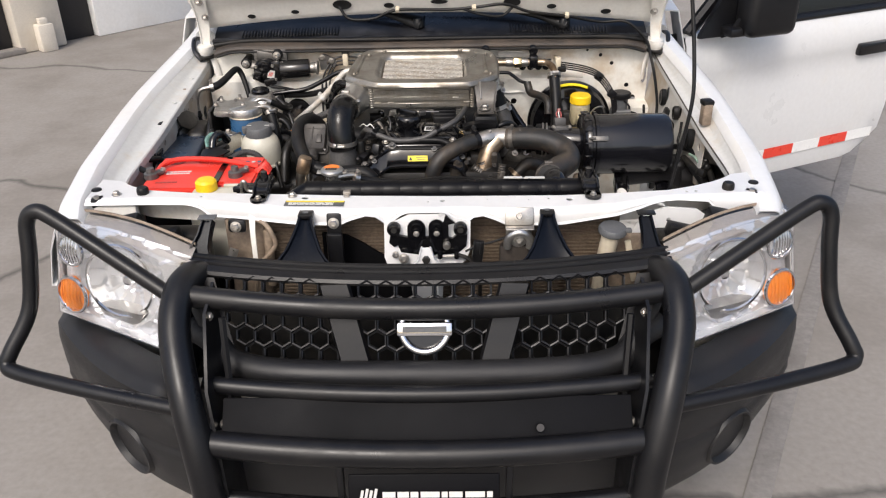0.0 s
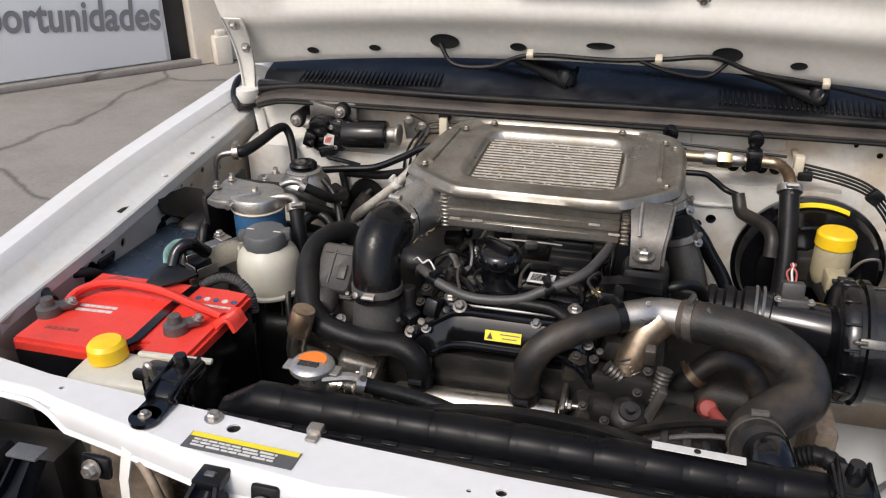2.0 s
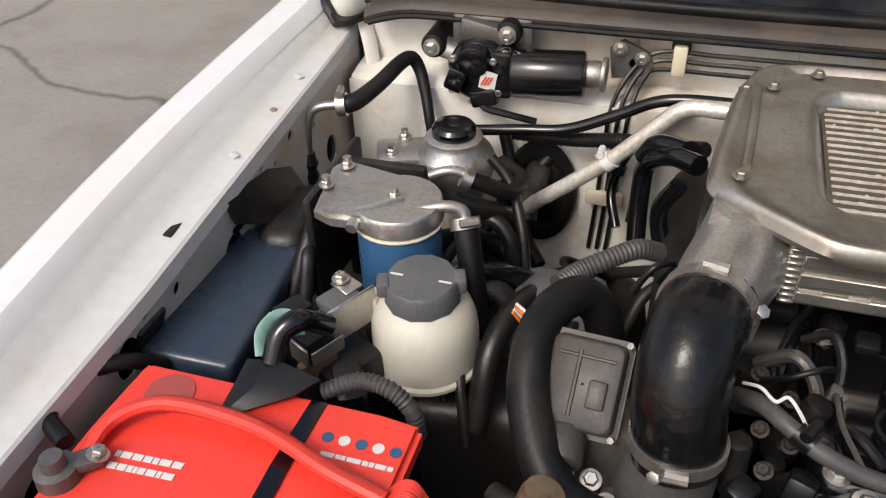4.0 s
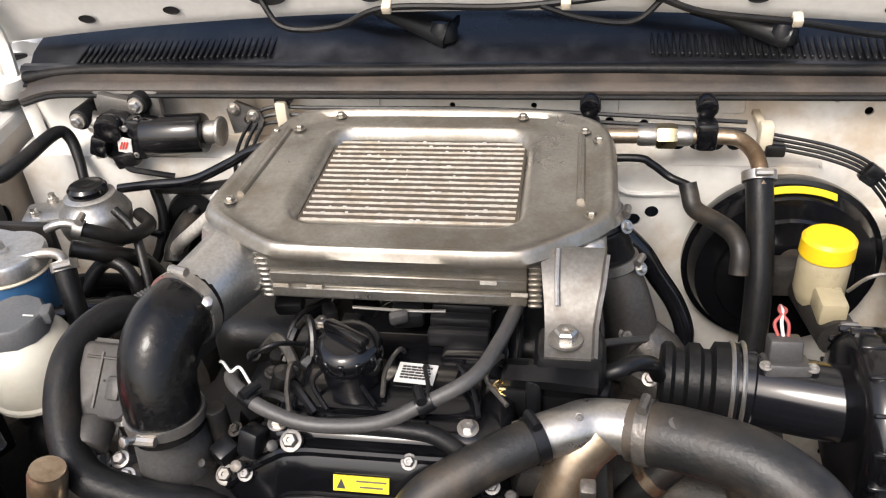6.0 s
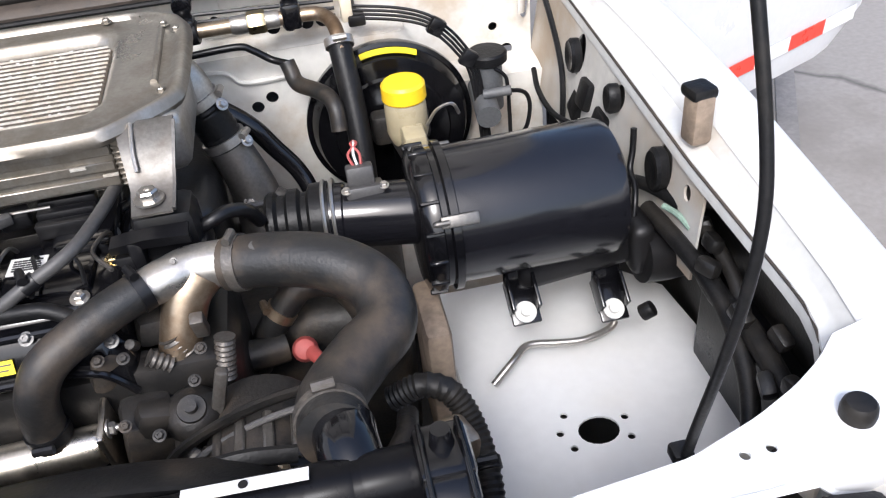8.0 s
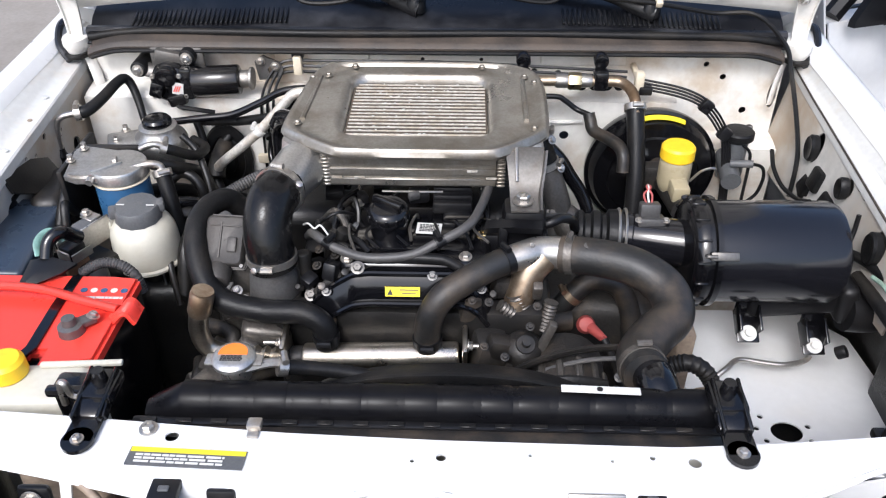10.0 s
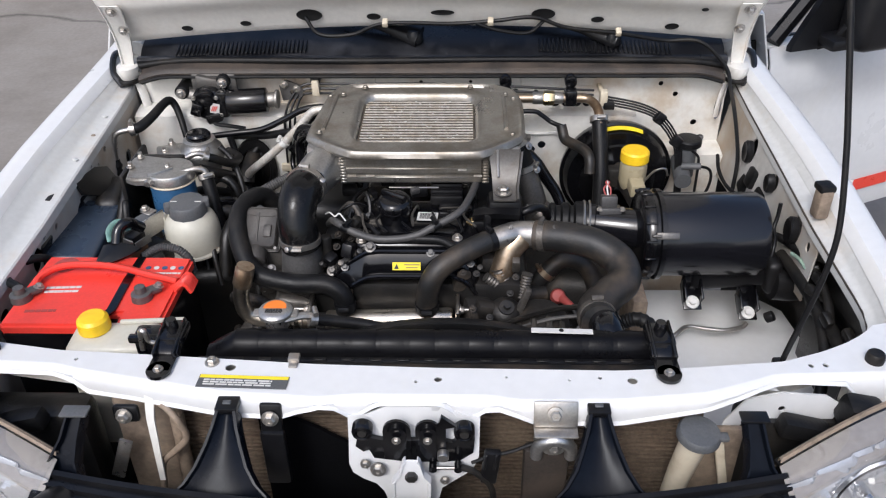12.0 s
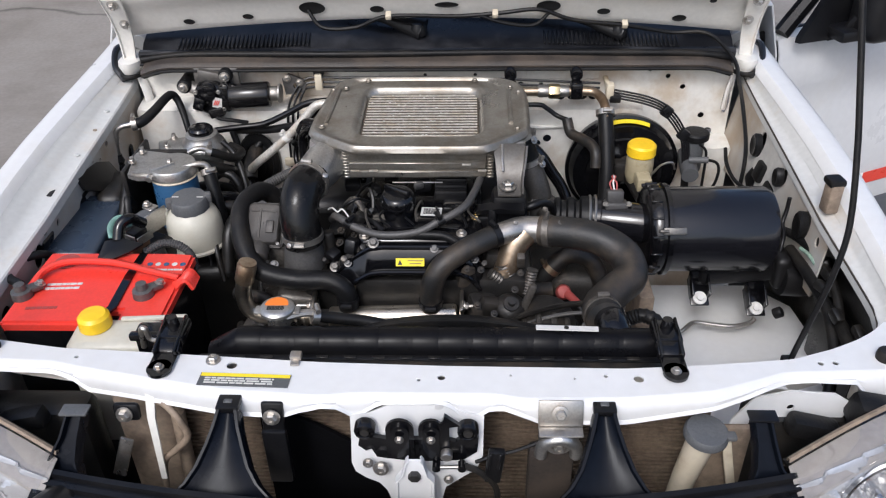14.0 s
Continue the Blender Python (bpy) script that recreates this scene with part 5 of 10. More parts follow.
    slab(bm, [(-0.215, 0.72), (-0.020, 0.72), (-0.022, 0.80), (-0.034, 0.828), (-0.060, 0.850), (-0.095, 0.872), (-0.130, 0.898), (-0.160, 0.915), (-0.190, 0.922), (-0.215, 0.922)], m, 0.006)
    part("condenser_shade", bm, DARKPLATE, TRUCK, "added black sheet for the shadow over the condenser")
    # washer filler neck
    fl = thing("washer_filler", "off-white washer filler neck with a grey cap", "filler neck", (0.385, 1.47, 0.83))
    bm = B()
    tube(bm, [(0.372, 1.475, 0.80), (0.378, 1.468, 0.87), (0.387, 1.460, 0.945)], (0.015, 0.019), 18)
    part("neck", bm, CREAM, fl, "off-white filler tube")
    bm = B()
    lathe(bm, (0.388, 1.459, 0.942), (0.390, 1.455, 0.99), [(0, 0.025), (0.004, 0.029), (0.012, 0.029), (0.016, 0.026), (0.017, 0.0)], 28)
    box(bm, (0.418, 1.452, 0.952), (0.016, 0.014, 0.008), 0.003)
    part("cap", bm, GREYCAP, fl, "grey plastic cap")
    # left-hand clutter: stay, pipe, bracket
    bm = B()
    loft(bm, [[(-0.361, 1.500, 0.975), (-0.348, 1.500, 0.975)], [(-0.359, 1.484, 0.945), (-0.348, 1.484, 0.945)], [(-0.356, 1.468, 0.84), (-0.348, 1.468, 0.84)]], 0.003)
    part("white_stay", bm, BAY, TRUCK, "slim white slanted stay")
    bm = B()
    box(bm, (-0.411, 1.482, 0.866), (0.019, 0.005, 0.080), 0.002, (0, 21, 0))
    part("bent_tab", bm, STEEL, TRUCK)
    bm = B()
    box(bm, (-0.378, 1.520, 0.85), (0.085, 0.02, 0.22), 0.01)
    part("dusty_baffle", bm, TANCLIP, TRUCK, "dusty tan baffle beside the condenser")
    bm = B()
    box(bm, (0.425, 1.502, 0.84), (0.085, 0.012, 0.16), 0.006)
    part("dusty_baffle", bm, TANCLIP, TRUCK, "dusty tan baffle beside the condenser")
    bm = B()
    cyl(bm, (-0.327, 1.506, 0.935), (-0.333, 1.506, 0.80), 0.010, seg=16, bev=0.003)
    part("receiver_stub", bm, TANCLIP, TRUCK, "short tan receiver tube")
    bm = B()
    tube(bm, [(-0.350, 1.50, 0.963), (-0.330, 1.488, 0.960), (-0.315, 1.48, 0.943), (-0.309, 1.48, 0.912), (-0.330, 1.48, 0.885), (-0.352, 1.48, 0.86), (-0.362, 1.48, 0.80)], 0.005, 10)
    solid("condenser_pipe", bm, TANCLIP, "thin tan metal refrigerant pipe", "pipe")
    bm = B()
    box(bm, (-0.384, 1.482, 0.957), (0.036, 0.010, 0.028), 0.006, (-10, 0, 0))
    pb = part("bracket", bm, SATINBLK, TRUCK)
    bm = B()
    bolt(bm, (-0.385, 1.475, 0.958), (0, -1, 0.2), 0.008)
    part("bolt", bm, STEEL, pb)
    for x in (-0.180,):
        bm = B()
        box(bm, (x, 1.465, 0.965), (0.030, 0.008, 0.050), 0.004, (-12, 0, 0))
        box(bm, (x, 1.458, 0.900), (0.034, 0.012, 0.10), 0.005)
        sb = part("stay", bm, SATINBLK, TRUCK, "black steel stay")
        bm = B()
        bolt(bm, (x, 1.459, 0.972), (0, -1, 0.2), 0.008)
        part("bolt", bm, STEEL, sb)
    bm = B()
    box(bm, (0.436, 1.475, 0.868), (0.013, 0.006, 0.10), 0.002, (0, -13, 0))
    part("grey_stay", bm, CREAM, TRUCK)
    # white end panel where the crossmember meets the fender
    for sd in (1,):
        bm = B()
        pts = [(0.435, 0.86), (0.44, 0.92), (0.465, 0.962), (0.51, 0.975), (0.57, 0.97), (0.60, 0.95), (0.58, 0.91), (0.52, 0.87)]
        m = Matrix(((sd, 0, 0, 0), (0, 0, -1, 1.512), (0, 1, 0, 0), (0, 0, 0, 1)))
        slab(bm, pts[::sd], m, 0.003, [(0.48, 0.935, 0.004), (0.515, 0.945, 0.005), (0.54, 0.925, 0.004)])
        part("end_panel", bm, WHITE, TRUCK, "white painted end panel with small holes")
    for sd in (-1, 1):
        bm = B()
        box(bm, (sd * 0.692, 1.548, 0.985), (0.030, 0.022, 0.020), 0.004, (0, 0, sd * -25))
        cb = part("corner_bracket", bm, SATINBLK, TRUCK, "black bracket at the fender corner")
        bm = B()
        cyl(bm, (sd * 0.692, 1.548 - 0.004, 0.994), (sd * 0.692, 1.548 - 0.004, 1.000), 0.006, seg=14)
        part("bolt", bm, STEEL, cb)
        bm = B()
        cyl(bm, (sd * 0.708, 1.586, 0.975), (sd * 0.708, 1.586, 0.9985), 0.011, seg=18, bev=0.003)
        part("corner_plug", bm, RUBBER, TRUCK, "black rubber plug at the fender corner")
    bm = B()
    box(bm, (0, 1.46, 0.66), (0.9, 0.02, 0.24), 0.01)
    part("air_dam", bm, GREASEVOID, TRUCK)


def bumper():
    bp = thing("front_bumper", "textured black plastic front bumper with fog lamp recesses", "bumper", (0, 1.3, 0.38))
    fog = [(Vector((s * 0.626 + 0.010, 1.175 + 0.30 * (abs(s * 0.626 + 0.010) / 0.815 - 0.45) ** 2 / 0.3025 + 0.004, 0.548)), Vector((s * 0.75, -1, -0.10)).normalized()) for s in (-1, 1)]
    rows = []
    plan = [(s * f * 0.815, 1.175 + 0.30 * max(0, f - 0.45) ** 2 / 0.3025, f, s) for s, fs in ((-1, np.linspace(1, 0, 50)), (1, np.linspace(0.02, 1, 49))) for f in fs]
    plan = [(-0.822, 1.62, 1, -1), (-0.822, 1.53, 1, -1)] + plan + [(0.822, 1.53, 1, 1), (0.822, 1.62, 1, 1)]
    for x, y, f, s in plan:
        zt = 0.736 if f > 0.62 else 0.736 - 0.084 * min(1, (0.62 - f) / 0.08)
        prof = [(0.03, 0.10, zt + 0.004), (0.01, 0.035, zt), (0, 0.010, zt - 0.014), (0, 0, zt - 0.045), (0, 0.002, 0.622), (0, 0.005, 0.606), (0, 0.0, 0.590), (0.012, 0.003, 0.53), (0.03, 0.012, 0.475), (0.06, 0.030, 0.435), (0.10, 0.060, 0.405), (0.15, 0.11, 0.39)]
        row = []
        for (a, b) in zip(prof, prof[1:]):
            for t in (0, 0.34, 0.67):
                q = [a[i] * (1 - t) + b[i] * t for i in range(3)]
                row.append((x - s * q[0] * f, y + q[1], q[2]))
        rows.append(row)
    bm = B()
    loft(bm, rows, 0.0)
    gone = [fc for fc in bm.faces for c, n in fog if ((fc.calc_center_median() - c) - n * (fc.calc_center_median() - c).dot(n)).length < 0.062 and (fc.calc_center_median() - c).length < 0.09]
    bmesh.ops.delete(bm, geom=list(set(gone)), context="FACES")
    part("bumper_cover", bm, TEXBLK, bp)
    for c, n in fog:
        bm = B()
        lathe(bm, c - n * 0.06, c + n, [(0.0, 0), (0.004, 0.045), (0.03, 0.050), (0.052, 0.056), (0.062, 0.062), (0.062, 0.066), (0.050, 0.071)], 36)
        fg = part("fog_recess", bm, TEXBLK, bp, "round black fog lamp recess")
        bm = B()
        lathe(bm, c - n * 0.05, c + n, [(0, 0.044), (0.008, 0.040), (0.012, 0.02), (0.013, 0)], 24)
        part("fog_cover", bm, GLOSSBLK, fg)


def bull_bar():
    bb = thing("bull_bar", "matt black tubular steel bull bar with lamp guards", "bull bar", (0, 1.2, 0.35))
    for s in (-1, 1):
        o = 0.012
        bm = B()
        tube(bm, [(o + s * 0.445, 1.375, 0.905), (o + s * 0.455, 1.325, 0.926), (o + s * 0.462, 1.270, 0.922), (o + s * 0.458, 1.205, 0.875), (o + s * 0.427, 1.120, 0.785), (o + s * 0.400, 1.070, 0.65), (o + s * 0.395, 1.065, 0.50), (o + s * 0.395, 1.09, 0.36)], 0.029, 18, 8)
        up = part("upright", bm, SATINBLK, bb, "thick black bent upright tube")
        bm = B()
        loft(bm, [[(o + s * 0.408, 1.30, 0.93), (o + s * 0.408, 1.225, 0.905)], [(o + s * 0.395, 1.27, 0.80), (o + s * 0.395, 1.13, 0.80)], [(o + s * 0.37, 1.25, 0.64), (o + s * 0.37, 1.07, 0.64)], [(o + s * 0.37, 1.25, 0.42), (o + s * 0.37, 1.09, 0.42)]], 0.006)
        part("side_plate", bm, SATINBLK, bb, "flat black mounting plate")
        bm = B()
        tube(bm, [(o + s * 0.370, 1.215, 0.905), (o + s * 0.36, 1.16, 0.74)], 0.007, 6)
        part("plate_rib", bm, SATINBLK, bb)
        for q in ((o + s * 0.400, 1.235, 0.895), (o + s * 0.372, 1.13, 0.73)):
            bm = B()
            bolt(bm, q, (-s, -0.4, 0.3), 0.006)
            part("bolt", bm, STEEL, bb)
        bm = B()
        tube(bm, [(o + s * 0.470, 1.285, 0.898), (o + s * 0.58, 1.325, 0.958), (o + s * 0.715, 1.375, 1.030), (o + s * 0.752, 1.383, 1.042), (o + s * 0.772, 1.380, 1.020),
                  (o + s * 0.776, 1.362, 0.95), (o + s * 0.790, 1.335, 0.850), (o + s * 0.825, 1.292, 0.780), (o + s * 0.832, 1.28, 0.758), (o + s * 0.800, 1.262, 0.748), (o + s * 0.62, 1.21, 0.738), (o + s * 0.43, 1.165, 0.728)], 0.0155, 14, 8)
        part("lamp_guard", bm, SATINBLK, bb, "bent black tube guarding the headlight")
    for y, z, r, w, nm in ((1.252, 0.904, 0.021, 0.445, "upper_bar"), (1.150, 0.778, 0.016, 0.41, "middle_bar"), (1.075, 0.703, 0.025, 0.400, "lower_bar"), (1.06, 0.585, 0.018, 0.39, "bottom_bar")):
        bm = B()
        e = 0.018 if nm == "upper_bar" else 0.008
        tube(bm, [(0.012 + w * q, y + 0.026 * q * q - (0.004 if e > 0.01 else 0), z + e * q * q - (0.006 if e > 0.01 else 0)) for q in (-1, -0.75, -0.5, -0.25, 0, 0.25, 0.5, 0.75, 1)], r, 16)
        part(nm, bm, SATINBLK, bb)
    bm = B()
    box(bm, (0.012, 1.118, 0.735), (0.74, 0.008, 0.10), 0.003, (-40, 0, 0))
    cp = part("cover_plate", bm, DARKPLATE, bb, "flat black cover plate")
    bm = B()
    cyl(bm, (0.214, 1.106, 0.736), (0.214, 1.095, 0.745), 0.009, 0.007, seg=16)
    part("screw", bm, GLOSSBLK, cp)
    for x in (-0.145, 0.160):
        bm = B()
        box(bm, (x, 1.075, 0.64), (0.012, 0.02, 0.11), 0.003)
        part("plate_stay", bm, SATINBLK, bb)
    pl = thing("front_plate", "black dealer plate with white unreadable print", "plate", (0.006, 1.05, 0.57))
    bm = B()
    box(bm, (0.006, 1.052, 0.612), (0.272, 0.006, 0.110), 0.003, (-18, 0, 0))
    part("panel", bm, DARKPLATE, pl)
    bm = B()
    bars(bm, pose(0.03, 1.0495, 0.632, 72, 0, 0), 0.20, 0.022, 1, 9)
    for k in range(4):
        box(bm, (-0.105 + k * 0.008, 1.046, 0.634), (0.005, 0.001, 0.020 + 0.006 * (k % 2)), 0, (-18, 12, 0))
    part("print", bm, PAPER, pl, "row of plain white bars")


def door():
    h = Vector((0.840, 2.660, 0))
    d = Vector((0.905, 0.425, 0)).normalized()
    nrm = Vector((d.y, -d.x, 0))  # towards the truck's front
    P = lambda s, z, o=0.0: h + d * s + nrm * o + Vector((0, 0, z))
    dr = thing("truck_door", "open white truck door with red and white tape", "door", (0.84, 2.66, 0.44))
    bm = B()
    rows = []
    for s in np.linspace(0, 1.02, 20):
        cut = 0.10 * max(0, (s - 0.86) / 0.16) ** 2
        rows.append([P(s, 0.455 + cut, -0.05), P(s, 0.460 + cut, -0.01), P(s, 0.50 + cut * 0.6, 0.0), P(s, 0.66, 0.012), P(s, 0.83, 0.016), P(s, 0.905, 0.012), P(s, 0.915, 0.017), P(s, 1.0, 0.002), P(s, 1.035, -0.012), P(s, 1.04, -0.05)])
    loft(bm, rows, 0.004)
    part("door_skin", bm, WHITE, dr)
    bm = B()
    loft(bm, [[P(s, 0.455, -0.11), P(s, 0.75, -0.12), P(s, 1.03, -0.09)] for s in np.linspace(0, 1.0, 8)], 0.01)
    part("inner_panel", bm, TEXBLK, dr)
    bm = B()
    loft(bm, [[P(s, 1.037, -0.03), P(s, 1.25, -0.07), P(s, 1.46, -0.13)] for s in np.linspace(0.22, 0.98, 8)], 0.005)
    part("window_glass", bm, PANEGLASS, dr, "dark tinted side window")
    bm = B()
    tube(bm, [P(0.02, 1.04, -0.03), P(0.22, 1.22, -0.06), P(0.50, 1.46, -0.13), P(0.98, 1.50, -0.14), P(1.0, 1.04, -0.03)], 0.022, 8)
    tube(bm, [P(0.2, 1.045, -0.018), P(1.0, 1.045, -0.018)], 0.014, 8)
    part("window_frame", bm, SATINBLK, dr, "black window frame")
    # tape
    s = 0.14
    for k in range(6):
        w = 0.135 if k % 2 else 0.145
        bm = B()
        loft(bm, [[P(q, 0.535, 0.0065), P(q, 0.575, 0.0085)] for q in (s, s + w * 0.5, s + w)], 0.0015)
        part("reflective_tape", bm, WHITETAPE if k % 2 else REDTAPE, dr, "white reflective tape" if k % 2 else "red reflective tape")
        s += w
    bm = B()
    box(bm, P(0.86, 0.905, 0.022), (0.15, 0.03, 0.045), 0.01, (0, 0, 25))
    part("door_handle", bm, GLOSSBLK, dr, "black door handle")
    # mirror
    mr = part("mirror_sail", loft(B(), [[P(0.02, 1.036, 0.02), P(0.02, 1.050, 0.02)], [P(0.09, 1.036, 0.03), P(0.09, 1.14, 0.01)], [P(0.20, 1.036, 0.03), P(0.20, 1.24, -0.03)]], 0.02), SATINBLK, dr, "black mirror base")
    bm = B()
    box(bm, P(0.225, 1.125, 0.10), (0.19, 0.10, 0.165), 0.03, (0, 0, 20), 3)
    box(bm, P(0.14, 1.06, 0.06), (0.10, 0.09, 0.03), 0.01, (0, 0, 20))
    part("mirror_head", bm, SATINBLK, dr, "black door mirror housing")
    bm = B()
    tube(bm, [P(0.11, 1.04, 0.03), P(0.13, 1.06, 0.06), P(0.14, 1.10, 0.08)], 0.012, 8)
    part("mirror_arm", bm, SATINBLK, dr)


def wheels():
    for s in (-1, 1):
        w = part("wheel", lathe(B(), (s * 0.62, 2.02, 0.34), (s * 0.82, 2.02, 0.34), [(0, 0.20), (0.0, 0.30), (0.02, 0.335), (0.05, 0.34), (0.16, 0.34), (0.19, 0.335), (0.21, 0.30), (0.20, 0.20)], 40), TYRE, TRUCK, "black tyre under the fender")
        bm = B()
        lathe(bm, (s * 0.66, 2.02, 0.34), (s * 0.82, 2.02, 0.34), [(0, 0.20), (0.13, 0.20), (0.14, 0.19), (0.12, 0.16), (0.13, 0.05), (0.15, 0.04), (0.15, 0)], 32)
        part("rim", bm, STEEL, w)


def cab():
    """The plain rest of the body that closes the truck behind the windscreen."""
    bm = B()
    ys = (3.11, 3.20, 3.45, 3.80, 4.15, 4.30)
    zs = (1.575, 1.600, 1.630, 1.635, 1.615, 1.585)
    loft(bm, [[(x * (0.66 + 0.02 * (k > 0)), y, z - 0.035 * abs(x) ** 4) for x in np.linspace(-1, 1, 13)] for k, (y, z) in enumerate(zip(ys, zs))], 0.02)
    part("roof", bm, WHITE, TRUCK, "plain white cab roof")
    bm = B()
    loft(bm, [[(-0.675, 4.30, 1.56), (0.675, 4.30, 1.56)], [(-0.78, 4.34, 1.08), (0.78, 4.34, 1.08)], [(-0.82, 4.34, 0.45), (0.82, 4.34, 0.45)]], 0.02)
    rw = part("cab_back", bm, WHITE, TRUCK, "plain white back of the cab")
    bm = B()
    loft(bm, [[(-0.56, 4.288, 1.50), (0.56, 4.288, 1.50)], [(-0.64, 4.320, 1.14), (0.64, 4.320, 1.14)]], 0.004)
    part("rear_window", bm, PANEGLASS, rw)
    for s in (-1, 1):
        # the nearside door is shut; the other one stands open
        spans = ((2.81, 3.83, "shut_door"), (3.84, 4.33, "rear_quarter")) if s < 0 else ((3.84, 4.33, "rear_quarter"),)
        for y0, y1, nm in spans:
            bm = B()
            loft(bm, [[(s * x, y, z) for x, z in ((0.815, 0.45), (0.845, 0.52), (0.855, 0.80), (0.842, 0.98), (0.80, 1.06))] for y in np.linspace(y0, y1, 6)], 0.015)
            sd = part(nm, bm, WHITE, TRUCK, "plain white lower body side")
            bm = B()
            f = lambda y: min(1.0, max(0.0, (y - 2.86) / 0.42))
            loft(bm, [[(s * 0.800, y, 1.06), (s * (0.80 - 0.105 * f(y)), y, 1.06 + 0.48 * f(y))] for y in np.linspace(y0 + 0.06, y1 - 0.03, 6)], 0.006)
            part("side_window", bm, PANEGLASS, sd)
        bm = B()
        box(bm, (s * 0.80, 3.55, 0.43), (0.08, 1.55, 0.08), 0.02)
        part("sill", bm, WHITE, TRUCK)
        bm = B()
        tube(bm, [(s * 0.655, 3.12, 1.565), (s * 0.675, 3.45, 1.600), (s * 0.675, 4.28, 1.555)], 0.028, 10)
        part("roof_rail", bm, WHITE, TRUCK)
        bm = B()
        tube(bm, [(s * 0.81, 3.84, 1.05), (s * 0.745, 3.84, 1.30), (s * 0.685, 3.84, 1.58)], 0.03, 8)
        part("door_pillar", bm, WHITE, TRUCK)
        bm = B()
        loft(bm, [[(s * x, y, z) for x, z in ((0.80, 0.50), (0.84, 0.56), (0.85, 0.82), (0.835, 1.02), (0.79, 1.05), (0.77, 1.02))] for y in np.linspace(4.38, 5.86, 8)], 0.012)
        part("bed_side", bm, WHITE, TRUCK, "plain white cargo bed side")
        w = part("wheel", lathe(B(), (s * 0.62, 5.02, 0.34), (s * 0.82, 5.02, 0.34), [(0, 0.20), (0.0, 0.30), (0.02, 0.335), (0.05, 0.34), (0.16, 0.34), (0.19, 0.335), (0.21, 0.30), (0.20, 0.20)], 40), TYRE, TRUCK, "black tyre under the cargo bed")
        bm = B()
        lathe(bm, (s * 0.66, 5.02, 0.34), (s * 0.82, 5.02, 0.34), [(0, 0.20), (0.13, 0.20), (0.14, 0.19), (0.12, 0.16), (0.13, 0.05), (0.15, 0.04), (0.15, 0)], 32)
        part("rim", bm, STEEL, w)
    bm = B()
    box(bm, (0, 5.10, 0.55), (1.56, 1.46, 0.03), 0.005)
    part("bed_floor", bm, WHITE, TRUCK)
    bm = B()
    box(bm, (0, 5.85, 0.79), (1.60, 0.04, 0.46), 0.012)
    part("tailgate", bm, WHITE, TRUCK)
    bm = B()
    box(bm, (0, 3.55, 0.46), (1.54, 1.50, 0.03), 0.005)
    part("cab_floor", bm, GREASEVOID, TRUCK)
    bm = B()
    box(bm, (0, 2.90, 0.92), (1.40, 0.36, 0.34), 0.06, seg=3)
    part("dashboard", bm, TEXBLK, TRUCK)


for build in (fenders, inner_fenders, core_support, firewall, cowl, hood, prop_rod, headlights, grille, front_panel, bumper, bull_bar, door, wheels, cab):
    build()


# ---- under the bonnet ----
def one(name, pts, r, mat, label, cat, ends=(), clampmat=None, **kw):
    """A hose or pipe as a thing, with clamps at the given points of its line."""
    mid = spline(pts, 7)
    t = thing(name, label, cat, pts[-1])
    bm = B()
    tube(bm, pts, r, **kw)
    part("hose" if "hose" in name else "pipe", bm, mat, t)
    for f, over in ends:
        i = min(len(mid) - 2, max(0, int(f * (len(mid) - 1))))
        bm = B()
        rr = r if not isinstance(r, (tuple, list)) else r[0] + (r[1] - r[0]) * f
        clamp(bm, mid[i], mid[i + 1] - mid[i], rr + over, 0.011)
        part("clamp", bm, clampmat or STEEL, t)
    return t


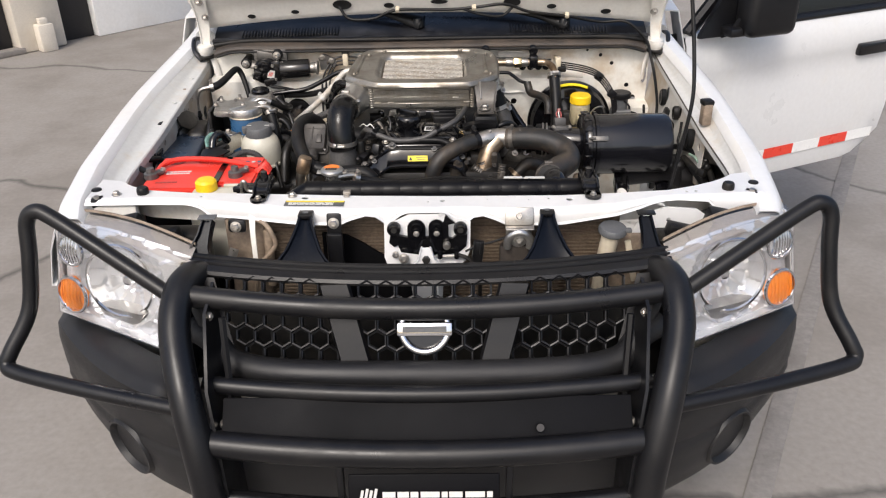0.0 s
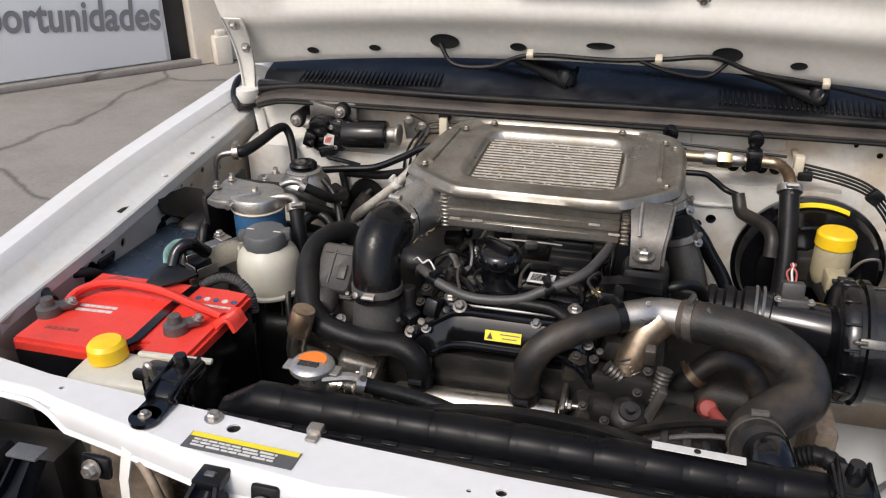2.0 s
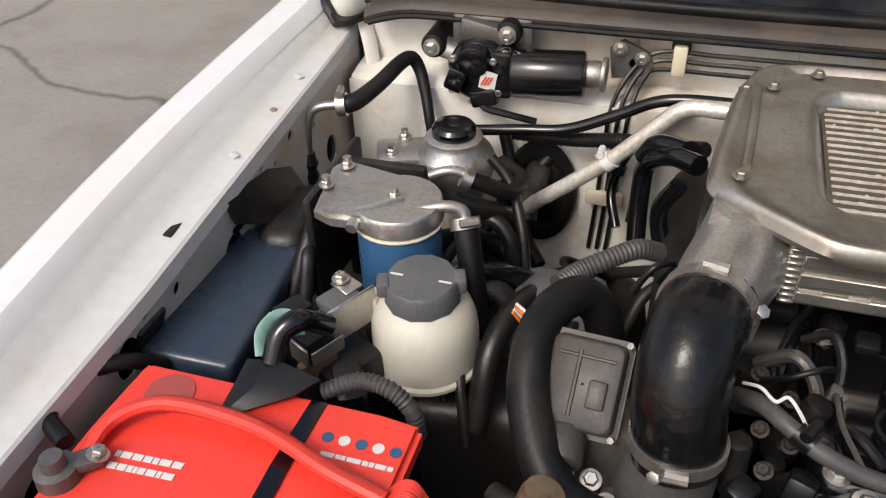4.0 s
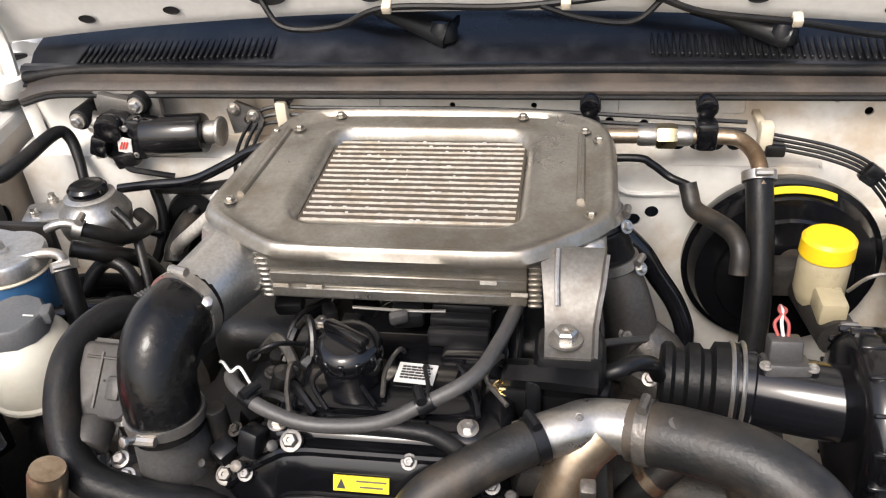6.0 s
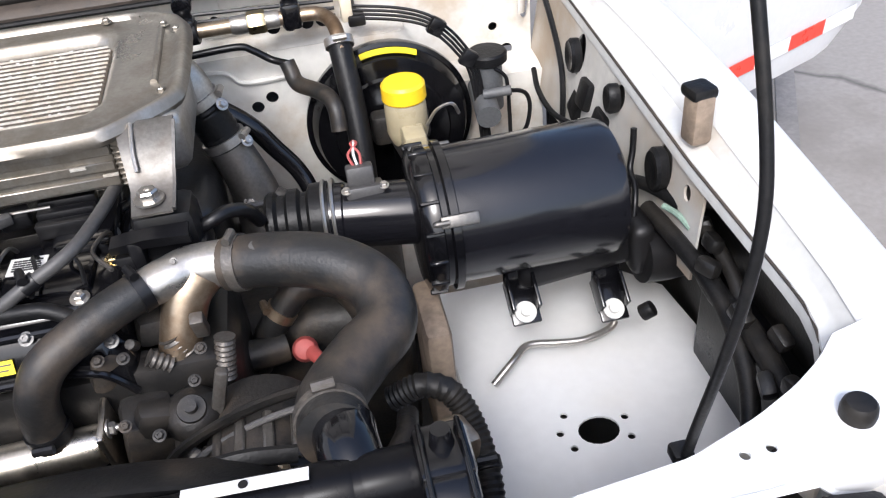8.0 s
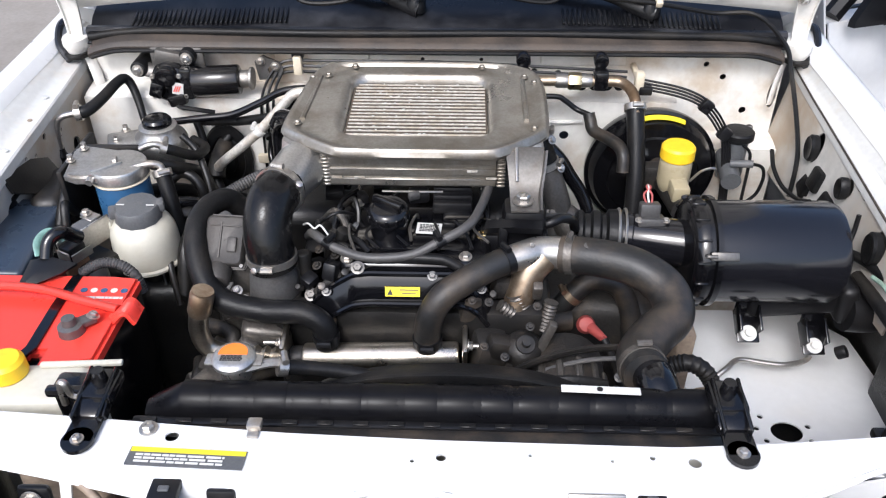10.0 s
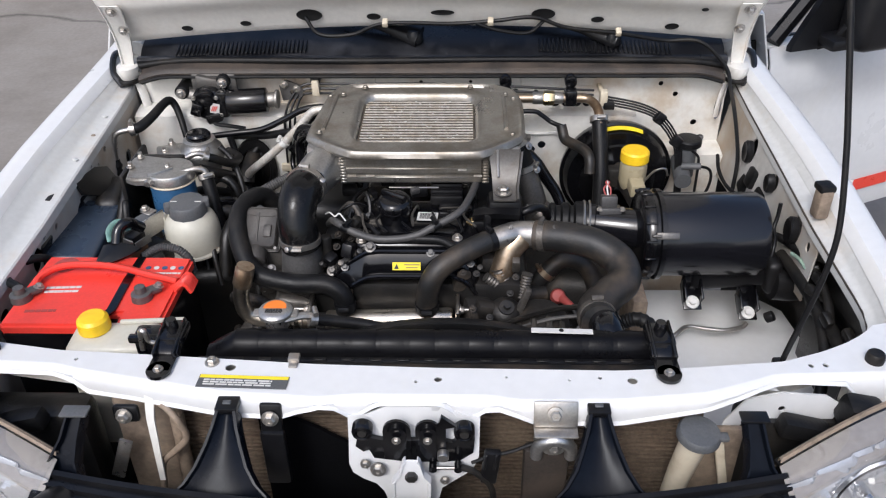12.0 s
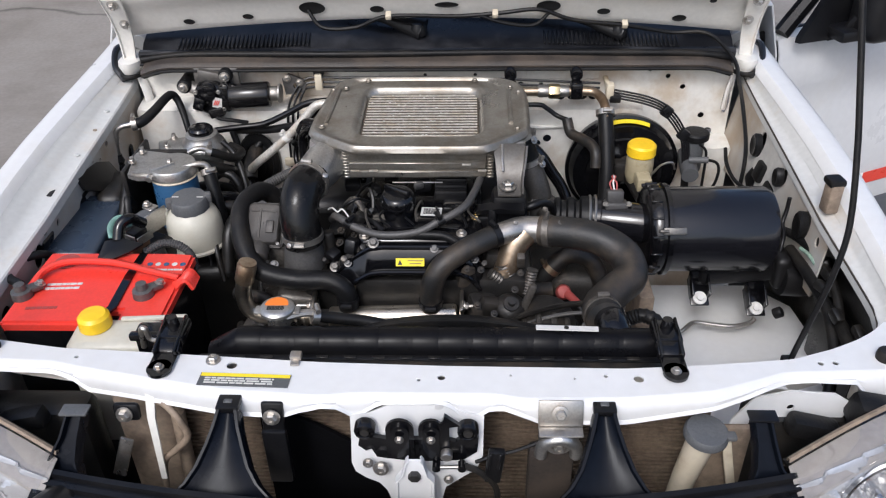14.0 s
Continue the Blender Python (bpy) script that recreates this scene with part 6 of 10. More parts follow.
def radiator():
    rd = thing("radiator", "black radiator with a ribbed plastic top tank", "radiator", (0, 1.6, 0.5))
    bm = B()
    rows = []
    for x in np.linspace(-0.30, 0.345, 60):
        e = min(1, (x + 0.305) / 0.05)
        z = 0.972 + 0.030 * e
        h = 0.062 * e + 0.004
        step = 0.0012 if int((x + 0.30) / 0.043) % 2 else 0.0
        rows.append([(x, 1.579, z - h)] + [(x, 1.602 - 0.0225 * math.cos(a), z - 0.024 + 0.024 * math.sin(a) - step) for a in np.linspace(0, math.pi, 13)] + [(x, 1.625, z - h)])
    loft(bm, rows, closed=True)
    tk = part("top_tank", bm, TANKBLK, rd, "glossy black ribbed top tank")
    for k in range(14):
        x = -0.238 + k * 0.0425
        bm = B()
        loft(bm, [[(x + u, 1.602 - r * math.cos(a), 0.978 + (r + 0.0012) * math.sin(a)) for a in np.linspace(0.15, 2.95, 11)] for u, r in ((-0.0180, 0.0224), (-0.0140, 0.0230), (0.0140, 0.0230), (0.0180, 0.0224))])
        part("raised_block", bm, TANKBLK, tk)
    bm = B()
    box(bm, (0.02, 1.576, 0.968), (0.66, 0.012, 0.012), 0.003)
    part("crimp_rail", bm, SATINBLK, rd)
    for k in range(16):
        x = -0.29 + k * 0.04
        bm = B()
        box(bm, (x, 1.574, 0.9752), (0.018, 0.006, 0.002), 0.0005, seg=1)
        part("crimp_tab", bm, GREASEVOID, rd)
    bm = B()
    box(bm, (0.02, 1.592, 0.72), (0.64, 0.03, 0.46))
    part("core", bm, GREASEVOID, rd)
    bm = B()
    box(bm, (0.02, 1.556, 0.958), (0.68, 0.030, 0.03), 0.005)
    part("foam_strip", bm, DUSTRUB, rd, "dark foam strip")
    # filler neck with cap
    bm = B()
    cyl(bm, (-0.202, 1.636, 0.985), (-0.202, 1.636, 1.012), 0.017, seg=20)
    tube(bm, [(-0.19, 1.632, 1.0), (-0.165, 1.642, 1.0), (-0.15, 1.648, 0.995)], 0.006, 8)
    part("filler_neck", bm, STEEL, rd)
    bm = B()
    lathe(bm, (-0.205, 1.630, 1.010), (-0.205, 1.630, 2), [(0, 0.0215), (0.003, 0.0255), (0.008, 0.0255), (0.011, 0.023), (0.013, 0.018), (0.013, 0)], 30)
    for s in (-1, 1):
        box(bm, (-0.205 + s * 0.0245, 1.630, 1.013), (0.018, 0.018, 0.004), 0.0018)
    cp = part("radiator_cap", bm, ALU, rd, "silver pressure cap with an orange sticker")
    bm = B()
    slab(bm, [(0.017 * math.cos(q), 0.017 * math.sin(q)) for q in np.linspace(-0.1, math.pi + 0.1, 18)], Matrix.Translation((-0.205, 1.630, 1.0238)), 0.0007)
    part("sticker", bm, ORANGE, cp)
    bm = B()
    bars(bm, pose(-0.205, 1.622, 1.0236), 0.026, 0.010, 4, 2)
    part("print", bm, INK, cp)
    # white label on the tank and the outlet neck
    bm = B()
    box(bm, (0.213, 1.617, 1.0040), (0.088, 0.011, 0.0015), 0, (-6, 0, -2))
    lb = part("tank_label", bm, PAPER, rd, "white paper label strip")
    bm = B()
    cyl(bm, (0.212, 1.617, 1.0045), (0.212, 1.617, 1.0056), 0.0035, seg=12)
    part("rivet", bm, SATINBLK, lb)
    bm = B()
    tube(bm, [(0.288, 1.655, 0.980), (0.290, 1.632, 0.983), (0.296, 1.606, 0.972)], (0.0255, 0.023), 20)
    part("outlet_neck", bm, GLOSSBLK, rd)
    settle(cp, 0.003, 0.006, -0.003)
    settle(lb, 0.005, -0.014, 0.002)
    # mounting brackets
    for s, x in ((-1, -0.343), (1, 0.355)):
        bm = B()
        box(bm, (x, 1.536, 0.9995), (0.034, 0.040, 0.005), 0.002, seg=1)
        cyl(bm, (x, 1.520, 0.997), (x, 1.520, 1.002), 0.017, seg=20)
        box(bm, (x, 1.562, 1.002), (0.038, 0.024, 0.016), 0.005, (20, 0, 0))
        bk = part("mount_bracket", bm, GLOSSBLK, rd, "black pressed mounting bracket")
        bm = B()
        box(bm, (x, 1.592, 1.006), (0.040, 0.048, 0.018), 0.006)
        part("rubber_block", bm, GLOSSBLK, bk)
        bm = B()
        cyl(bm, (x, 1.595, 1.010), (x, 1.595, 1.030), 0.010, 0.007, seg=14)
        part("pin", bm, GLOSSBLK, bk)
        for dx in (-0.014, 0.014):
            bm = B()
            box(bm, (x + dx, 1.578, 1.010), (0.004, 0.07, 0.014), 0.0015, (8, 0, 0), 1)
            part("flange", bm, GLOSSBLK, bk)
        bm = B()
        bolt(bm, (x, 1.520, 1.002), r=0.0050)
        part("bolt", bm, STEEL, bk)
    # fan shroud
    bm = B()
    pts = [(-0.15, 0.86)] + [(0.05 + 0.19 * math.cos(a), 0.925 + 0.070 * math.sin(a)) for a in np.linspace(math.pi, 0, 25)] + [(0.25, 0.86)]
    m = Matrix(((1, 0, 0, 0), (0, 0, -1, 1.632), (0, 1, 0, 0), (0, 0, 0, 1)))
    slab(bm, pts, m, 0.004)
    arc = [(x, z) for x, z in pts[1:-1]]
    loft(bm, [[(x, 1.632, z), (x, 1.645, z - 0.002), (x, 1.690, z - 0.035)] for x, z in arc], 0.003)
    part("fan_shroud", bm, RUBBER, rd, "black arched fan shroud")


def engine():
    en = thing("engine", "black diesel engine with greasy cast covers", "engine", (0, 2.0, 0.42))
    bm = B()
    box(bm, (-0.02, 2.06, 0.68), (0.34, 0.46, 0.50), 0.02)
    box(bm, (-0.01, 1.90, 0.78), (0.40, 0.16, 0.30), 0.02)
    part("block", bm, GREASEVOID, en)
    # valve cover
    bm = B()
    box(bm, (-0.005, 1.985, 0.965), (0.215, 0.27, 0.055), 0.014, seg=3)
    box(bm, (-0.01, 1.93, 0.992), (0.17, 0.11, 0.016), 0.006)
    box(bm, (0.06, 1.99, 0.996), (0.06, 0.10, 0.022), 0.006)
    vc = part("valve_cover", bm, GLOSSBLK, en, "glossy black valve cover")
    for x, y in ((-0.10, 1.86), (0.065, 1.868), (-0.10, 2.0), (0.09, 1.92)):
        bm = B()
        bolt(bm, (x, y, 0.992), (0, -0.2, 1), 0.0065)
        part("cover_bolt", bm, BRASSY if x > 0.08 else STEEL, vc)
    bm = B()
    box(bm, (0.012, 1.920, 1.0040), (0.036, 0.024, 0.0012), 0, (4, 0, -4))
    lb = part("code_label", bm, PAPER, vc, "small white code sticker")
    bm = B()
    bars(bm, pose(0.012, 1.920, 1.0050, 4, 0, -4), 0.028, 0.017, 5, 11)
    part("print", bm, INK, lb)
    bm = B()
    lathe(bm, (-0.045, 1.918, 1.004), (-0.045, 1.906, 1.084), [(0, 0.027), (0.022, 0.027), (0.024, 0.030), (0.036, 0.0295), (0.039, 0.027), (0.042, 0.025), (0.044, 0.019), (0.044, 0)], 28)
    box(bm, (-0.045, 1.911, 1.052), (0.050, 0.012, 0.014), 0.004, (-8, 0, -32))
    oc = part("oil_cap", bm, GLOSSBLK, vc, "black ribbed oil filler cap")
    for k in range(12):
        a = 2 * math.pi * k / 12
        bm = B()
        box(bm, (-0.045 + 0.0292 * math.cos(a), 1.9135 + 0.0292 * math.sin(a), 1.0335), (0.003, 0.006, 0.011), 0.001, (0, 0, math.degrees(a)), 1)
        part("grip_rib", bm, GLOSSBLK, oc)
    for k in range(3):
        bm = B()
        box(bm, (0.045, 1.965 + 0.016 * k, 1.012 + 0.004 * k), (0.058, 0.012, 0.018), 0.003)
        part("connector_rib", bm, SATINBLK, vc)
    bm = B()
    box(bm, (-0.006, 1.985, 1.020), (0.030, 0.022, 0.018), 0.004, (10, 0, 10))
    part("sensor_plug", bm, SATINBLK, vc, "black electrical plug")
    bm = B()
    box(bm, (-0.012, 1.970, 1.028), (0.018, 0.010, 0.012), 0.003, (10, 0, 25))
    part("plug_lock", bm, LOOM, vc, "pale grey plug lock")
    # small pipes, lines and nuts between cover and inlet
    rnd = random.Random(7)
    for k, pts in enumerate(([(-0.150, 1.965, 0.985), (-0.128, 1.950, 1.012), (-0.112, 1.938, 1.000), (-0.105, 1.925, 0.975)],
                             [(-0.118, 1.985, 1.000), (-0.102, 1.972, 1.020), (-0.094, 1.955, 1.010), (-0.092, 1.935, 0.985), (-0.080, 1.920, 0.99)],
                             [(-0.140, 1.915, 0.955), (-0.128, 1.900, 0.985), (-0.105, 1.892, 0.990), (-0.088, 1.885, 0.97)],
                             [(-0.098, 1.900, 1.000), (-0.085, 1.885, 1.004), (-0.070, 1.872, 0.995)],
                             [(0.030, 1.985, 1.026), (-0.010, 1.978, 1.030), (-0.060, 1.985, 1.026)])):
        bm = B()
        tube(bm, pts, (0.0055, 0.0040, 0.005, 0.0045, 0.0016)[k], 8)
        part("injector_line", bm, (CASTBROWN, GREASEVOID, GREASEVOID, SATINBLK, STEEL)[k], en)
    for k in range(16):
        x, y, z = rnd.uniform(-0.165, -0.10), rnd.uniform(1.84, 2.0), rnd.uniform(0.93, 1.0)
        bm = B()
        if k % 3 == 0:
            bolt(bm, (x, y, z), (rnd.uniform(-0.3, 0.3), -0.4, 1), 0.0048)
            part("nut", bm, ENGINE, en)
        elif k % 3 == 1:
            cyl(bm, (x, y, z - 0.04), (x + rnd.uniform(-0.02, 0.02), y, z + 0.015), rnd.uniform(0.008, 0.014), seg=12, bev=0.002)
            part("fitting", bm, GREASEVOID, en)
        else:
            box(bm, (x, y, z), (0.022, 0.02, 0.026), 0.004, (rnd.uniform(-20, 20), rnd.uniform(-20, 20), rnd.uniform(0, 90)))
            part("plug_connector", bm, SATINBLK, en)
    # timing cover: a leaning face below a rounded top edge, falling away beneath
    crest = lambda x: float(np.interp(x, [-0.160, -0.152, -0.122, -0.092, -0.07, 0.055, 0.080, 0.098, 0.106], [0.905, 0.932, 0.962, 0.982, 0.986, 0.986, 0.976, 0.950, 0.92]))
    bm = B()
    loft(bm, [[(x, 1.885, z - 0.004), (x, 1.850, z), (x, 1.840, z - 0.001), (x, 1.836, z - 0.005), (x, 1.821, z - 0.036), (x, 1.822, z - 0.042), (x, 1.840, z - 0.058), (x, 1.862, z - 0.10), (x, 1.865, z - 0.16)]
              for x, z in [(q, crest(q)) for q in np.linspace(-0.160, 0.106, 40)]], 0.004)
    tc = part("timing_cover", bm, GLOSSBLK, en, "glossy black timing cover")
    face = Vector((0, -0.9, 0.436))
    at = lambda x, z, o=0.0: Vector((x, 1.836 + (z - 0.981) * 0.484, z)) + face * o
    bm = B()
    tube(bm, [(-0.152, 1.845, 0.934), (-0.128, 1.850, 0.955), (-0.100, 1.852, 0.974), (-0.083, 1.850, 0.982)], 0.0075, 10, flat=0.7)
    part("shoulder_web", bm, CASTDARK, tc, "grey cast shoulder")
    bm = B()
    tube(bm, [(x, 1.838, crest(x) - 0.002) for x in np.linspace(-0.150, 0.098, 22)], 0.0042, 8, 2)
    part("cover_rim", bm, GLOSSBLK, tc)
    bm = B()
    tube(bm, [(x, 1.818, crest(x) - 0.040) for x in np.linspace(-0.148, 0.098, 22)], 0.0040, 8, 2)
    part("cover_ridge", bm, GLOSSBLK, tc)
    bm = B()
    box(bm, at(-0.021, 0.962, 0.002), (0.048, 0.0015, 0.0135), 0, (-25.8, 0, 0))
    yl = part("yellow_label", bm, YLABEL, tc, "small yellow warning label")
    bm = B()
    for k in range(2):
        box(bm, at(-0.012, 0.9645 - 0.0045 * k, 0.0032), (0.026 - 0.006 * k, 0.001, 0.0013), 0, (-25.8, 0, 0))
    part("print", bm, CASTBROWN, yl)
    bm = B()
    bm.faces.new([bm.verts.new(at(x, z, 0.0034)) for x, z in ((-0.042, 0.9580), (-0.034, 0.9580), (-0.038, 0.9660))])
    part("warning_triangle", bm, INK, yl)
    for p in ((-0.152, 1.843, 0.940), (-0.083, 1.842, 0.990)):
        bm = B()
        bolt(bm, p, (0, -0.6, 0.8), 0.0066)
        cyl(bm, Vector(p), Vector(p) + Vector((0, 0.018, -0.024)), 0.009, seg=12)
        part("cover_bolt", bm, BRACKET, tc)
    for x in (-0.128, 0.020, 0.088):
        bm = B()
        bolt(bm, (x, 1.834, crest(x) - 0.002), (0, -0.6, 0.8), 0.0048)
        part("cover_bolt", bm, CASTGREY, tc)
    rv = random.Random(31)
    for k in range(7):
        x = -0.095 + 0.030 * k
        y = 1.945 + rv.uniform(-0.012, 0.018)
        bm = B()
        tube(bm, [(x, y, 0.985), (x + rv.uniform(-0.008, 0.008), y - 0.018, 1.012), (x + rv.uniform(-0.016, 0.016), y - 0.045, 1.010), (x + rv.uniform(-0.02, 0.02), y - 0.075, 1.006)], 0.0022, 6)
        part("injector_wire", bm, SATINBLK if k % 3 else CASTBROWN, en)
        bm = B()
        box(bm, (x, y + 0.004, 0.992), (0.011, 0.016, 0.014), 0.003, (rv.uniform(-15, 15), 0, rv.uniform(-20, 20)))
        part("injector_plug", bm, GLOSSBLK if k % 2 else GREYCAP, en)
    for k in range(10):
        x, y, z = -0.165 + 0.030 * k, 1.842 + rv.uniform(-0.006, 0.01), 0.962 + rv.uniform(-0.02, 0.01)
        bm = B()
        cyl(bm, (x, y, z), (x + rv.uniform(-0.004, 0.004), y - 0.010, z + 0.012), rv.uniform(0.003, 0.006), seg=10, bev=0.001)
        part("stud", bm, (ENGINE, CASTBROWN, GREASEVOID)[k % 3], en)
    # ribbed loom tube crossing in front of the valve cover
    lm = thing("wiring_loom", "grey ribbed wiring loom draped over the engine", "wiring loom", (-0.02, 1.86, 0.99))
    bm = B()
    tube(bm, [(-0.165, 1.925, 0.985), (-0.152, 1.893, 1.012), (-0.138, 1.874, 1.017), (-0.112, 1.860, 1.009), (-0.069, 1.855, 0.998), (-0.012, 1.857, 1.002), (0.025, 1.864, 1.018), (0.068, 1.885, 1.034), (0.086, 1.93, 1.036), (0.098, 1.985, 1.036), (0.10, 2.03, 1.03)], 0.0066, 14)
    part("loom_tube", bm, LOOM, lm)
    for x, y, z, ax in ((0.030, 1.866, 1.020, (0.5, 0.2, 0.2)), (-0.125, 1.867, 1.013, (0.6, -0.35, -0.2))):
        bm = B()
        clamp(bm, (x, y, z), ax, 0.0068, 0.014)
        part("tape_band", bm, SATINBLK, lm)
    bm = B()
    tube(bm, [(-0.166, 1.905, 1.018), (-0.156, 1.893, 1.028), (-0.146, 1.884, 1.026), (-0.138, 1.886, 1.030), (-0.128, 1.878, 1.022), (-0.122, 1.874, 1.012)], 0.0014, 6)
    part("cable_tie", bm, PAPER, lm, "loose white cable tie")
    # grey-black vacuum tube behind the timing cover
    one("breather_hose", [(-0.062, 1.868, 0.985), (-0.03, 1.860, 0.995), (0.01, 1.856, 0.998), (0.04, 1.853, 0.996), (0.066, 1.846, 0.980), (0.078, 1.840, 0.955), (0.08, 1.835, 0.93)], 0.0075, RUBBER, "thin black breather hose over the timing cover", "hose")
    # alternator and belt
    al = thing("alternator", "dusty alternator with a drive belt", "alternator", (0.20, 1.74, 0.80))
    bm = B()
    cyl(bm, (0.205, 1.70, 0.852), (0.205, 1.815, 0.852), 0.056, seg=28, bev=0.010)
    part("casing", bm, ENGINE, al)
    for k in range(14):
        a = 2 * math.pi * k / 14
        bm = B()
        box(bm, (0.205 + 0.054 * math.cos(a), 1.735, 0.852 + 0.054 * math.sin(a)), (0.012, 0.05, 0.010), 0.002, (0, -math.degrees(a), 0), 1)
        part("cooling_fin", bm, CASTBROWN, al)
    bm = B()
    lathe(bm, (0.195, 1.672, 0.865), (0.195, 1.70, 0.865), [(0, 0.012), (0, 0.040), (0.003, 0.046), (0.006, 0.040), (0.010, 0.046), (0.014, 0.040), (0.018, 0.046), (0.020, 0.03), (0.028, 0.02)], 28)
    part("pulley", bm, ENGINE, al)
    bm = B()
    tube(bm, [(0.115, 1.685, 0.895), (0.15, 1.685, 0.925), (0.195, 1.685, 0.937), (0.245, 1.685, 0.930)], 0.008, 8, flat=0.5)
    part("belt", bm, RUBBER, al)
    bm = B()
    for k in range(5):
        cyl(bm, (0.165 + 0.016 * k, 1.69, 0.915), (0.168 + 0.016 * k, 1.672, 0.912), 0.006, seg=8)
    part("terminal_row", bm, HOTSTEEL, al)
    bm = B()
    tube(bm, [(0.105, 1.752, 0.850), (0.135, 1.752, 0.888), (0.18, 1.752, 0.914), (0.23, 1.752, 0.930), (0.285, 1.752, 0.935)], 0.010, 8, flat=0.5)
    part("fan_belt", bm, GREASEVOID, al, "black rubber fan belt")
    bm = B()
    tube(bm, [(0.118, 1.745, 0.845), (0.145, 1.745, 0.878), (0.186, 1.745, 0.902), (0.232, 1.745, 0.917), (0.285, 1.745, 0.922)], 0.0035, 8)
    part("pulley_rim", bm, CASTGREY, al)
    bm = B()
    bolt(bm, (0.262, 1.70, 0.93), (0, -0.6, 1), 0.0045)
    part("bolt", bm, CASTGREY, al)
    # red terminal boot with its cable
    rb = thing("terminal_boot", "faded red rubber boot on the alternator terminal", "rubber boot", (0.245, 1.82, 0.87))
    bm = B()
    tube(bm, [(0.262, 1.80, 0.908), (0.250, 1.825, 0.904), (0.242, 1.842, 0.900)], (0.006, 0.010), 14)
    lathe(bm, (0.240, 1.85, 0.892), (0.240, 1.82, 0.92), [(0, 0.008), (0.005, 0.0135), (0.016, 0.0145), (0.024, 0.011), (0.028, 0)], 18)
    part("boot", bm, PINKRED, rb)
    bm = B()
    tube(bm, [(0.262, 1.80, 0.908), (0.270, 1.785, 0.895), (0.285, 1.77, 0.86), (0.29, 1.76, 0.82)], 0.007, 10)
    part("cable", bm, RUBBER, rb)
    settle(rb, 0.010, 0.058, -0.056)
    one("lower_coolant_hose", [(0.12, 1.905, 0.842), (0.167, 1.912, 0.838), (0.200, 1.915, 0.836), (0.228, 1.922, 0.834)], 0.018, DUSTRUB, "dusty rubber hose deep in the bay", "hose", [(0.45, 0.0)], SATINBLK)
    one("oil_drain_hose", [(0.19, 1.935, 0.80), (0.212, 1.935, 0.845), (0.237, 1.940, 0.878), (0.262, 1.945, 0.896), (0.301, 1.945, 0.884), (0.322, 1.935, 0.845), (0.33, 1.92, 0.79)], 0.0165, DUSTRUB, "dusty curved rubber hose under the air pipe", "hose", [(0.3, 0.0)], HOTSTEEL)
    # stacked springs and fittings below the branch pipe
    vp = thing("vacuum_pump_fittings", "sooty metal fittings with coil springs", "fittings", (0.14, 1.85, 0.8))
    for a, b, r in (((0.186, 1.835, 0.941), (0.178, 1.825, 0.899), 0.0105), ((0.114, 1.83, 0.938), (0.132, 1.83, 0.924), 0.009), ((0.137, 1.85, 0.945), (0.150, 1.845, 0.915), 0.016)):
        bm = B()
        tube(bm, [a, b], r, 12, 7, 0.0022, 0.0055)
        part("coil_spring", bm, CASTBROWN, vp)
    for c, s in (((0.10, 1.80, 0.875), (0.05, 0.05, 0.06)), ((0.14, 1.80, 0.85), (0.05, 0.06, 0.08)), ((0.07, 1.84, 0.93), (0.03, 0.04, 0.05)), ((0.12, 1.87, 0.94), (0.04, 0.03, 0.04))):
        bm = B()
        box(bm, c, s, 0.010, (5, 10, 15))
        part("casting", bm, ENGINE, vp)
    for p in ((0.098, 1.815, 0.955), (0.075, 1.818, 0.955), (0.155, 1.80, 0.925), (0.092, 1.77, 0.915), (0.12, 1.76, 0.905), (0.165, 1.82, 0.945)):
        bm = B()
        bolt(bm, p, (0.1, -0.6, 1), 0.0042)
        part("nut", bm, ENGINE, vp)
    bm = B()
    lathe(bm, (0.145, 1.80, 0.87), (0.150, 1.775, 0.92), [(0, 0.028), (0.03, 0.028), (0.040, 0.022), (0.044, 0.014), (0.047, 0.013), (0.047, 0.006), (0.056, 0.006), (0.056, 0)], 20)
    box(bm, (0.118, 1.79, 0.895), (0.05, 0.03, 0.035), 0.010, (0, 20, 10))
    part("pump_body", bm, GREASEVOID, vp, "glossy black pump casting")
    bm = B()
    box(bm, (0.172, 1.785, 0.905), (0.012, 0.012, 0.085), 0.003, (0, 18, 0))
    part("lever", bm, CASTBROWN, vp)
    # recirculation cooler: a bright cylinder across the front
    cl = thing("egr_cooler", "bright steel cooler cylinder with two water stubs", "cooler", (-0.05, 1.78, 0.84))
    bm = B()
    cyl(bm, (-0.160, 1.782, 0.868), (0.060, 1.782, 0.876), 0.0205, seg=26, bev=0.004)
    part("cylinder", bm, STAINLESS, cl)
    for x in (-0.183, 0.068):
        bm = B()
        box(bm, (x, 1.782, 0.880), (0.007, 0.050, 0.070), 0.003, (8, 0, 0))
        part("flange", bm, STAINLESS, cl)
        s = 1 if x > 0 else -1
        bm = B()
        bolt(bm, (x + s * 0.004, 1.772, 0.904), (s, 0, 0), 0.0065)
        cyl(bm, (x, 1.772, 0.904), (x + s * 0.028, 1.772, 0.904), 0.0035, seg=10)
        part("nut", bm, STEEL, cl)
    bm = B()
    cyl(bm, (-0.180, 1.782, 0.868), (-0.158, 1.782, 0.868), 0.0165, seg=22, bev=0.003)
    part("neck", bm, CASTDARK, cl)
    for x in (-0.124, 0.018):
        bm = B()
        cyl(bm, (x, 1.79, 0.895), (x, 1.798, 0.925), 0.012, seg=14)
        part("water_stub", bm, HOTSTEEL, cl)
    bm = B()
    tube(bm, [(-0.186, 1.782, 0.868), (-0.242, 1.783, 0.870)], 0.0150, 16, 9, 0.0045, 0.0145)
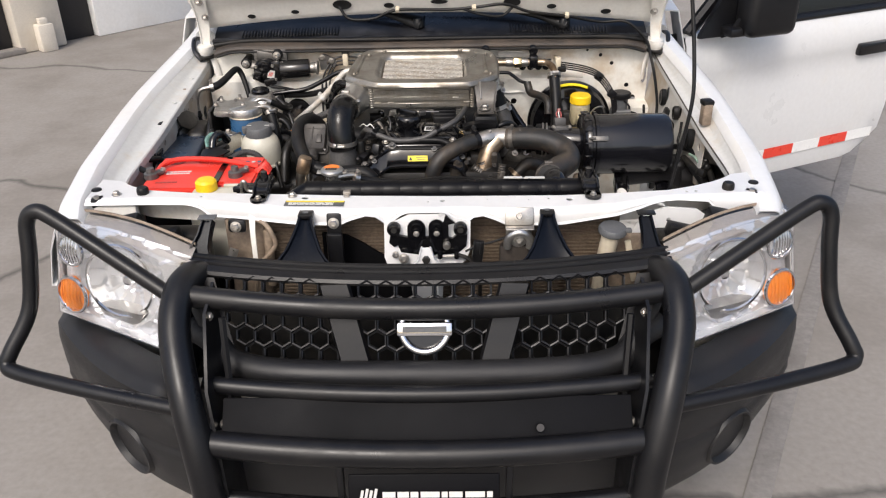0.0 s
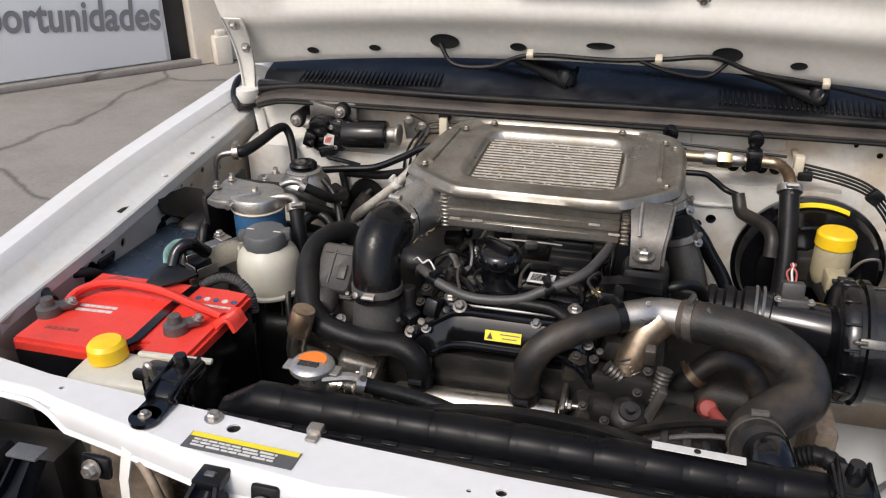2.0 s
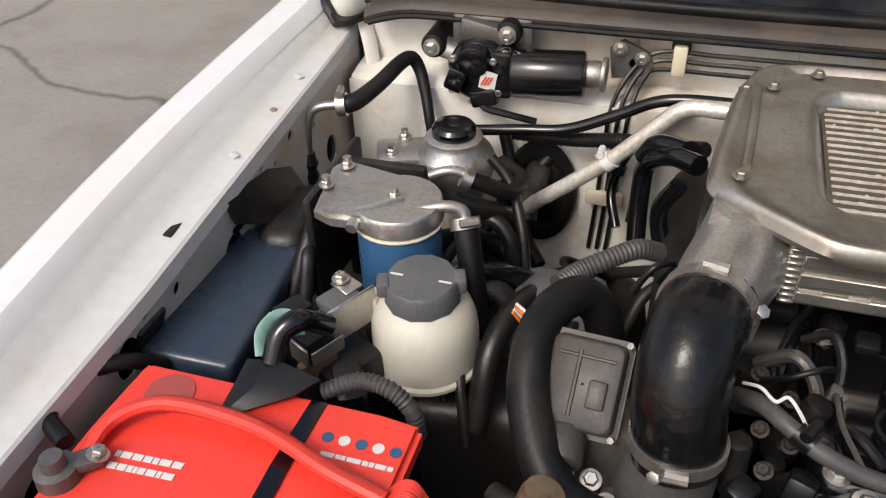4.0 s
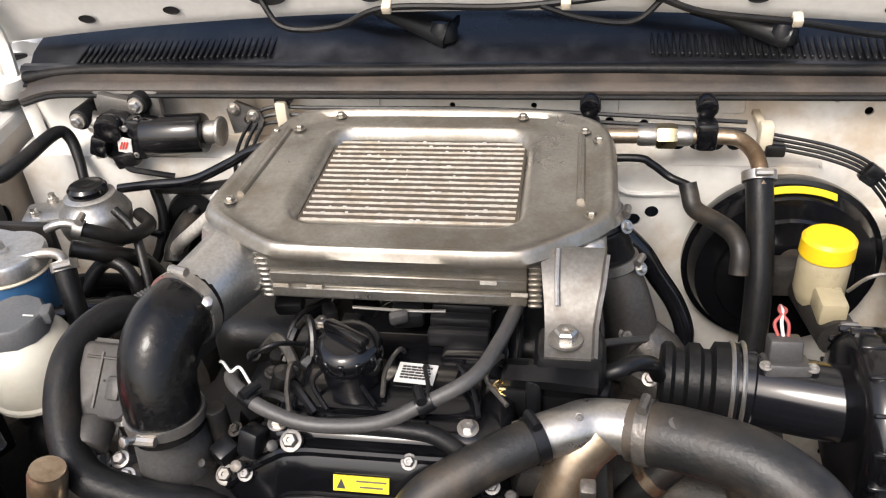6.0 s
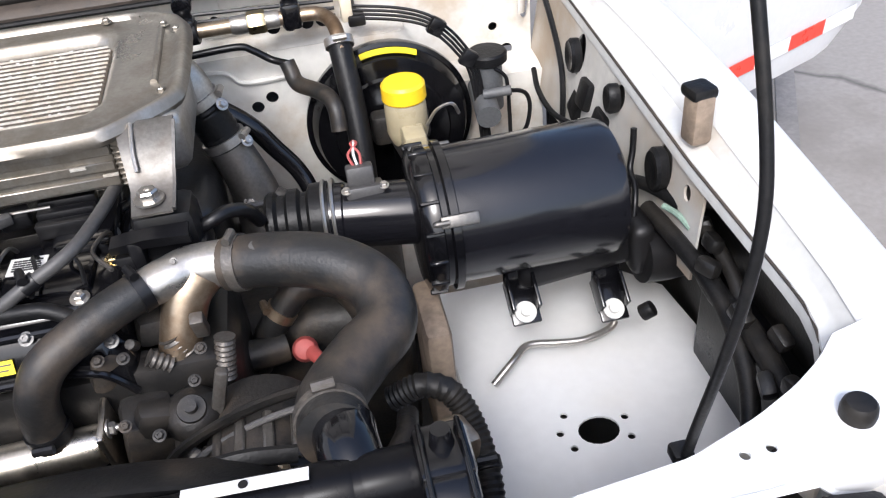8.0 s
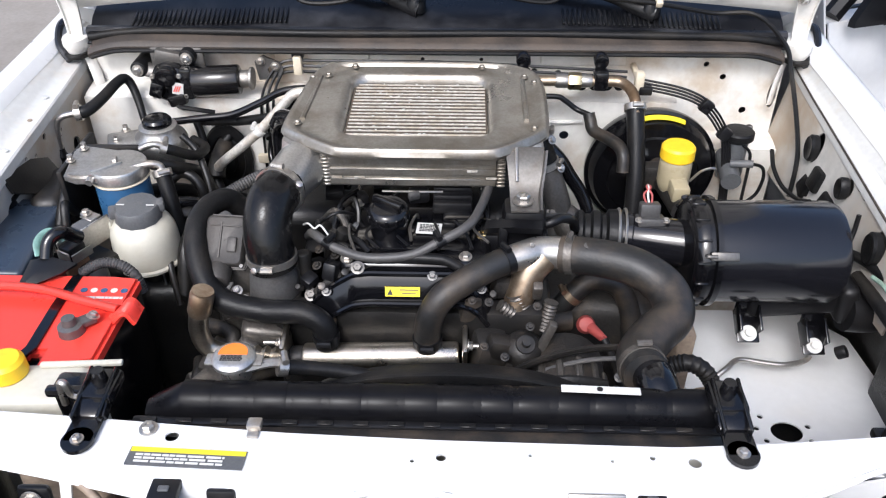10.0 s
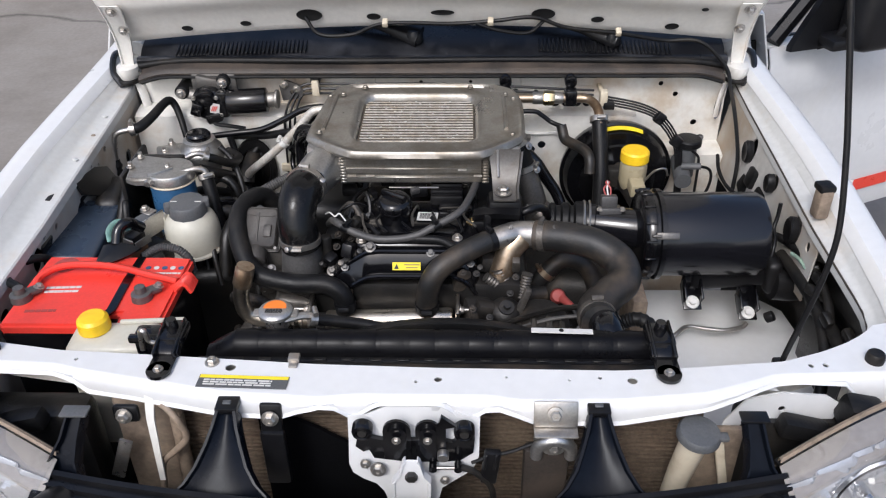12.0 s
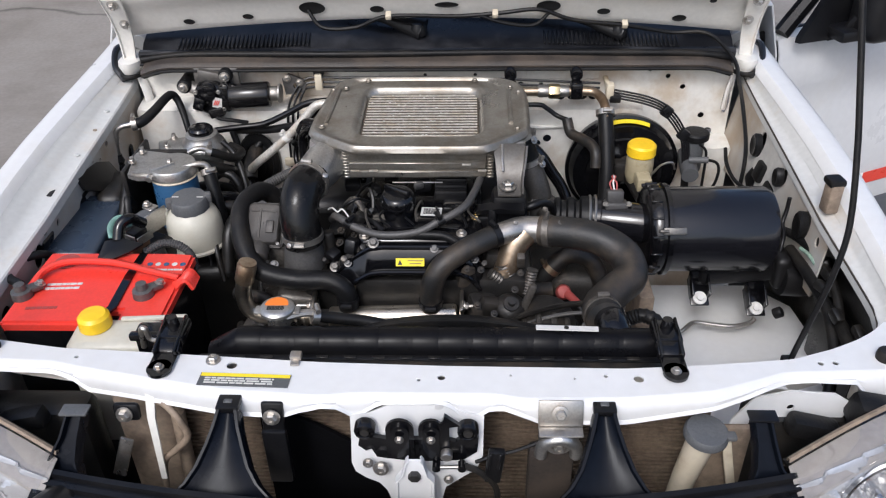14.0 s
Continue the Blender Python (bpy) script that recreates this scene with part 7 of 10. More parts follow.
    part("bellows", bm, STAINLESS, cl)
    bm = B()
    tube(bm, [(-0.236, 1.783, 0.870), (-0.270, 1.782, 0.873), (-0.296, 1.782, 0.886), (-0.303, 1.783, 0.915), (-0.298, 1.784, 0.945), (-0.290, 1.788, 0.975)], 0.0138, 14)
    part("heat_pipe", bm, STAINLESS, cl)
    bm = B()
    lathe(bm, (-0.298, 1.784, 0.945), (-0.282, 1.788, 1.0), [(0, 0.0150), (0.004, 0.0165), (0.034, 0.0165), (0.036, 0.0150), (0.040, 0.0150), (0.040, 0)], 20)
    part("sleeve", bm, HOTSTEEL, cl, "brown heat-tinted sleeve")
    settle(cl, -0.002, 0.014, -0.004)
    one("overflow_hose", [(-0.155, 1.645, 0.992), (-0.12, 1.655, 0.980), (-0.06, 1.66, 0.966), (0.0, 1.65, 0.95)], 0.009, RUBBER, "black overflow hose beside the radiator cap", "hose", [(0.05, 0.001)])
    # left lower castings
    ica = thing("inlet_casting", "brownish oily aluminium casting behind the radiator", "casting", (-0.225, 1.80, 0.87))
    bm = B()
    box(bm, (-0.222, 1.835, 0.880), (0.070, 0.045, 0.040), 0.012, (10, 10, 4), 3)
    box(bm, (-0.245, 1.815, 0.868), (0.030, 0.03, 0.03), 0.008, (0, 30, 0), 3)
    part("body", bm, CASTBROWN, ica)
    # dark machinery deep behind and beside the engine
    bm = B()
    box(bm, (-0.03, 2.16, 0.80), (0.42, 0.30, 0.34), 0.03, seg=3)
    part("gearbox_bell", bm, GREASEVOID, en)
    bm = B()
    box(bm, (-0.36, 2.10, 0.70), (0.26, 0.26, 0.30), 0.03, (0, 0, 8), 3)
    part("transfer_casing", bm, GREASEVOID, en)
    bm = B()
    cyl(bm, (-0.33, 2.20, 0.80), (-0.33, 2.05, 0.85), 0.06, seg=24, bev=0.01)
    part("starter_motor", bm, ENGINE, en)
    bm = B()
    box(bm, (0.27, 2.06, 0.72), (0.22, 0.24, 0.26), 0.03, (0, 0, -6), 3)
    part("exhaust_housing", bm, ENGINE, en)
    rg = random.Random(43)
    for k in range(26):
        left = k % 2
        x = rg.uniform(-0.36, -0.22) if left else rg.uniform(0.10, 0.30)
        y, z = rg.uniform(1.70, 1.84), rg.uniform(0.74, 0.84)
        bm = B()
        if k % 3 == 0:
            tube(bm, [(x, y, z), (x + rg.uniform(-0.04, 0.04), y + 0.03, z + 0.03), (x + rg.uniform(-0.06, 0.06), y + 0.07, z + 0.02)], rg.uniform(0.006, 0.012), 10)
            part("oily_line", bm, ENGINE, en)
        elif k % 3 == 1:
            box(bm, (x, y, z), (rg.uniform(0.03, 0.07), 0.05, rg.uniform(0.03, 0.06)), 0.010, (rg.uniform(-25, 25), rg.uniform(-25, 25), rg.uniform(0, 90)))
            part("sooty_casting", bm, CASTBROWN if k % 2 else ENGINE, en)
        else:
            cyl(bm, (x, y, z), (x + rg.uniform(-0.03, 0.03), y - 0.03, z + 0.035), rg.uniform(0.010, 0.020), seg=16, bev=0.003)
            part("sooty_boss", bm, CASTBROWN, en)
    rr = random.Random(19)
    for k in range(9):
        x, y = rr.uniform(-0.44, -0.25), rr.uniform(1.90, 2.14)
        one("wiring_cable", [(x, y, 0.84), (x + rr.uniform(-0.03, 0.03), y + 0.03, 0.895), (x + rr.uniform(-0.05, 0.05), y + 0.07, 0.905), (x + rr.uniform(-0.06, 0.06), y + 0.12, 0.85)], rr.uniform(0.004, 0.009), GREASEVOID if k % 3 else RUBBER, "black oily wiring cable deep in the bay", "cable")
    for k in range(12):
        x, y, z = rr.uniform(-0.14, 0.13), rr.uniform(1.99, 2.06), rr.uniform(0.985, 1.012)
        bm = B()
        if k % 2:
            box(bm, (x, y, z), (rr.uniform(0.012, 0.03), 0.02, 0.018), 0.004, (rr.uniform(-20, 20), 0, rr.uniform(-40, 40)))
        else:
            tube(bm, [(x, y - 0.05, z - 0.02), (x + 0.01, y - 0.02, z + 0.004), (x + 0.03, y + 0.02, z)], rr.uniform(0.003, 0.006), 8)
        part("harness_piece", bm, SATINBLK if k % 3 else GLOSSBLK, en)


def throttle_and_elbow():
    th = thing("throttle_housing", "grey cast inlet housing under the black elbow", "housing", (-0.25, 1.92, 0.82))
    bm = B()
    lathe(bm, (-0.204, 1.860, 0.992), (-0.214, 1.872, 0.87), [(0, 0.030), (0.020, 0.0305), (0.028, 0.034), (0.06, 0.036), (0.10, 0.040)], 26)
    part("inlet_pipe", bm, CASTGREY, th)
    # actuator: a flanged casting with a flat, bordered lid
    m = pose(-0.279, 1.894, 0.996, 44, 0, -4)
    bm = B()
    slab(bm, rrect(0.066, 0.080, 0.007), m @ pose(0, 0, -0.010), 0.010)
    bmesh.ops.bevel(bm, geom=[e for e in bm.edges if e.calc_face_angle(0) > 1.0], offset=0.002, segments=2, affect="EDGES")
    ab = part("actuator_flange", bm, CASTMID, th, "dusty cast actuator housing")
    bm = B()
    loft(bm, [[m @ Vector((x, y, z)) for x, y in rrect(w, h, r)] for w, h, r, z in ((0.058, 0.072, 0.008, -0.011), (0.057, 0.071, 0.008, 0.002), (0.053, 0.067, 0.008, 0.005), (0.049, 0.063, 0.007, 0.0035), (0.002, 0.002, 0.0005, 0.0030))], closed=True)
    part("lid", bm, CASTMID, ab)
    bm = B()
    tube(bm, [m @ Vector((-0.006, -0.026, 0.0036)), m @ Vector((-0.006, 0.026, 0.0036))], 0.0018, 6)
    tube(bm, [m @ Vector((-0.022, 0.021, 0.0036)), m @ Vector((0.022, 0.021, 0.0036))], 0.0014, 6)
    part("lid_rib", bm, CASTMID, ab)
    bm = B()
    box(bm, m @ Vector((0.012, -0.006, 0.004)), (0.014, 0.022, 0.006), 0.002, (44, 0, -4))
    part("lid_boss", bm, CASTMID, ab)
    for u, v in ((0.029, 0.036), (0.029, -0.036)):
        bm = B()
        bolt(bm, m @ Vector((u, v, 0.001)), m.to_3x3() @ Vector((0, 0, 1)), 0.0034, False)
        part("screw", bm, CASTGREY, ab)
    bm = B()
    q = m @ Vector((-0.006, -0.052, -0.004))
    cyl(bm, q + Vector((0, 0.016, 0.006)), q - Vector((0, 0.012, 0.004)), 0.018, seg=22, bev=0.005)
    cyl(bm, q - Vector((0, 0.012, 0.004)), q - Vector((0, 0.017, 0.006)), 0.010, seg=16, bev=0.002)
    part("boss", bm, CASTMID, ab)
    bm = B()
    box(bm, (-0.282, 1.938, 0.945), (0.056, 0.050, 0.10), 0.012, (10, 0, 0), 3)
    part("body", bm, CASTBROWN, ab)
    bm = B()
    box(bm, (-0.250, 1.905, 0.915), (0.055, 0.05, 0.09), 0.01)
    box(bm, (-0.262, 1.880, 0.885), (0.05, 0.06, 0.06), 0.012)
    box(bm, (-0.240, 1.850, 0.915), (0.030, 0.03, 0.02), 0.006, (20, 0, 10))
    cyl(bm, (-0.272, 1.856, 0.915), (-0.268, 1.832, 0.905), 0.014, seg=18, bev=0.003)
    part("lower_casting", bm, CASTBROWN, th)
    for p in ((-0.262, 1.855, 0.935), (-0.275, 1.84, 0.905), (-0.248, 1.838, 0.932), (-0.284, 1.862, 0.925)):
        bm = B()
        bolt(bm, p, (0, -0.5, 1), 0.006)
        part("bolt", bm, STEEL, th)
    el = thing("intake_elbow", "thick worn black rubber elbow from the intercooler", "elbow hose", (-0.204, 1.860, 0.975))
    bm = B()
    tube(bm, [(-0.196, 1.940, 1.058), (-0.201, 1.924, 1.060), (-0.206, 1.903, 1.058), (-0.209, 1.884, 1.045), (-0.209, 1.870, 1.022), (-0.206, 1.862, 0.998), (-0.204, 1.860, 0.978)], (0.0345, 0.0330), 28, 9)
    part("elbow", bm, ELBOWRUB, el)
    bm = B()
    clamp(bm, (-0.1995, 1.929, 1.0595), (-0.28, -1, 0.08), 0.0350, 0.011)
    part("clamp", bm, STEEL, el)
    bm = B()
    clamp(bm, (-0.2055, 1.8612, 0.993), (0, -0.08, -1), 0.0336, 0.010)
    part("clamp", bm, STEEL, el)
    for p, ax in (((-0.168, 1.914, 1.076), (0.3, -0.5, 0.7)), ((-0.216, 1.822, 0.999), (-0.5, -1, 0.5))):
        p, ax = Vector(p), Vector(ax).normalized()
        bm = B()
        cyl(bm, p - ax * 0.010, p + ax * 0.007, 0.0036, seg=12, bev=0.001)
        cyl(bm, p + ax * 0.006, p + ax * 0.010, 0.0052, seg=6, bev=0.001)
        part("clamp_screw", bm, STEEL, el)
    one("signal_wire", [(-0.318, 1.985, 0.965), (-0.325, 1.972, 0.985), (-0.330, 1.955, 0.980), (-0.326, 1.940, 0.955)], 0.0012, RUSTY, "thin orange signal wire by the housing", "wire")
    one("signal_wire", [(-0.255, 1.985, 1.02), (-0.240, 1.99, 1.045), (-0.225, 2.01, 1.035), (-0.235, 2.03, 1.0)], 0.0030, SATINBLK, "black taped signal wire by the elbow", "wire")
    one("signal_wire", [(-0.150, 1.93, 1.00), (-0.135, 1.915, 1.022), (-0.115, 1.92, 1.03), (-0.10, 1.945, 1.01)], 0.0024, SATINBLK, "black taped signal wire by the elbow", "wire")


def intercooler():
    ic = thing("intercooler", "weathered aluminium top-mounted intercooler with dusty fins", "intercooler", (-0.015, 2.1, 1.02))
    tilt = lambda y: 1.104 + 0.045 * (y - 2.03)
    out = [(-0.150, 2.248), (0.120, 2.248), (0.168, 2.225), (0.184, 2.190), (0.182, 2.035), (0.165, 2.012), (0.112, 1.972), (0.095, 1.966), (-0.115, 1.966), (-0.135, 1.973), (-0.205, 2.020), (-0.214, 2.040), (-0.196, 2.190), (-0.180, 2.232)]
    for _ in range(2):
        out = [tuple(p[i] * (1 - t) + q[i] * t for i in (0, 1)) for p, q in zip(out, out[1:] + out[:1]) for t in (0.2, 0.8)]
    # flange with a rectangular window, as two lofted rings
    win = rrect(0.215, 0.182, 0.026, 6, -0.015, 2.112)

    def outer_at(a):
        c = Vector((-0.015, 2.11))
        d = Vector((math.cos(a), math.sin(a)))
        best = None
        for p, q in zip(out, out[1:] + out[:1]):
            p, q = Vector(p) - c, Vector(q) - c
            e = q - p
            den = d.x * e.y - d.y * e.x
            if abs(den) < 1e-9:
                continue
            t = (p.x * e.y - p.y * e.x) / den
            u = (p.x * d.y - p.y * d.x) / den
            if t > 0 and -1e-6 <= u <= 1 + 1e-6 and (best is None or t > best):
                best = t
        return c + d * best
    angs = sorted([math.atan2(y - 2.11, x + 0.015) for x, y in win] + [math.atan2(y - 2.11, x + 0.015) for x, y in out] + list(np.linspace(-3.1, 3.1, 50)))

    def win_at(a):
        c = Vector((-0.015, 2.112))
        # rounded-rectangle radius by bisection
        lo, hi = 0.02, 0.2
        for _ in range(22):
            r = (lo + hi) / 2
            x, y = abs(r * math.cos(a)), abs(r * math.sin(a))
            dx, dy = max(0, x - (0.1075 - 0.026)), max(0, y - (0.091 - 0.026))
            inside = math.hypot(dx, dy) < 0.026
            lo, hi = (r, hi) if inside else (lo, r)
        return c + Vector((math.cos(a), math.sin(a))) * lo
    rows = []
    for a in angs:
        o, w = outer_at(a), win_at(a)
        f = lambda t: w.lerp(o, t)
        zs = ((0.0, -0.020), (0.0, -0.014), (0.06, -0.007), (0.14, -0.001), (0.22, 0.000), (0.55, -0.001), (0.80, -0.001), (0.87, 0.0035), (0.93, 0.0050), (0.97, 0.004), (1.0, 0.000), (1.02, -0.006), (1.0, -0.012))
        row = []
        for t, dz in zs:
            q = f(t) if t <= 1 else o + (o - w).normalized() * 0.003
            row.append((q.x, q.y, tilt(q.y) + dz))
        rows.append(row)
    rows.append(rows[0])
    bm = B()
    loft(bm, rows, 0.0)
    bmesh.ops.remove_doubles(bm, verts=bm.verts, dist=0.0002)
    part("top_flange", bm, ALUDULL, ic, "dull pressed aluminium flange", 50)
    # fin pack: a dark dusty sheet carries the shade between the fins
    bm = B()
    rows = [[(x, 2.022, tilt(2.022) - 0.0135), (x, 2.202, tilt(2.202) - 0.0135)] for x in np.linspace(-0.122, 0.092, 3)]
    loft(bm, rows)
    part("fin_floor", bm, FINFLOOR, ic, "dark brown sheet for the dusty, shaded gaps between fins")
    fins = []
    for k in range(17):
        y = 2.028 + k * 0.0105
        b2 = B()
        rows = []
        rnd = random.Random(k)
        for i in range(44):
            x = -0.119 + i * 0.00485
            w = 0.0010 + rnd.uniform(-0.0003, 0.0003)
            z = tilt(y) - 0.0120 + rnd.uniform(-0.0002, 0.0003)
            rows.append([(x, y - w, z - 0.0020), (x, y - w * 0.8, z), (x, y + w * 0.8, z + 0.0002), (x, y + w, z - 0.0020)])
        loft(b2, rows)
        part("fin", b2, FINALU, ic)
    rnd = random.Random(77)
    bm = B()
    for k in range(60):
        x, y = rnd.gauss(-0.02, 0.055), 2.028 + rnd.choice(range(17)) * 0.0105
        if -0.115 < x < 0.085:
            box(bm, (x, y + rnd.uniform(-0.001, 0.001), tilt(y) - 0.0113), (rnd.uniform(0.001, 0.0045), rnd.uniform(0.0012, 0.0024), 0.0010), 0, (0, 0, rnd.uniform(-20, 20)))
    tagged(part("corrosion", bm, PAPER, ic, "white corroded flecks on the fins"), kind="stuff")
    # core body, end tanks
    bm = B()
    box(bm, (-0.017, 2.09, 1.062), (0.245, 0.205, 0.058), 0.003)
    part("core_face", bm, ALUDULL, ic, "weathered core with tube rows")
    for k in range(3):
        bm = B()
        box(bm, (-0.017, 1.9865, 1.042 + k * 0.017), (0.243, 0.003, 0.0105), 0.001, seg=1)
        part("core_bar", bm, ALUDULL, ic)
    for x in (-0.128, -0.095, 0.07, 0.098):
        bm = B()
        box(bm, (x, 1.9840, 1.062 - 0.012 * (abs(x) > 0.09)), (0.015, 0.002, 0.003))
        part("scuff_mark", bm, FINALU, ic)
    for s, x in ((-1, -0.144), (1, 0.112)):
        bm = B()
        box(bm, (x, 1.992, 1.060), (0.012, 0.010, 0.056), 0.002, seg=1)
        ce = part("crimped_edge", bm, ALUDULL, ic)
        for k in range(9):
            bm = B()
            box(bm, (x, 1.9875, 1.036 + k * 0.006), (0.013, 0.004, 0.0030), 0.001, seg=1)
            part("crimp_tooth", bm, ALUDULL, ce)
    bm = B()
    loft(bm, [[(-0.145, 2.0, 1.085), (-0.145, 2.0, 1.035), (-0.145, 2.18, 1.035), (-0.145, 2.18, 1.085)], [(-0.175, 1.985, 1.090), (-0.18, 1.985, 1.030), (-0.18, 2.15, 1.030), (-0.18, 2.18, 1.09)], [(-0.208, 2.01, 1.096), (-0.215, 1.99, 1.035), (-0.215, 2.06, 1.035), (-0.205, 2.15, 1.096)]], closed=True)
    bm.faces.ensure_lookup_table()
    tube(bm, [(-0.165, 2.07, 1.050), (-0.176, 2.02, 1.058), (-0.190, 1.978, 1.056), (-0.2005, 1.945, 1.0545)], (0.042, 0.0330), 24)
    part("end_tank", bm, ALU, ic, "cast aluminium end tank")
    bm = B()
    box(bm, (0.145, 2.09, 1.062), (0.060, 0.18, 0.066), 0.014, seg=3)
    tube(bm, [(0.135, 2.155, 1.078), (0.153, 2.160, 1.068), (0.166, 2.160, 1.050), (0.173, 2.158, 1.030)], (0.030, 0.0235), 22)
    part("end_tank", bm, ALU, ic, "cast aluminium end tank")
    # front support bracket with its bolt and pin
    bm = B()
    prof = [(0.116, 0.172, 1.990, 1.100), (0.117, 0.171, 1.980, 1.097), (0.120, 0.168, 1.958, 1.080), (0.122, 0.165, 1.946, 1.066), (0.123, 0.163, 1.936, 1.054), (0.124, 0.162, 1.905, 1.046)]
    loft(bm, [[(a + (b - a) * q, y, z) for q in (0, 0.25, 0.5, 0.75, 1)] for a, b, y, z in prof], 0.003)
    loft(bm, [[(b, y, z), (b + 0.002, y - 0.008, z + 0.008)] for a, b, y, z in prof[1:]], 0.003)
    bk = part("support_bracket", bm, BRACKET, ic, "pressed metal support bracket")
    bm = B()
    bolt(bm, (0.141, 1.922, 1.051), r=0.0100)
    part("bolt", bm, STEEL, bk)
    bm = B()
    tube(bm, [(0.132, 1.984, 1.101), (0.132, 1.960, 1.086), (0.133, 1.944, 1.070)], 0.0022, 8)
    part("pin", bm, STEEL, bk)
    for x, y in ((-0.189, 2.190), (0.153, 2.200), (-0.190, 2.045), (0.160, 2.035), (0.085, 2.232), (-0.125, 2.232), (-0.165, 2.20), (0.168, 2.18)):
        bm = B()
        bolt(bm, (x, y, tilt(y) + 0.001), r=0.0045)
        part("flange_bolt", bm, ALUDULL, ic)
    # stamped stiffening bead at the left
    bm = B()
    tube(bm, [(-0.178, 2.20, tilt(2.2)), (-0.182, 2.12, tilt(2.12)), (-0.186, 2.06, tilt(2.06))], 0.004, 8)
    part("stiffening_bead", bm, ALUDULL, ic)
    bm = B()
    tube(bm, [(0.150, 2.19, tilt(2.19)), (0.150, 2.06, tilt(2.06))], 0.004, 8)
    part("stiffening_bead", bm, ALUDULL, ic)
    settle(ic, 0.003, -0.008, 0.005)
    # black mount foot under the bracket
    rk = thing("rocker_bracket", "black steel bracket below the intercooler", "bracket", (0.145, 1.93, 0.95))
    bm = B()
    box(bm, (0.148, 1.935, 1.012), (0.062, 0.05, 0.055), 0.012)
    box(bm, (0.135, 1.935, 0.975), (0.10, 0.05, 0.050), 0.010)
    part("foot", bm, SATINBLK, rk)
    bm = B()
    loft(bm, [[(0.090, 1.915, 1.000), (0.092, 1.910, 1.012), (0.094, 1.925, 1.016)], [(0.130, 1.900, 1.012), (0.130, 1.895, 1.025), (0.130, 1.912, 1.029)], [(0.172, 1.897, 1.012), (0.172, 1.892, 1.024), (0.172, 1.910, 1.028)]], 0.004)
    part("front_lip", bm, SATINBLK, rk)
    bm = B()
    tube(bm, [(0.170, 1.935, 1.000), (0.190, 1.935, 1.008), (0.205, 1.945, 1.008), (0.222, 1.96, 0.995), (0.23, 1.975, 0.97)], 0.0075, 12)
    part("vent_stub", bm, SATINBLK, rk)
    bm = B()
    tube(bm, [(0.168, 1.915, 0.990), (0.172, 1.905, 0.975), (0.176, 1.90, 0.95)], 0.010, 12)
    part("lower_stub", bm, SATINBLK, rk)
    bm = B()
    box(bm, (0.118, 1.915, 0.985), (0.014, 0.03, 0.07), 0.004)
    part("rib", bm, SATINBLK, rk)
    # outlet: black coupler then grey pipe
    one("coupler_hose", [(0.173, 2.151, 1.042), (0.180, 2.150, 1.022), (0.189, 2.148, 0.996), (0.197, 2.145, 0.972)], 0.0250, RUBBER, "black ribbed rubber coupler from the intercooler", "hose", [(0.14, 0.001), (0.86, 0.001)], seg=22, wave=0.0012, pitch=0.009)
    for p in ((0.203, 2.136, 1.034), (0.221, 2.130, 0.985)):
        bm = B()
        bolt(bm, p, (0.5, -0.6, 0.5), 0.0052)
        solid("clamp_screw", bm, STEEL, "bright hose clamp screw at the coupler", "screw", group="coupler clamp screws")
    op = thing("outlet_pipe", "dull grey cast outlet pipe", "pipe", (0.24, 2.03, 0.95))
    bm = B()
    tube(bm, [(0.192, 2.147, 0.986), (0.199, 2.144, 0.965), (0.210, 2.138, 0.930), (0.217, 2.130, 0.895), (0.218, 2.118, 0.85)], (0.0235, 0.033), 22)
    part("pipe", bm, BRACKET, op)
    bm = B()
    lathe(bm, (0.222, 2.125, 0.895), (0.268, 2.105, 0.855), [(0, 0.012), (0.004, 0.030), (0.03, 0.034), (0.05, 0.030), (0.054, 0)], 20)
    box(bm, (0.245, 2.10, 0.845), (0.07, 0.06, 0.05), 0.012, (0, 20, -20))
    part("lower_casting", bm, CASTBROWN, op, "brownish oily casting")
    for p in ((0.236, 2.080, 0.872), (0.268, 2.092, 0.868)):
        bm = B()
        bolt(bm, p, (0, -0.6, 0.8), 0.006)
        part("bolt", bm, STEEL, op)
    bm = B()
    bolt(bm, (0.210, 2.106, 0.912), (0, -0.8, 0.5), 0.0065)
    part("bolt", bm, CASTGREY, op)
    bm = B()
    tube(bm, [(0.165, 2.040, 0.925), (0.172, 2.050, 0.938), (0.188, 2.066, 0.932), (0.243, 2.114, 0.902), (0.250, 2.120, 0.890)], 0.0045, 8)
    part("thin_pipe", bm, CASTGREY, op)
    one("vacuum_hose", [(0.165, 2.205, 1.010), (0.197, 2.203, 0.990), (0.225, 2.200, 0.964), (0.245, 2.196, 0.934), (0.270, 2.187, 0.898), (0.282, 2.170, 0.866), (0.277, 2.15, 0.83)], (0.0135, 0.011), GLOSSBLK, "glossy black hose behind the outlet pipe", "hose")


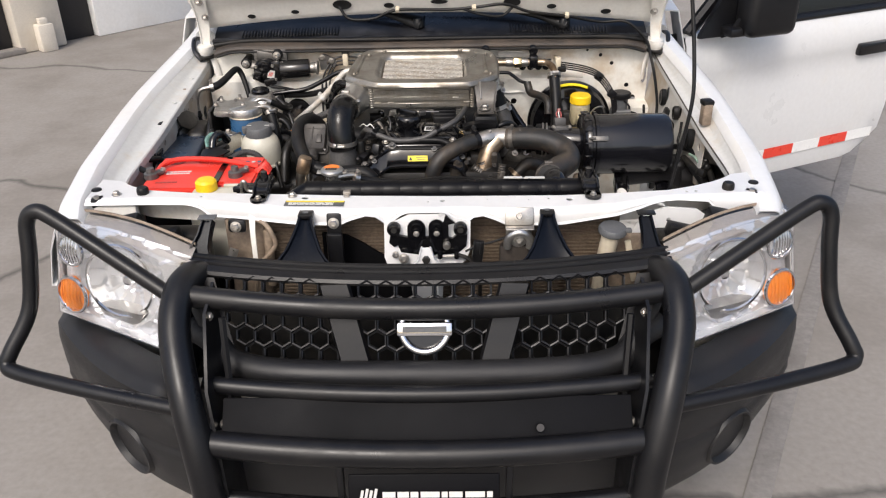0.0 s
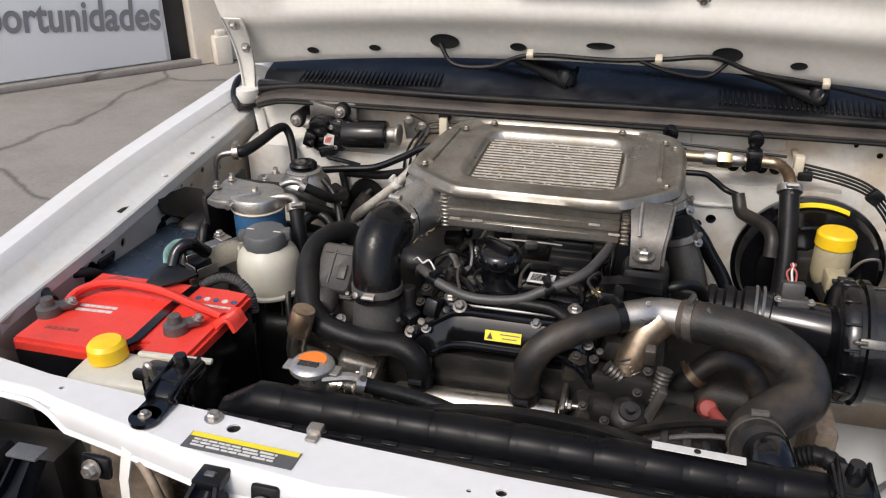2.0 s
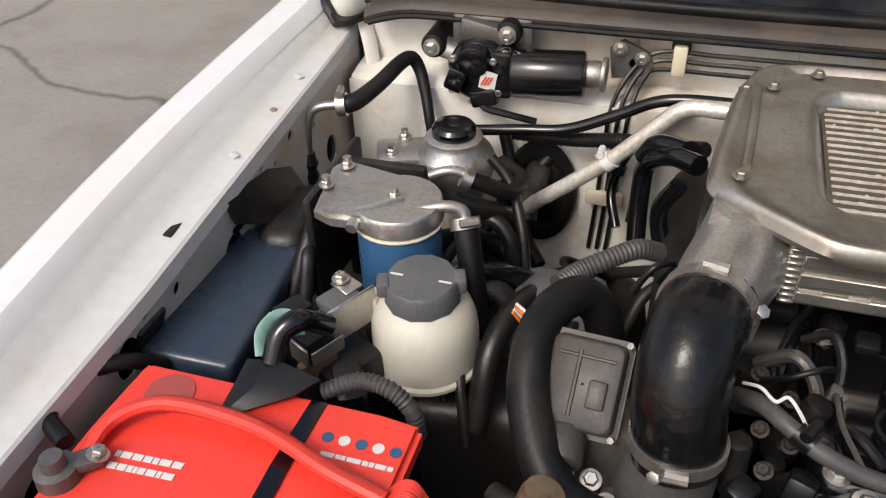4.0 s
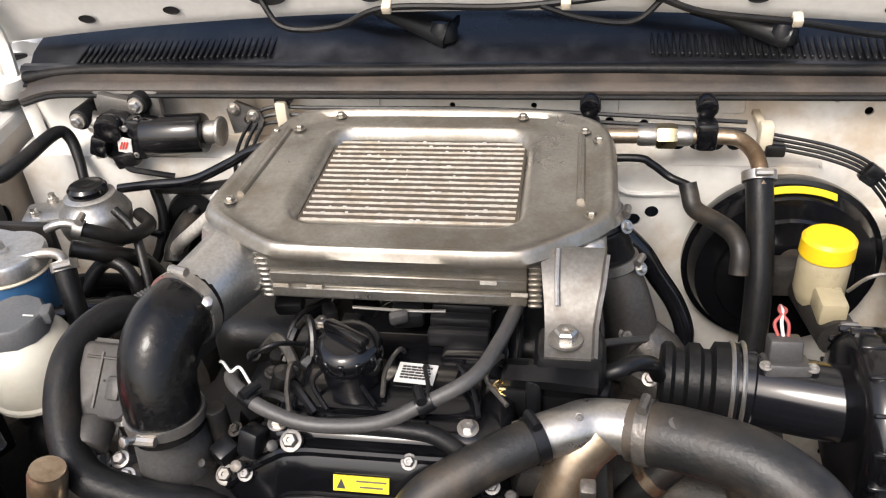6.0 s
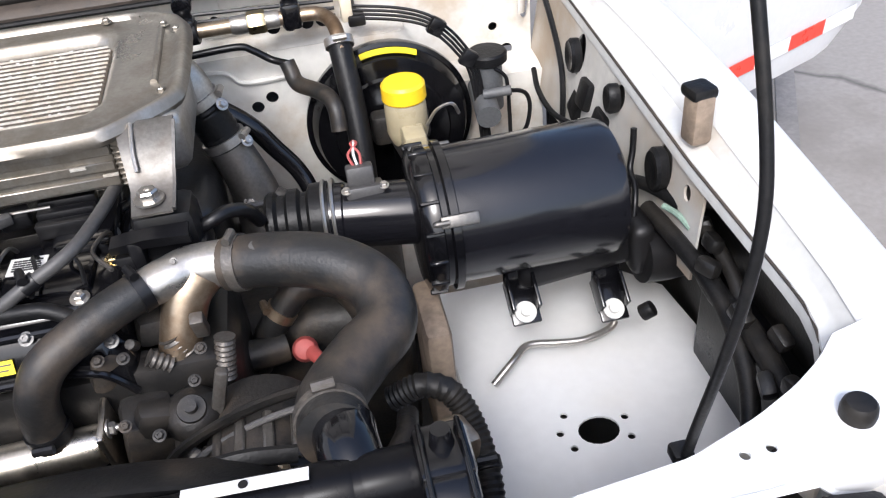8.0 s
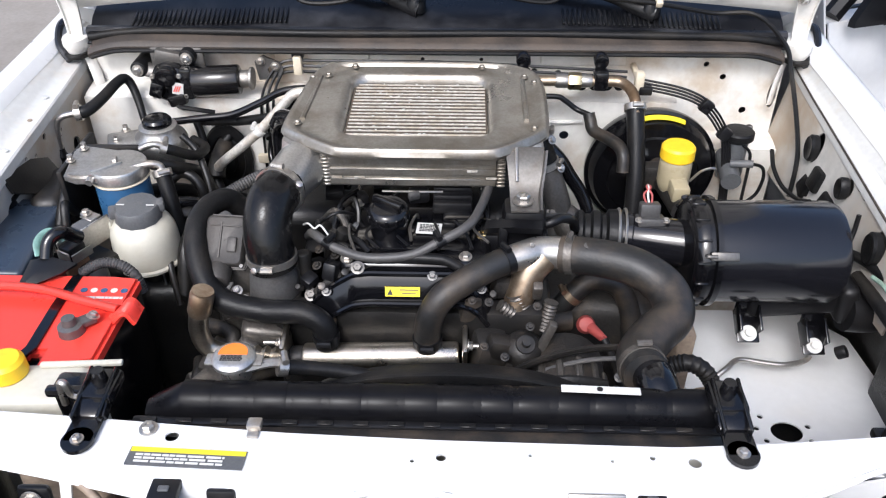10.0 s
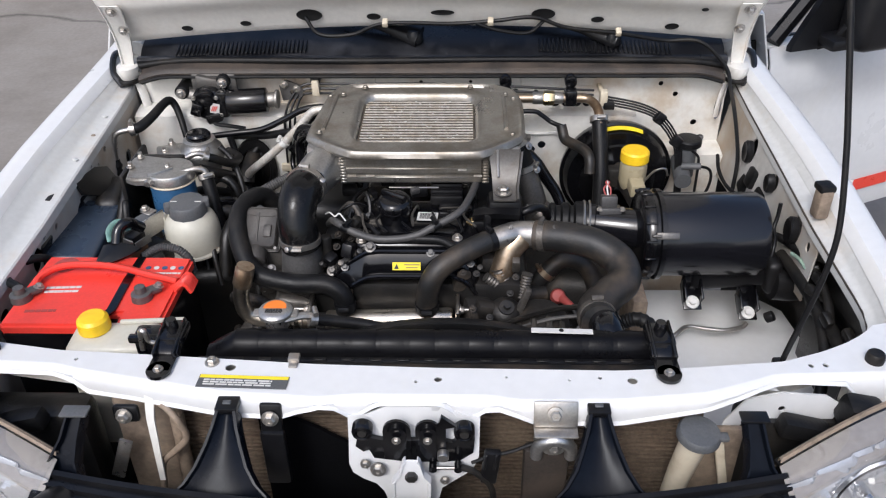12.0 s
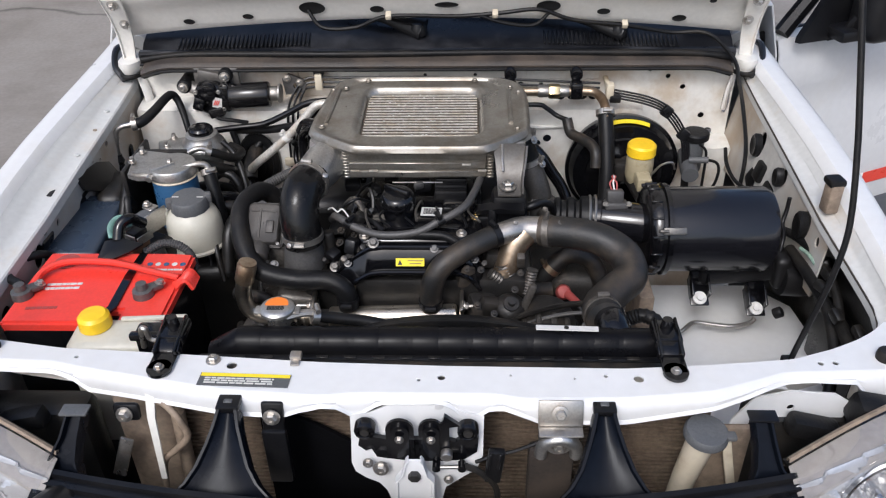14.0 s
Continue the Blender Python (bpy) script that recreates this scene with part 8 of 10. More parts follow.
def hoses():
    one("upper_coolant_hose", [(-0.270, 1.990, 0.950), (-0.280, 1.990, 0.990), (-0.298, 1.978, 1.012), (-0.316, 1.948, 1.014), (-0.322, 1.908, 1.005), (-0.313, 1.866, 0.978), (-0.281, 1.826, 0.947), (-0.219, 1.814, 0.934), (-0.160, 1.808, 0.936), (-0.132, 1.802, 0.920), (-0.127, 1.799, 0.886)], 0.0170, RUBBER, "black coolant hose curving down to the cooler", "hose", [(0.96, 0.0)], SATINBLK, seg=18)
    one("centre_coolant_hose", [(0.126, 1.860, 0.996), (0.098, 1.844, 0.992), (0.067, 1.826, 0.984), (0.037, 1.810, 0.970), (0.020, 1.802, 0.945), (0.014, 1.800, 0.915), (0.014, 1.799, 0.886)], 0.0190, DUSTRUB, "black coolant hose from the branch pipe to the cooler", "hose", [(0.04, 0.0), (0.95, 0.0)], SATINBLK, seg=18)
    yp = thing("branch_pipe", "heat-tinted steel branch pipe between rubber hoses", "pipe", (0.16, 1.87, 0.95))
    bm = B()
    tube(bm, [(0.108, 1.858, 0.989), (0.146, 1.872, 0.994), (0.172, 1.882, 0.993), (0.225, 1.882, 0.989)], (0.0185, 0.024), 20)
    part("main_tube", bm, STEEL, yp)
    bm = B()
    tube(bm, [(0.174, 1.880, 0.988), (0.158, 1.870, 0.972), (0.147, 1.858, 0.945), (0.137, 1.848, 0.918)], (0.024, 0.020), 18)
    part("branch", bm, HOTSTEEL, yp, "brown-tinted branch")
    for p in ((0.157, 1.868, 1.014), (0.174, 1.858, 0.976)):
        bm = B()
        bolt(bm, p, (0, -0.8, 0.5), 0.0026)
        part("boss", bm, CASTGREY, yp)
    bm = B()
    box(bm, (0.166, 1.842, 0.955), (0.014, 0.014, 0.030), 0.003, (20, 0, 0))
    part("sensor", bm, CASTBROWN, yp)
    big = one("lower_radiator_hose", [(0.200, 1.883, 0.989), (0.245, 1.868, 0.995), (0.296, 1.846, 0.996), (0.334, 1.815, 0.984), (0.338, 1.775, 0.971), (0.309, 1.741, 0.968), (0.281, 1.697, 0.971), (0.281, 1.648, 0.984)], (0.0262, 0.0285), DUSTRUB, "thick dusty black radiator hose in an S-curve", "hose", [(0.05, 0.0), (0.94, 0.0)], CASTBROWN, seg=24, sub=9)
    bm = B()
    cyl(bm, (0.232, 1.864, 1.0165), (0.2322, 1.8635, 1.0185), 0.0055, seg=14)
    part("stamp", bm, LOOM, big, "small pale stamped mark")
    # ribbed loom by the tray
    one("ribbed_loom_hose", [(0.33, 1.75, 0.90), (0.36, 1.745, 0.915), (0.385, 1.735, 0.905), (0.398, 1.71, 0.88), (0.400, 1.67, 0.86), (0.395, 1.63, 0.84)], 0.0125, RUBBER, "black ribbed conduit beside the radiator", "conduit", [(0.75, 0.0)], SATINBLK, wave=0.0016, pitch=0.006)
    bm = B()
    box(bm, (0.372, 1.690, 0.87), (0.035, 0.04, 0.08), 0.008, (0, 10, 20))
    solid("conduit_bracket", bm, HOTSTEEL, "dirty tan bracket beside the conduit", "bracket")


def air_cleaner():
    af = thing("air_filter_housing", "glossy black cylindrical air filter housing", "air filter", (0.53, 1.93, 0.84))
    c, r = Vector((0, 1.928, 0.953)), 0.077
    bm = B()
    lathe(bm, (0.425, c.y, c.z), (0.7, c.y, c.z), [(0, r - 0.004), (0.002, r), (0.180, r + 0.001), (0.190, r - 0.003), (0.195, r - 0.012), (0.196, 0)], 48)
    part("canister", bm, FILTERBLK, af)
    bm = B()
    lathe(bm, (0.392, c.y, c.z), (0.7, c.y, c.z), [(0, 0.04), (0.0, 0.068), (0.004, 0.078), (0.012, r + 0.006), (0.022, r + 0.006), (0.024, r + 0.001), (0.030, r + 0.001), (0.032, r + 0.007), (0.040, r + 0.007), (0.042, r)], 48)
    part("lid_flange", bm, GLOSSBLK, af, "black lid with flange ring")
    for k in range(16):
        a = 2 * math.pi * k / 16
        bm = B()
        box(bm, (0.405, c.y + 0.082 * math.cos(a), c.z + 0.082 * math.sin(a)), (0.020, 0.006, 0.004), 0.001, (math.degrees(a), 0, 0), 1)
        part("lid_rib", bm, GLOSSBLK, af)
    for a in (150, 268, 30):
        q = radians(a)
        d = Vector((0, math.cos(q), math.sin(q)))
        bm = B()
        p = c + d * 0.087 + Vector((0.432, 0, 0))
        box(bm, p, (0.040, 0.013, 0.005), 0.002, (a - 90, 0, 0))
        tube(bm, [p + Vector((-0.022, 0, 0)) - d * 0.002, p + Vector((-0.026, 0, 0)) + d * 0.005, p + Vector((-0.012, 0, 0)) + d * 0.005], 0.003, 8)
        part("spring_clip", bm, BRACKET, af, "dull zinc spring clip")
    # intake tube, ribbed bellows and sensor
    bm = B()
    lathe(bm, (0.300, 1.962, 0.955), (0.41, 1.945, 0.952), [(0, 0.038), (0.02, 0.038), (0.022, 0.036), (0.095, 0.037), (0.115, 0.045)], 32)
    part("intake_tube", bm, FILTERBLK, af)
    bm = B()
    lathe(bm, (0.235, 1.968, 0.955), (0.305, 1.962, 0.955), [(0, 0.032), (0.004, 0.036), (0.010, 0.036), (0.014, 0.031), (0.022, 0.031), (0.026, 0.037), (0.036, 0.037), (0.040, 0.032), (0.046, 0.032), (0.050, 0.040), (0.070, 0.041)], 32)
    part("bellows", bm, RUBBER, af, "black ribbed rubber bellows")
    for dx in (0.0, 0.010):
        bm = B()
        ring(bm, (0.300 + dx, 1.962, 0.955), (1, -0.09, 0), 0.0415, 0.0022, 30, 6)
        part("wire_clamp", bm, STEEL, af)
    bm = B()
    box(bm, (0.350, 1.976, 0.998), (0.042, 0.030, 0.016), 0.003, (-15, 0, 0))
    box(bm, (0.348, 1.984, 1.014), (0.030, 0.022, 0.022), 0.003, (-15, 0, 0))
    ms = part("flow_sensor", bm, LOOM, af, "dark grey flow sensor plug")
    for k, mt in enumerate((PINKRED, PAPER, PINKRED)):
        bm = B()
        tube(bm, [(0.343 + 0.004 * k, 1.988, 1.022), (0.339 + 0.006 * k, 1.996, 1.034), (0.350 - 0.003 * k, 2.006, 1.040), (0.348, 2.02, 1.036)], 0.0016, 6)
        part("wire", bm, mt, ms)
    for p in ((0.330, 1.966, 1.006), (0.371, 1.966, 1.006)):
        bm = B()
        bolt(bm, p, (0, -0.25, 1), 0.004)
        part("screw", bm, STEEL, ms)
    # lower resonator with mounting feet
    bm = B()
    box(bm, (0.572, 1.915, 0.882), (0.150, 0.055, 0.055), 0.014, (0, -6, 0), 3)
    box(bm, (0.645, 1.910, 0.885), (0.030, 0.070, 0.070), 0.012, (0, -4, 0), 3)
    tube(bm, [(0.645, 1.890, 0.872), (0.68, 1.892, 0.868), (0.715, 1.90, 0.866), (0.745, 1.91, 0.866)], 0.033, 18)
    part("resonator", bm, SATINBLK, af, "black intake resonator")
    feet = []
    for x, y, z in ((0.500, 1.904, 0.833), (0.608, 1.908, 0.806)):
        tilt = Vector((0, -0.55, 0.83)).normalized()
        bm = B()
        box(bm, Vector((x, y, z)) - tilt * 0.005 + Vector((0, 0.006, 0.004)), (0.034, 0.048, 0.005), 0.002, (33.5, 0, 0))
        box(bm, (x - 0.015, y + 0.012, z + 0.012), (0.004, 0.04, 0.03), 0.001, (33.5, 0, 0))
        box(bm, (x + 0.015, y + 0.012, z + 0.012), (0.004, 0.04, 0.03), 0.001, (33.5, 0, 0))
        box(bm, (x, y + 0.030, z + 0.026), (0.034, 0.006, 0.04), 0.002)
        ft = part("mounting_foot", bm, GLOSSBLK, af)
        feet.append(ft)
        bm = B()
        c = Vector((x, y - 0.004, z))
        lathe(bm, c - tilt * 0.004, c + tilt, [(0, 0.0125), (0.003, 0.0125), (0.004, 0.010), (0.003, 0.0065), (0.008, 0.006), (0.008, 0)], 20)
        part("washer_bolt", bm, PAPER, ft, "bolt with a bright white washer")
    bm = B()
    cyl(bm, (0.634, 1.886, 0.806), (0.646, 1.882, 0.816), 0.010, seg=12, bev=0.002)
    feet.append(part("rubber_stop", bm, RUBBER, af))
    settle(af, 0, 0.037, -0.013)
    settle(ms, -0.004, -0.020, -0.012)
    for ft in feet:
        settle(ft, 0, -0.037, 0.013)


def tray():
    bm = B()
    hs = [(0.556, 1.806, 0.024, 0.020), (0.512, 1.812, 0.0045), (0.521, 1.788, 0.0045), (0.524, 1.836, 0.0045), (0.591, 1.817, 0.0045), (0.588, 1.788, 0.0045), (0.60, 1.73, 0.004)]
    slab(bm, [(0.418, 1.575), (0.742, 1.575), (0.742, 1.70), (0.740, 1.88), (0.725, 2.02), (0.66, 2.09), (0.418, 2.09)], Matrix.Translation((0, 0, 0.718)), 0.003, hs)
    tr = part("battery_tray", bm, WHITE, TRUCK, "empty white painted steel battery shelf")
    bm = B()
    loft(bm, [[(0.418, y, 0.726), (0.414, y, 0.722), (0.412, y, 0.45)] for y in (1.575, 1.8, 2.06)], 0.003)
    part("tray_side", bm, BAY, tr)
    bm = B()
    box(bm, (0.392, 1.90, 0.78), (0.03, 0.10, 0.18), 0.01)
    part("rail_upright", bm, TANCLIP, TRUCK, "dirty brown rail upright")
    one("brake_pipe", [(0.455, 1.890, 0.735), (0.484, 1.907, 0.750), (0.508, 1.926, 0.752), (0.545, 1.922, 0.750), (0.578, 1.918, 0.750), (0.612, 1.926, 0.752), (0.622, 1.932, 0.758)], 0.0045, STEEL, "thin bright metal pipe above the tray", "pipe")
    # dark corner beyond the tray: cables, horn hose
    for k, pts in enumerate(([(0.70, 1.90, 0.885), (0.685, 1.83, 0.88), (0.69, 1.75, 0.88), (0.685, 1.66, 0.86), (0.66, 1.62, 0.82)],
                             [(0.665, 1.96, 0.90), (0.672, 1.88, 0.90), (0.68, 1.80, 0.885), (0.672, 1.72, 0.85), (0.65, 1.66, 0.80)],
                             [(0.64, 2.02, 0.91), (0.668, 1.97, 0.925), (0.690, 1.90, 0.925), (0.70, 1.82, 0.90), (0.69, 1.74, 0.85)])):
        one("wiring_cable", pts, 0.012 - 0.002 * k, RUBBER, "black taped wiring cable along the inner fender", "cable")
    rnd = random.Random(3)
    cn = thing("wiring_connectors", "cluster of black electrical connectors in the corner", "connectors", (0.68, 1.8, 0.86))
    for k in range(9):
        bm = B()
        box(bm, (0.69 + rnd.uniform(-0.02, 0.01), 1.66 + 0.032 * k, 0.905 + rnd.uniform(-0.03, 0.02)), (0.016, 0.026, 0.018), 0.005, (rnd.uniform(-30, 30), rnd.uniform(-30, 30), rnd.uniform(-30, 30)))
        part("connector", bm, GREASEVOID, cn)
    bm = B()
    tube(bm, [(0.668, 1.925, 0.925), (0.676, 1.905, 0.925), (0.682, 1.885, 0.918)], 0.0035, 8)
    part("green_wire", bm, material("green_tape", (0.22, 0.31, 0.25), 0.5, var=0.3, scale=40, dirt=(0.06, 0.07, 0.06), amount=0.6), cn, "strip of green tape")
    # well panel coloured black to carry the shadow it lies in
    bm = B()
    box(bm, (0.735, 1.74, 0.64), (0.05, 0.32, 0.40), 0.01)
    part("shaded_headlamp_well", bm, SATINBLK, TRUCK)


def battery():
    bt = thing("battery", "red-topped car battery with moulded carrying strap", "battery", (-0.53, 1.77, 0.74))
    bm = B()
    box(bm, (-0.530, 1.775, 0.845), (0.252, 0.188, 0.185), 0.006)
    part("case", bm, GLOSSBLK, bt, "black battery case")
    top = 0.950
    bm = B()
    m = Matrix.Translation((0, 0, top))
    slab(bm, [(-0.658, 1.682), (-0.50, 1.682), (-0.498, 1.715), (-0.475, 1.715), (-0.475, 1.685), (-0.404, 1.700), (-0.402, 1.87), (-0.44, 1.874), (-0.656, 1.874), (-0.660, 1.80)], m, 0.022)
    bmesh.ops.bevel(bm, geom=[e for e in bm.edges if e.calc_face_angle(0) > 1.0], offset=0.005, segments=2, affect="EDGES")
    lid = part("lid", bm, RED, bt, "bright red moulded lid")
    bm = B()
    tube(bm, [(-0.640, 1.765, top + 0.002), (-0.636, 1.80, top + 0.010), (-0.60, 1.825, top + 0.014), (-0.52, 1.822, top + 0.014), (-0.45, 1.800, top + 0.012), (-0.405, 1.792, top + 0.006)], 0.009, 10, flat=0.7)
    part("carry_strap", bm, RED, bt, "red plastic carrying strap")
    for k in range(14):
        a = 0.45 * k
        bm = B()
        tube(bm, [(-0.418 + 0.004 * math.cos(a), 1.776 + 0.0022 * k, top - 0.012 + 0.006 * math.sin(a)), (-0.392, 1.778 + 0.0022 * k, top + 0.010), (-0.380, 1.778 + 0.0022 * k, top - 0.006)], 0.0042, 6)
        part("strap_braid", bm, RED, bt)
    bm = B()
    loft(bm, [[(-0.512, 1.690, top + 0.001), (-0.500, 1.690, top + 0.001)], [(-0.498, 1.72, top + 0.003), (-0.484, 1.72, top + 0.003)], [(-0.500, 1.80, top + 0.003), (-0.486, 1.80, top + 0.003)], [(-0.498, 1.87, top + 0.001), (-0.484, 1.87, top + 0.001)]], 0.004)
    part("dark_groove", bm, GLOSSBLK, lid)
    for (x, y) in ((-0.648, 1.748), (-0.452, 1.752)):
        bm = B()
        lathe(bm, (x, y, top), (x, y, 2), [(0, 0.017), (0.012, 0.016), (0.014, 0.010), (0.024, 0.0085), (0.024, 0)], 18)
        box(bm, (x + 0.012, y + 0.012, top + 0.008), (0.032, 0.018, 0.010), 0.003, (0, 0, 40))
        tm = part("terminal", bm, CASTGREY, bt, "corroded grey lead terminal")
        bm = B()
        bolt(bm, (x + 0.022, y + 0.020, top + 0.010), (0.3, 0.3, 1), 0.006)
        part("terminal_bolt", bm, STEEL, tm)
    bm = B()
    bars(bm, pose(-0.592, 1.775, top + 0.0006, 0, 0, 3), 0.058, 0.022, 2, 21)
    part("print", bm, PAPER, bt, "plain white printed bars")
    bm = B()
    bars(bm, pose(-0.440, 1.822, top + 0.0006, 0, 0, 0), 0.06, 0.008, 1, 22)
    part("print", bm, PAPER, bt, "plain white printed bars")
    for k in range(5):
        bm = B()
        cyl(bm, (-0.470 + 0.014 * k, 1.838, top), (-0.470 + 0.014 * k, 1.838, top + 0.0008), 0.0048, seg=14)
        part("symbol", bm, PAPER if k % 2 else BLUEFILTER, bt)
    bm = B()
    bars(bm, pose(-0.605, 1.718, top + 0.0006, 0, 0, 3), 0.05, 0.012, 1, 5)
    part("print", bm, PINKRED, bt)
    bm = B()
    cyl(bm, (-0.615, 1.845, top), (-0.615, 1.845, top + 0.0012), 0.021, seg=26)
    part("round_sticker", bm, PINKRED, bt, "pale round sticker")
    settle(bt, 0.008, -0.020, 0.012)
    # cables
    one("battery_cable", [(-0.655, 1.755, 0.965), (-0.685, 1.775, 0.968), (-0.690, 1.82, 0.965), (-0.665, 1.85, 0.960), (-0.655, 1.88, 0.93)], 0.0075, RUBBER, "black battery cable looping beside the terminal", "cable")
    one("ribbed_cable", [(-0.490, 1.872, 0.950), (-0.462, 1.880, 0.962), (-0.434, 1.880, 0.960), (-0.414, 1.876, 0.944), (-0.410, 1.876, 0.915)], 0.0080, LOOM, "grey ribbed cable conduit beside the battery", "conduit", wave=0.0013, pitch=0.005)
    tie = thing("terminal_cover", "black flap and fuse link at the battery's rear", "fuse link", (-0.52, 1.86, 0.95))
    bm = B()
    loft(bm, [[(-0.556, 1.868, 0.975), (-0.522, 1.864, 0.985), (-0.486, 1.862, 0.975)], [(-0.556, 1.846, 0.970), (-0.530, 1.842, 0.980), (-0.502, 1.842, 0.972)], [(-0.556, 1.822, 0.966), (-0.548, 1.820, 0.968), (-0.538, 1.820, 0.966)]], 0.005)
    part("flap", bm, SATINBLK, tie)
    bm = B()
    tube(bm, [(-0.540, 1.868, 0.982), (-0.545, 1.882, 0.996), (-0.536, 1.896, 1.004), (-0.522, 1.900, 1.000), (-0.516, 1.892, 0.990)], (0.007, 0.005), 8, flat=0.35)
    part("green_tape", bm, material("pale_green_tape", (0.16, 0.30, 0.26), 0.5, var=0.3, scale=40, dirt=(0.05, 0.08, 0.07), amount=0.6), tie, "pale green tape")
    bm = B()
    tube(bm, [(-0.530, 1.865, 0.980), (-0.527, 1.88, 1.000), (-0.515, 1.895, 1.005), (-0.505, 1.92, 0.98)], 0.010, 10)
    part("lead", bm, GLOSSBLK, tie)
    bm = B()
    bolt(bm, (-0.530, 1.872, 0.987), (0, -0.3, 1), 0.0055)
    part("bolt", bm, STEEL, tie)


def washer_bottle():
    wb = thing("coolant_bottle", "milky white overflow bottle with a yellow cap", "reservoir", (-0.455, 1.645, 0.75))
    bm = B()
    box(bm, (-0.458, 1.640, 0.862), (0.135, 0.072, 0.205), 0.014, (0, 0, 3), 3)
    box(bm, (-0.405, 1.668, 0.968), (0.10, 0.008, 0.006), 0.002, (0, 0, 4))
    part("bottle", bm, MILKY, wb)
    bm = B()
    lathe(bm, (-0.490, 1.652, 0.958), (-0.490, 1.650, 2), [(0, 0.020), (0.006, 0.020), (0.008, 0.0245), (0.026, 0.0235), (0.031, 0.019), (0.033, 0.0)], 26)
    part("cap", bm, YELLOW, wb, "yellow screw cap")
    bm = B()
    box(bm, (-0.385, 1.620, 0.962), (0.055, 0.030, 0.055), 0.006)
    box(bm, (-0.392, 1.605, 0.985), (0.05, 0.012, 0.012), 0.003)
    part("hose_bracket", bm, GLOSSBLK, wb)
    bm = B()
    tube(bm, [(-0.40, 1.605, 0.965), (-0.395, 1.60, 1.0), (-0.388, 1.598, 1.004), (-0.384, 1.60, 0.985), (-0.36, 1.60, 0.982), (-0.345, 1.61, 0.985)], 0.0045, 8)
    part("thin_pipe", bm, STEEL, wb)


def left_side():
    fb = thing("fuse_box", "slate-blue plastic fuse box by the inner fender", "fuse box", (-0.645, 1.98, 0.78))
    bm = B()
    box(bm, (-0.645, 1.985, 0.925), (0.094, 0.205, 0.030), 0.008, (0, 4, 4), 3)
    part("lid", bm, BLUEBOX, fb)
    bm = B()
    box(bm, (-0.645, 1.985, 0.860), (0.086, 0.196, 0.110), 0.006, (0, 4, 4))
    box(bm, (-0.640, 2.055, 0.925), (0.030, 0.02, 0.02), 0.004)
    part("body", bm, SATINBLK, fb)
    for y in (1.90, 2.07):
        bm = B()
        box(bm, (-0.688, y, 0.94), (0.02, 0.045, 0.055), 0.006, (0, 20, 0))
        part("bracket", bm, SATINBLK, fb)
    fl = thing("rubber_flap", "torn black rubber flap on the inner fender", "rubber flap", (-0.655, 2.1, 0.95))
    bm = B()
    loft(bm, [[(-0.668, 2.045, 1.000), (-0.660, 2.045, 0.975)], [(-0.668, 2.085, 0.998), (-0.650, 2.085, 0.950)], [(-0.668, 2.13, 0.990), (-0.640, 2.135, 0.940)], [(-0.664, 2.175, 0.968), (-0.650, 2.18, 0.935)]], 0.006)
    part("sheet", bm, GREASEVOID, fl)
    bm = B()
    box(bm, (-0.640, 2.12, 0.90), (0.06, 0.12, 0.10), 0.02, (0, 0, 10), 3)
    part("backing", bm, GREASEVOID, fl)
    for pts, r in (([(-0.60, 2.02, 0.90), (-0.59, 2.06, 0.955), (-0.60, 2.12, 0.965), (-0.62, 2.18, 0.93)], 0.010), ([(-0.575, 1.99, 0.88), (-0.572, 2.01, 0.94), (-0.575, 2.03, 0.965), (-0.58, 2.06, 0.93)], 0.007), ([(-0.455, 2.01, 0.90), (-0.40, 2.06, 0.93), (-0.36, 2.06, 0.90)], 0.014), ([(-0.38, 1.95, 0.85), (-0.375, 1.99, 0.92), (-0.36, 2.05, 0.93), (-0.34, 2.12, 0.90)], 0.012)):
        one("bay_hose", pts, r, GREASEVOID, "oily black hose between filter and fender", "hose")
    rl = thing("relay_block", "black relays held in bright metal brackets", "relay", (-0.53, 1.95, 0.85))
    m = pose(-0.530, 1.952, 0.972, 0, 0, 62)
    for u, v, w in ((-0.014, 0.014, 0.010), (-0.014, -0.014, -0.004)):
        bm = B()
        box(bm, m @ Vector((u, v, w)), (0.030, 0.024, 0.026), 0.003, (0, 0, 62))
        rb = part("relay", bm, SATINBLK, rl)
        bm = B()
        box(bm, m @ Vector((u - 0.017, v, w - 0.002)), (0.003, 0.026, 0.022), 0.001, (0, 0, 62), 1)
        box(bm, m @ Vector((u + 0.004, v - 0.014, w - 0.004)), (0.036, 0.002, 0.016), 0.0005, (0, 0, 62), 1)
        part("metal_clip", bm, STEEL, rb, "bright zinc clip")
    bm = B()
    box(bm, m @ Vector((0.026, -0.002, 0.012)), (0.036, 0.026, 0.018), 0.004, (0, 0, 62))
    part("relay", bm, GREYCAP, rl, "grey square relay")
    bm = B()
    box(bm, m @ Vector((0.026, -0.018, 0.004)), (0.060, 0.003, 0.040), 0.001, (0, 0, 62), 1)
    box(bm, m @ Vector((0.040, 0.002, 0.022)), (0.020, 0.024, 0.002), 0.0005, (0, 0, 62), 1)
    part("bracket", bm, STEEL, rl, "bright zinc bracket")
    bm = B()
    bolt(bm, m @ Vector((0.040, 0.010, 0.024)), r=0.006)
    part("bolt", bm, STEEL, rl)
    bm = B()
    box(bm, m @ Vector((-0.018, -0.020, -0.026)), (0.040, 0.010, 0.024), 0.003, (0, 0, 62))
    part("rusty_tab", bm, RUSTY, rl)
    bm = B()
    box(bm, (-0.510, 1.95, 0.895), (0.06, 0.06, 0.10), 0.006, (0, 0, 62))
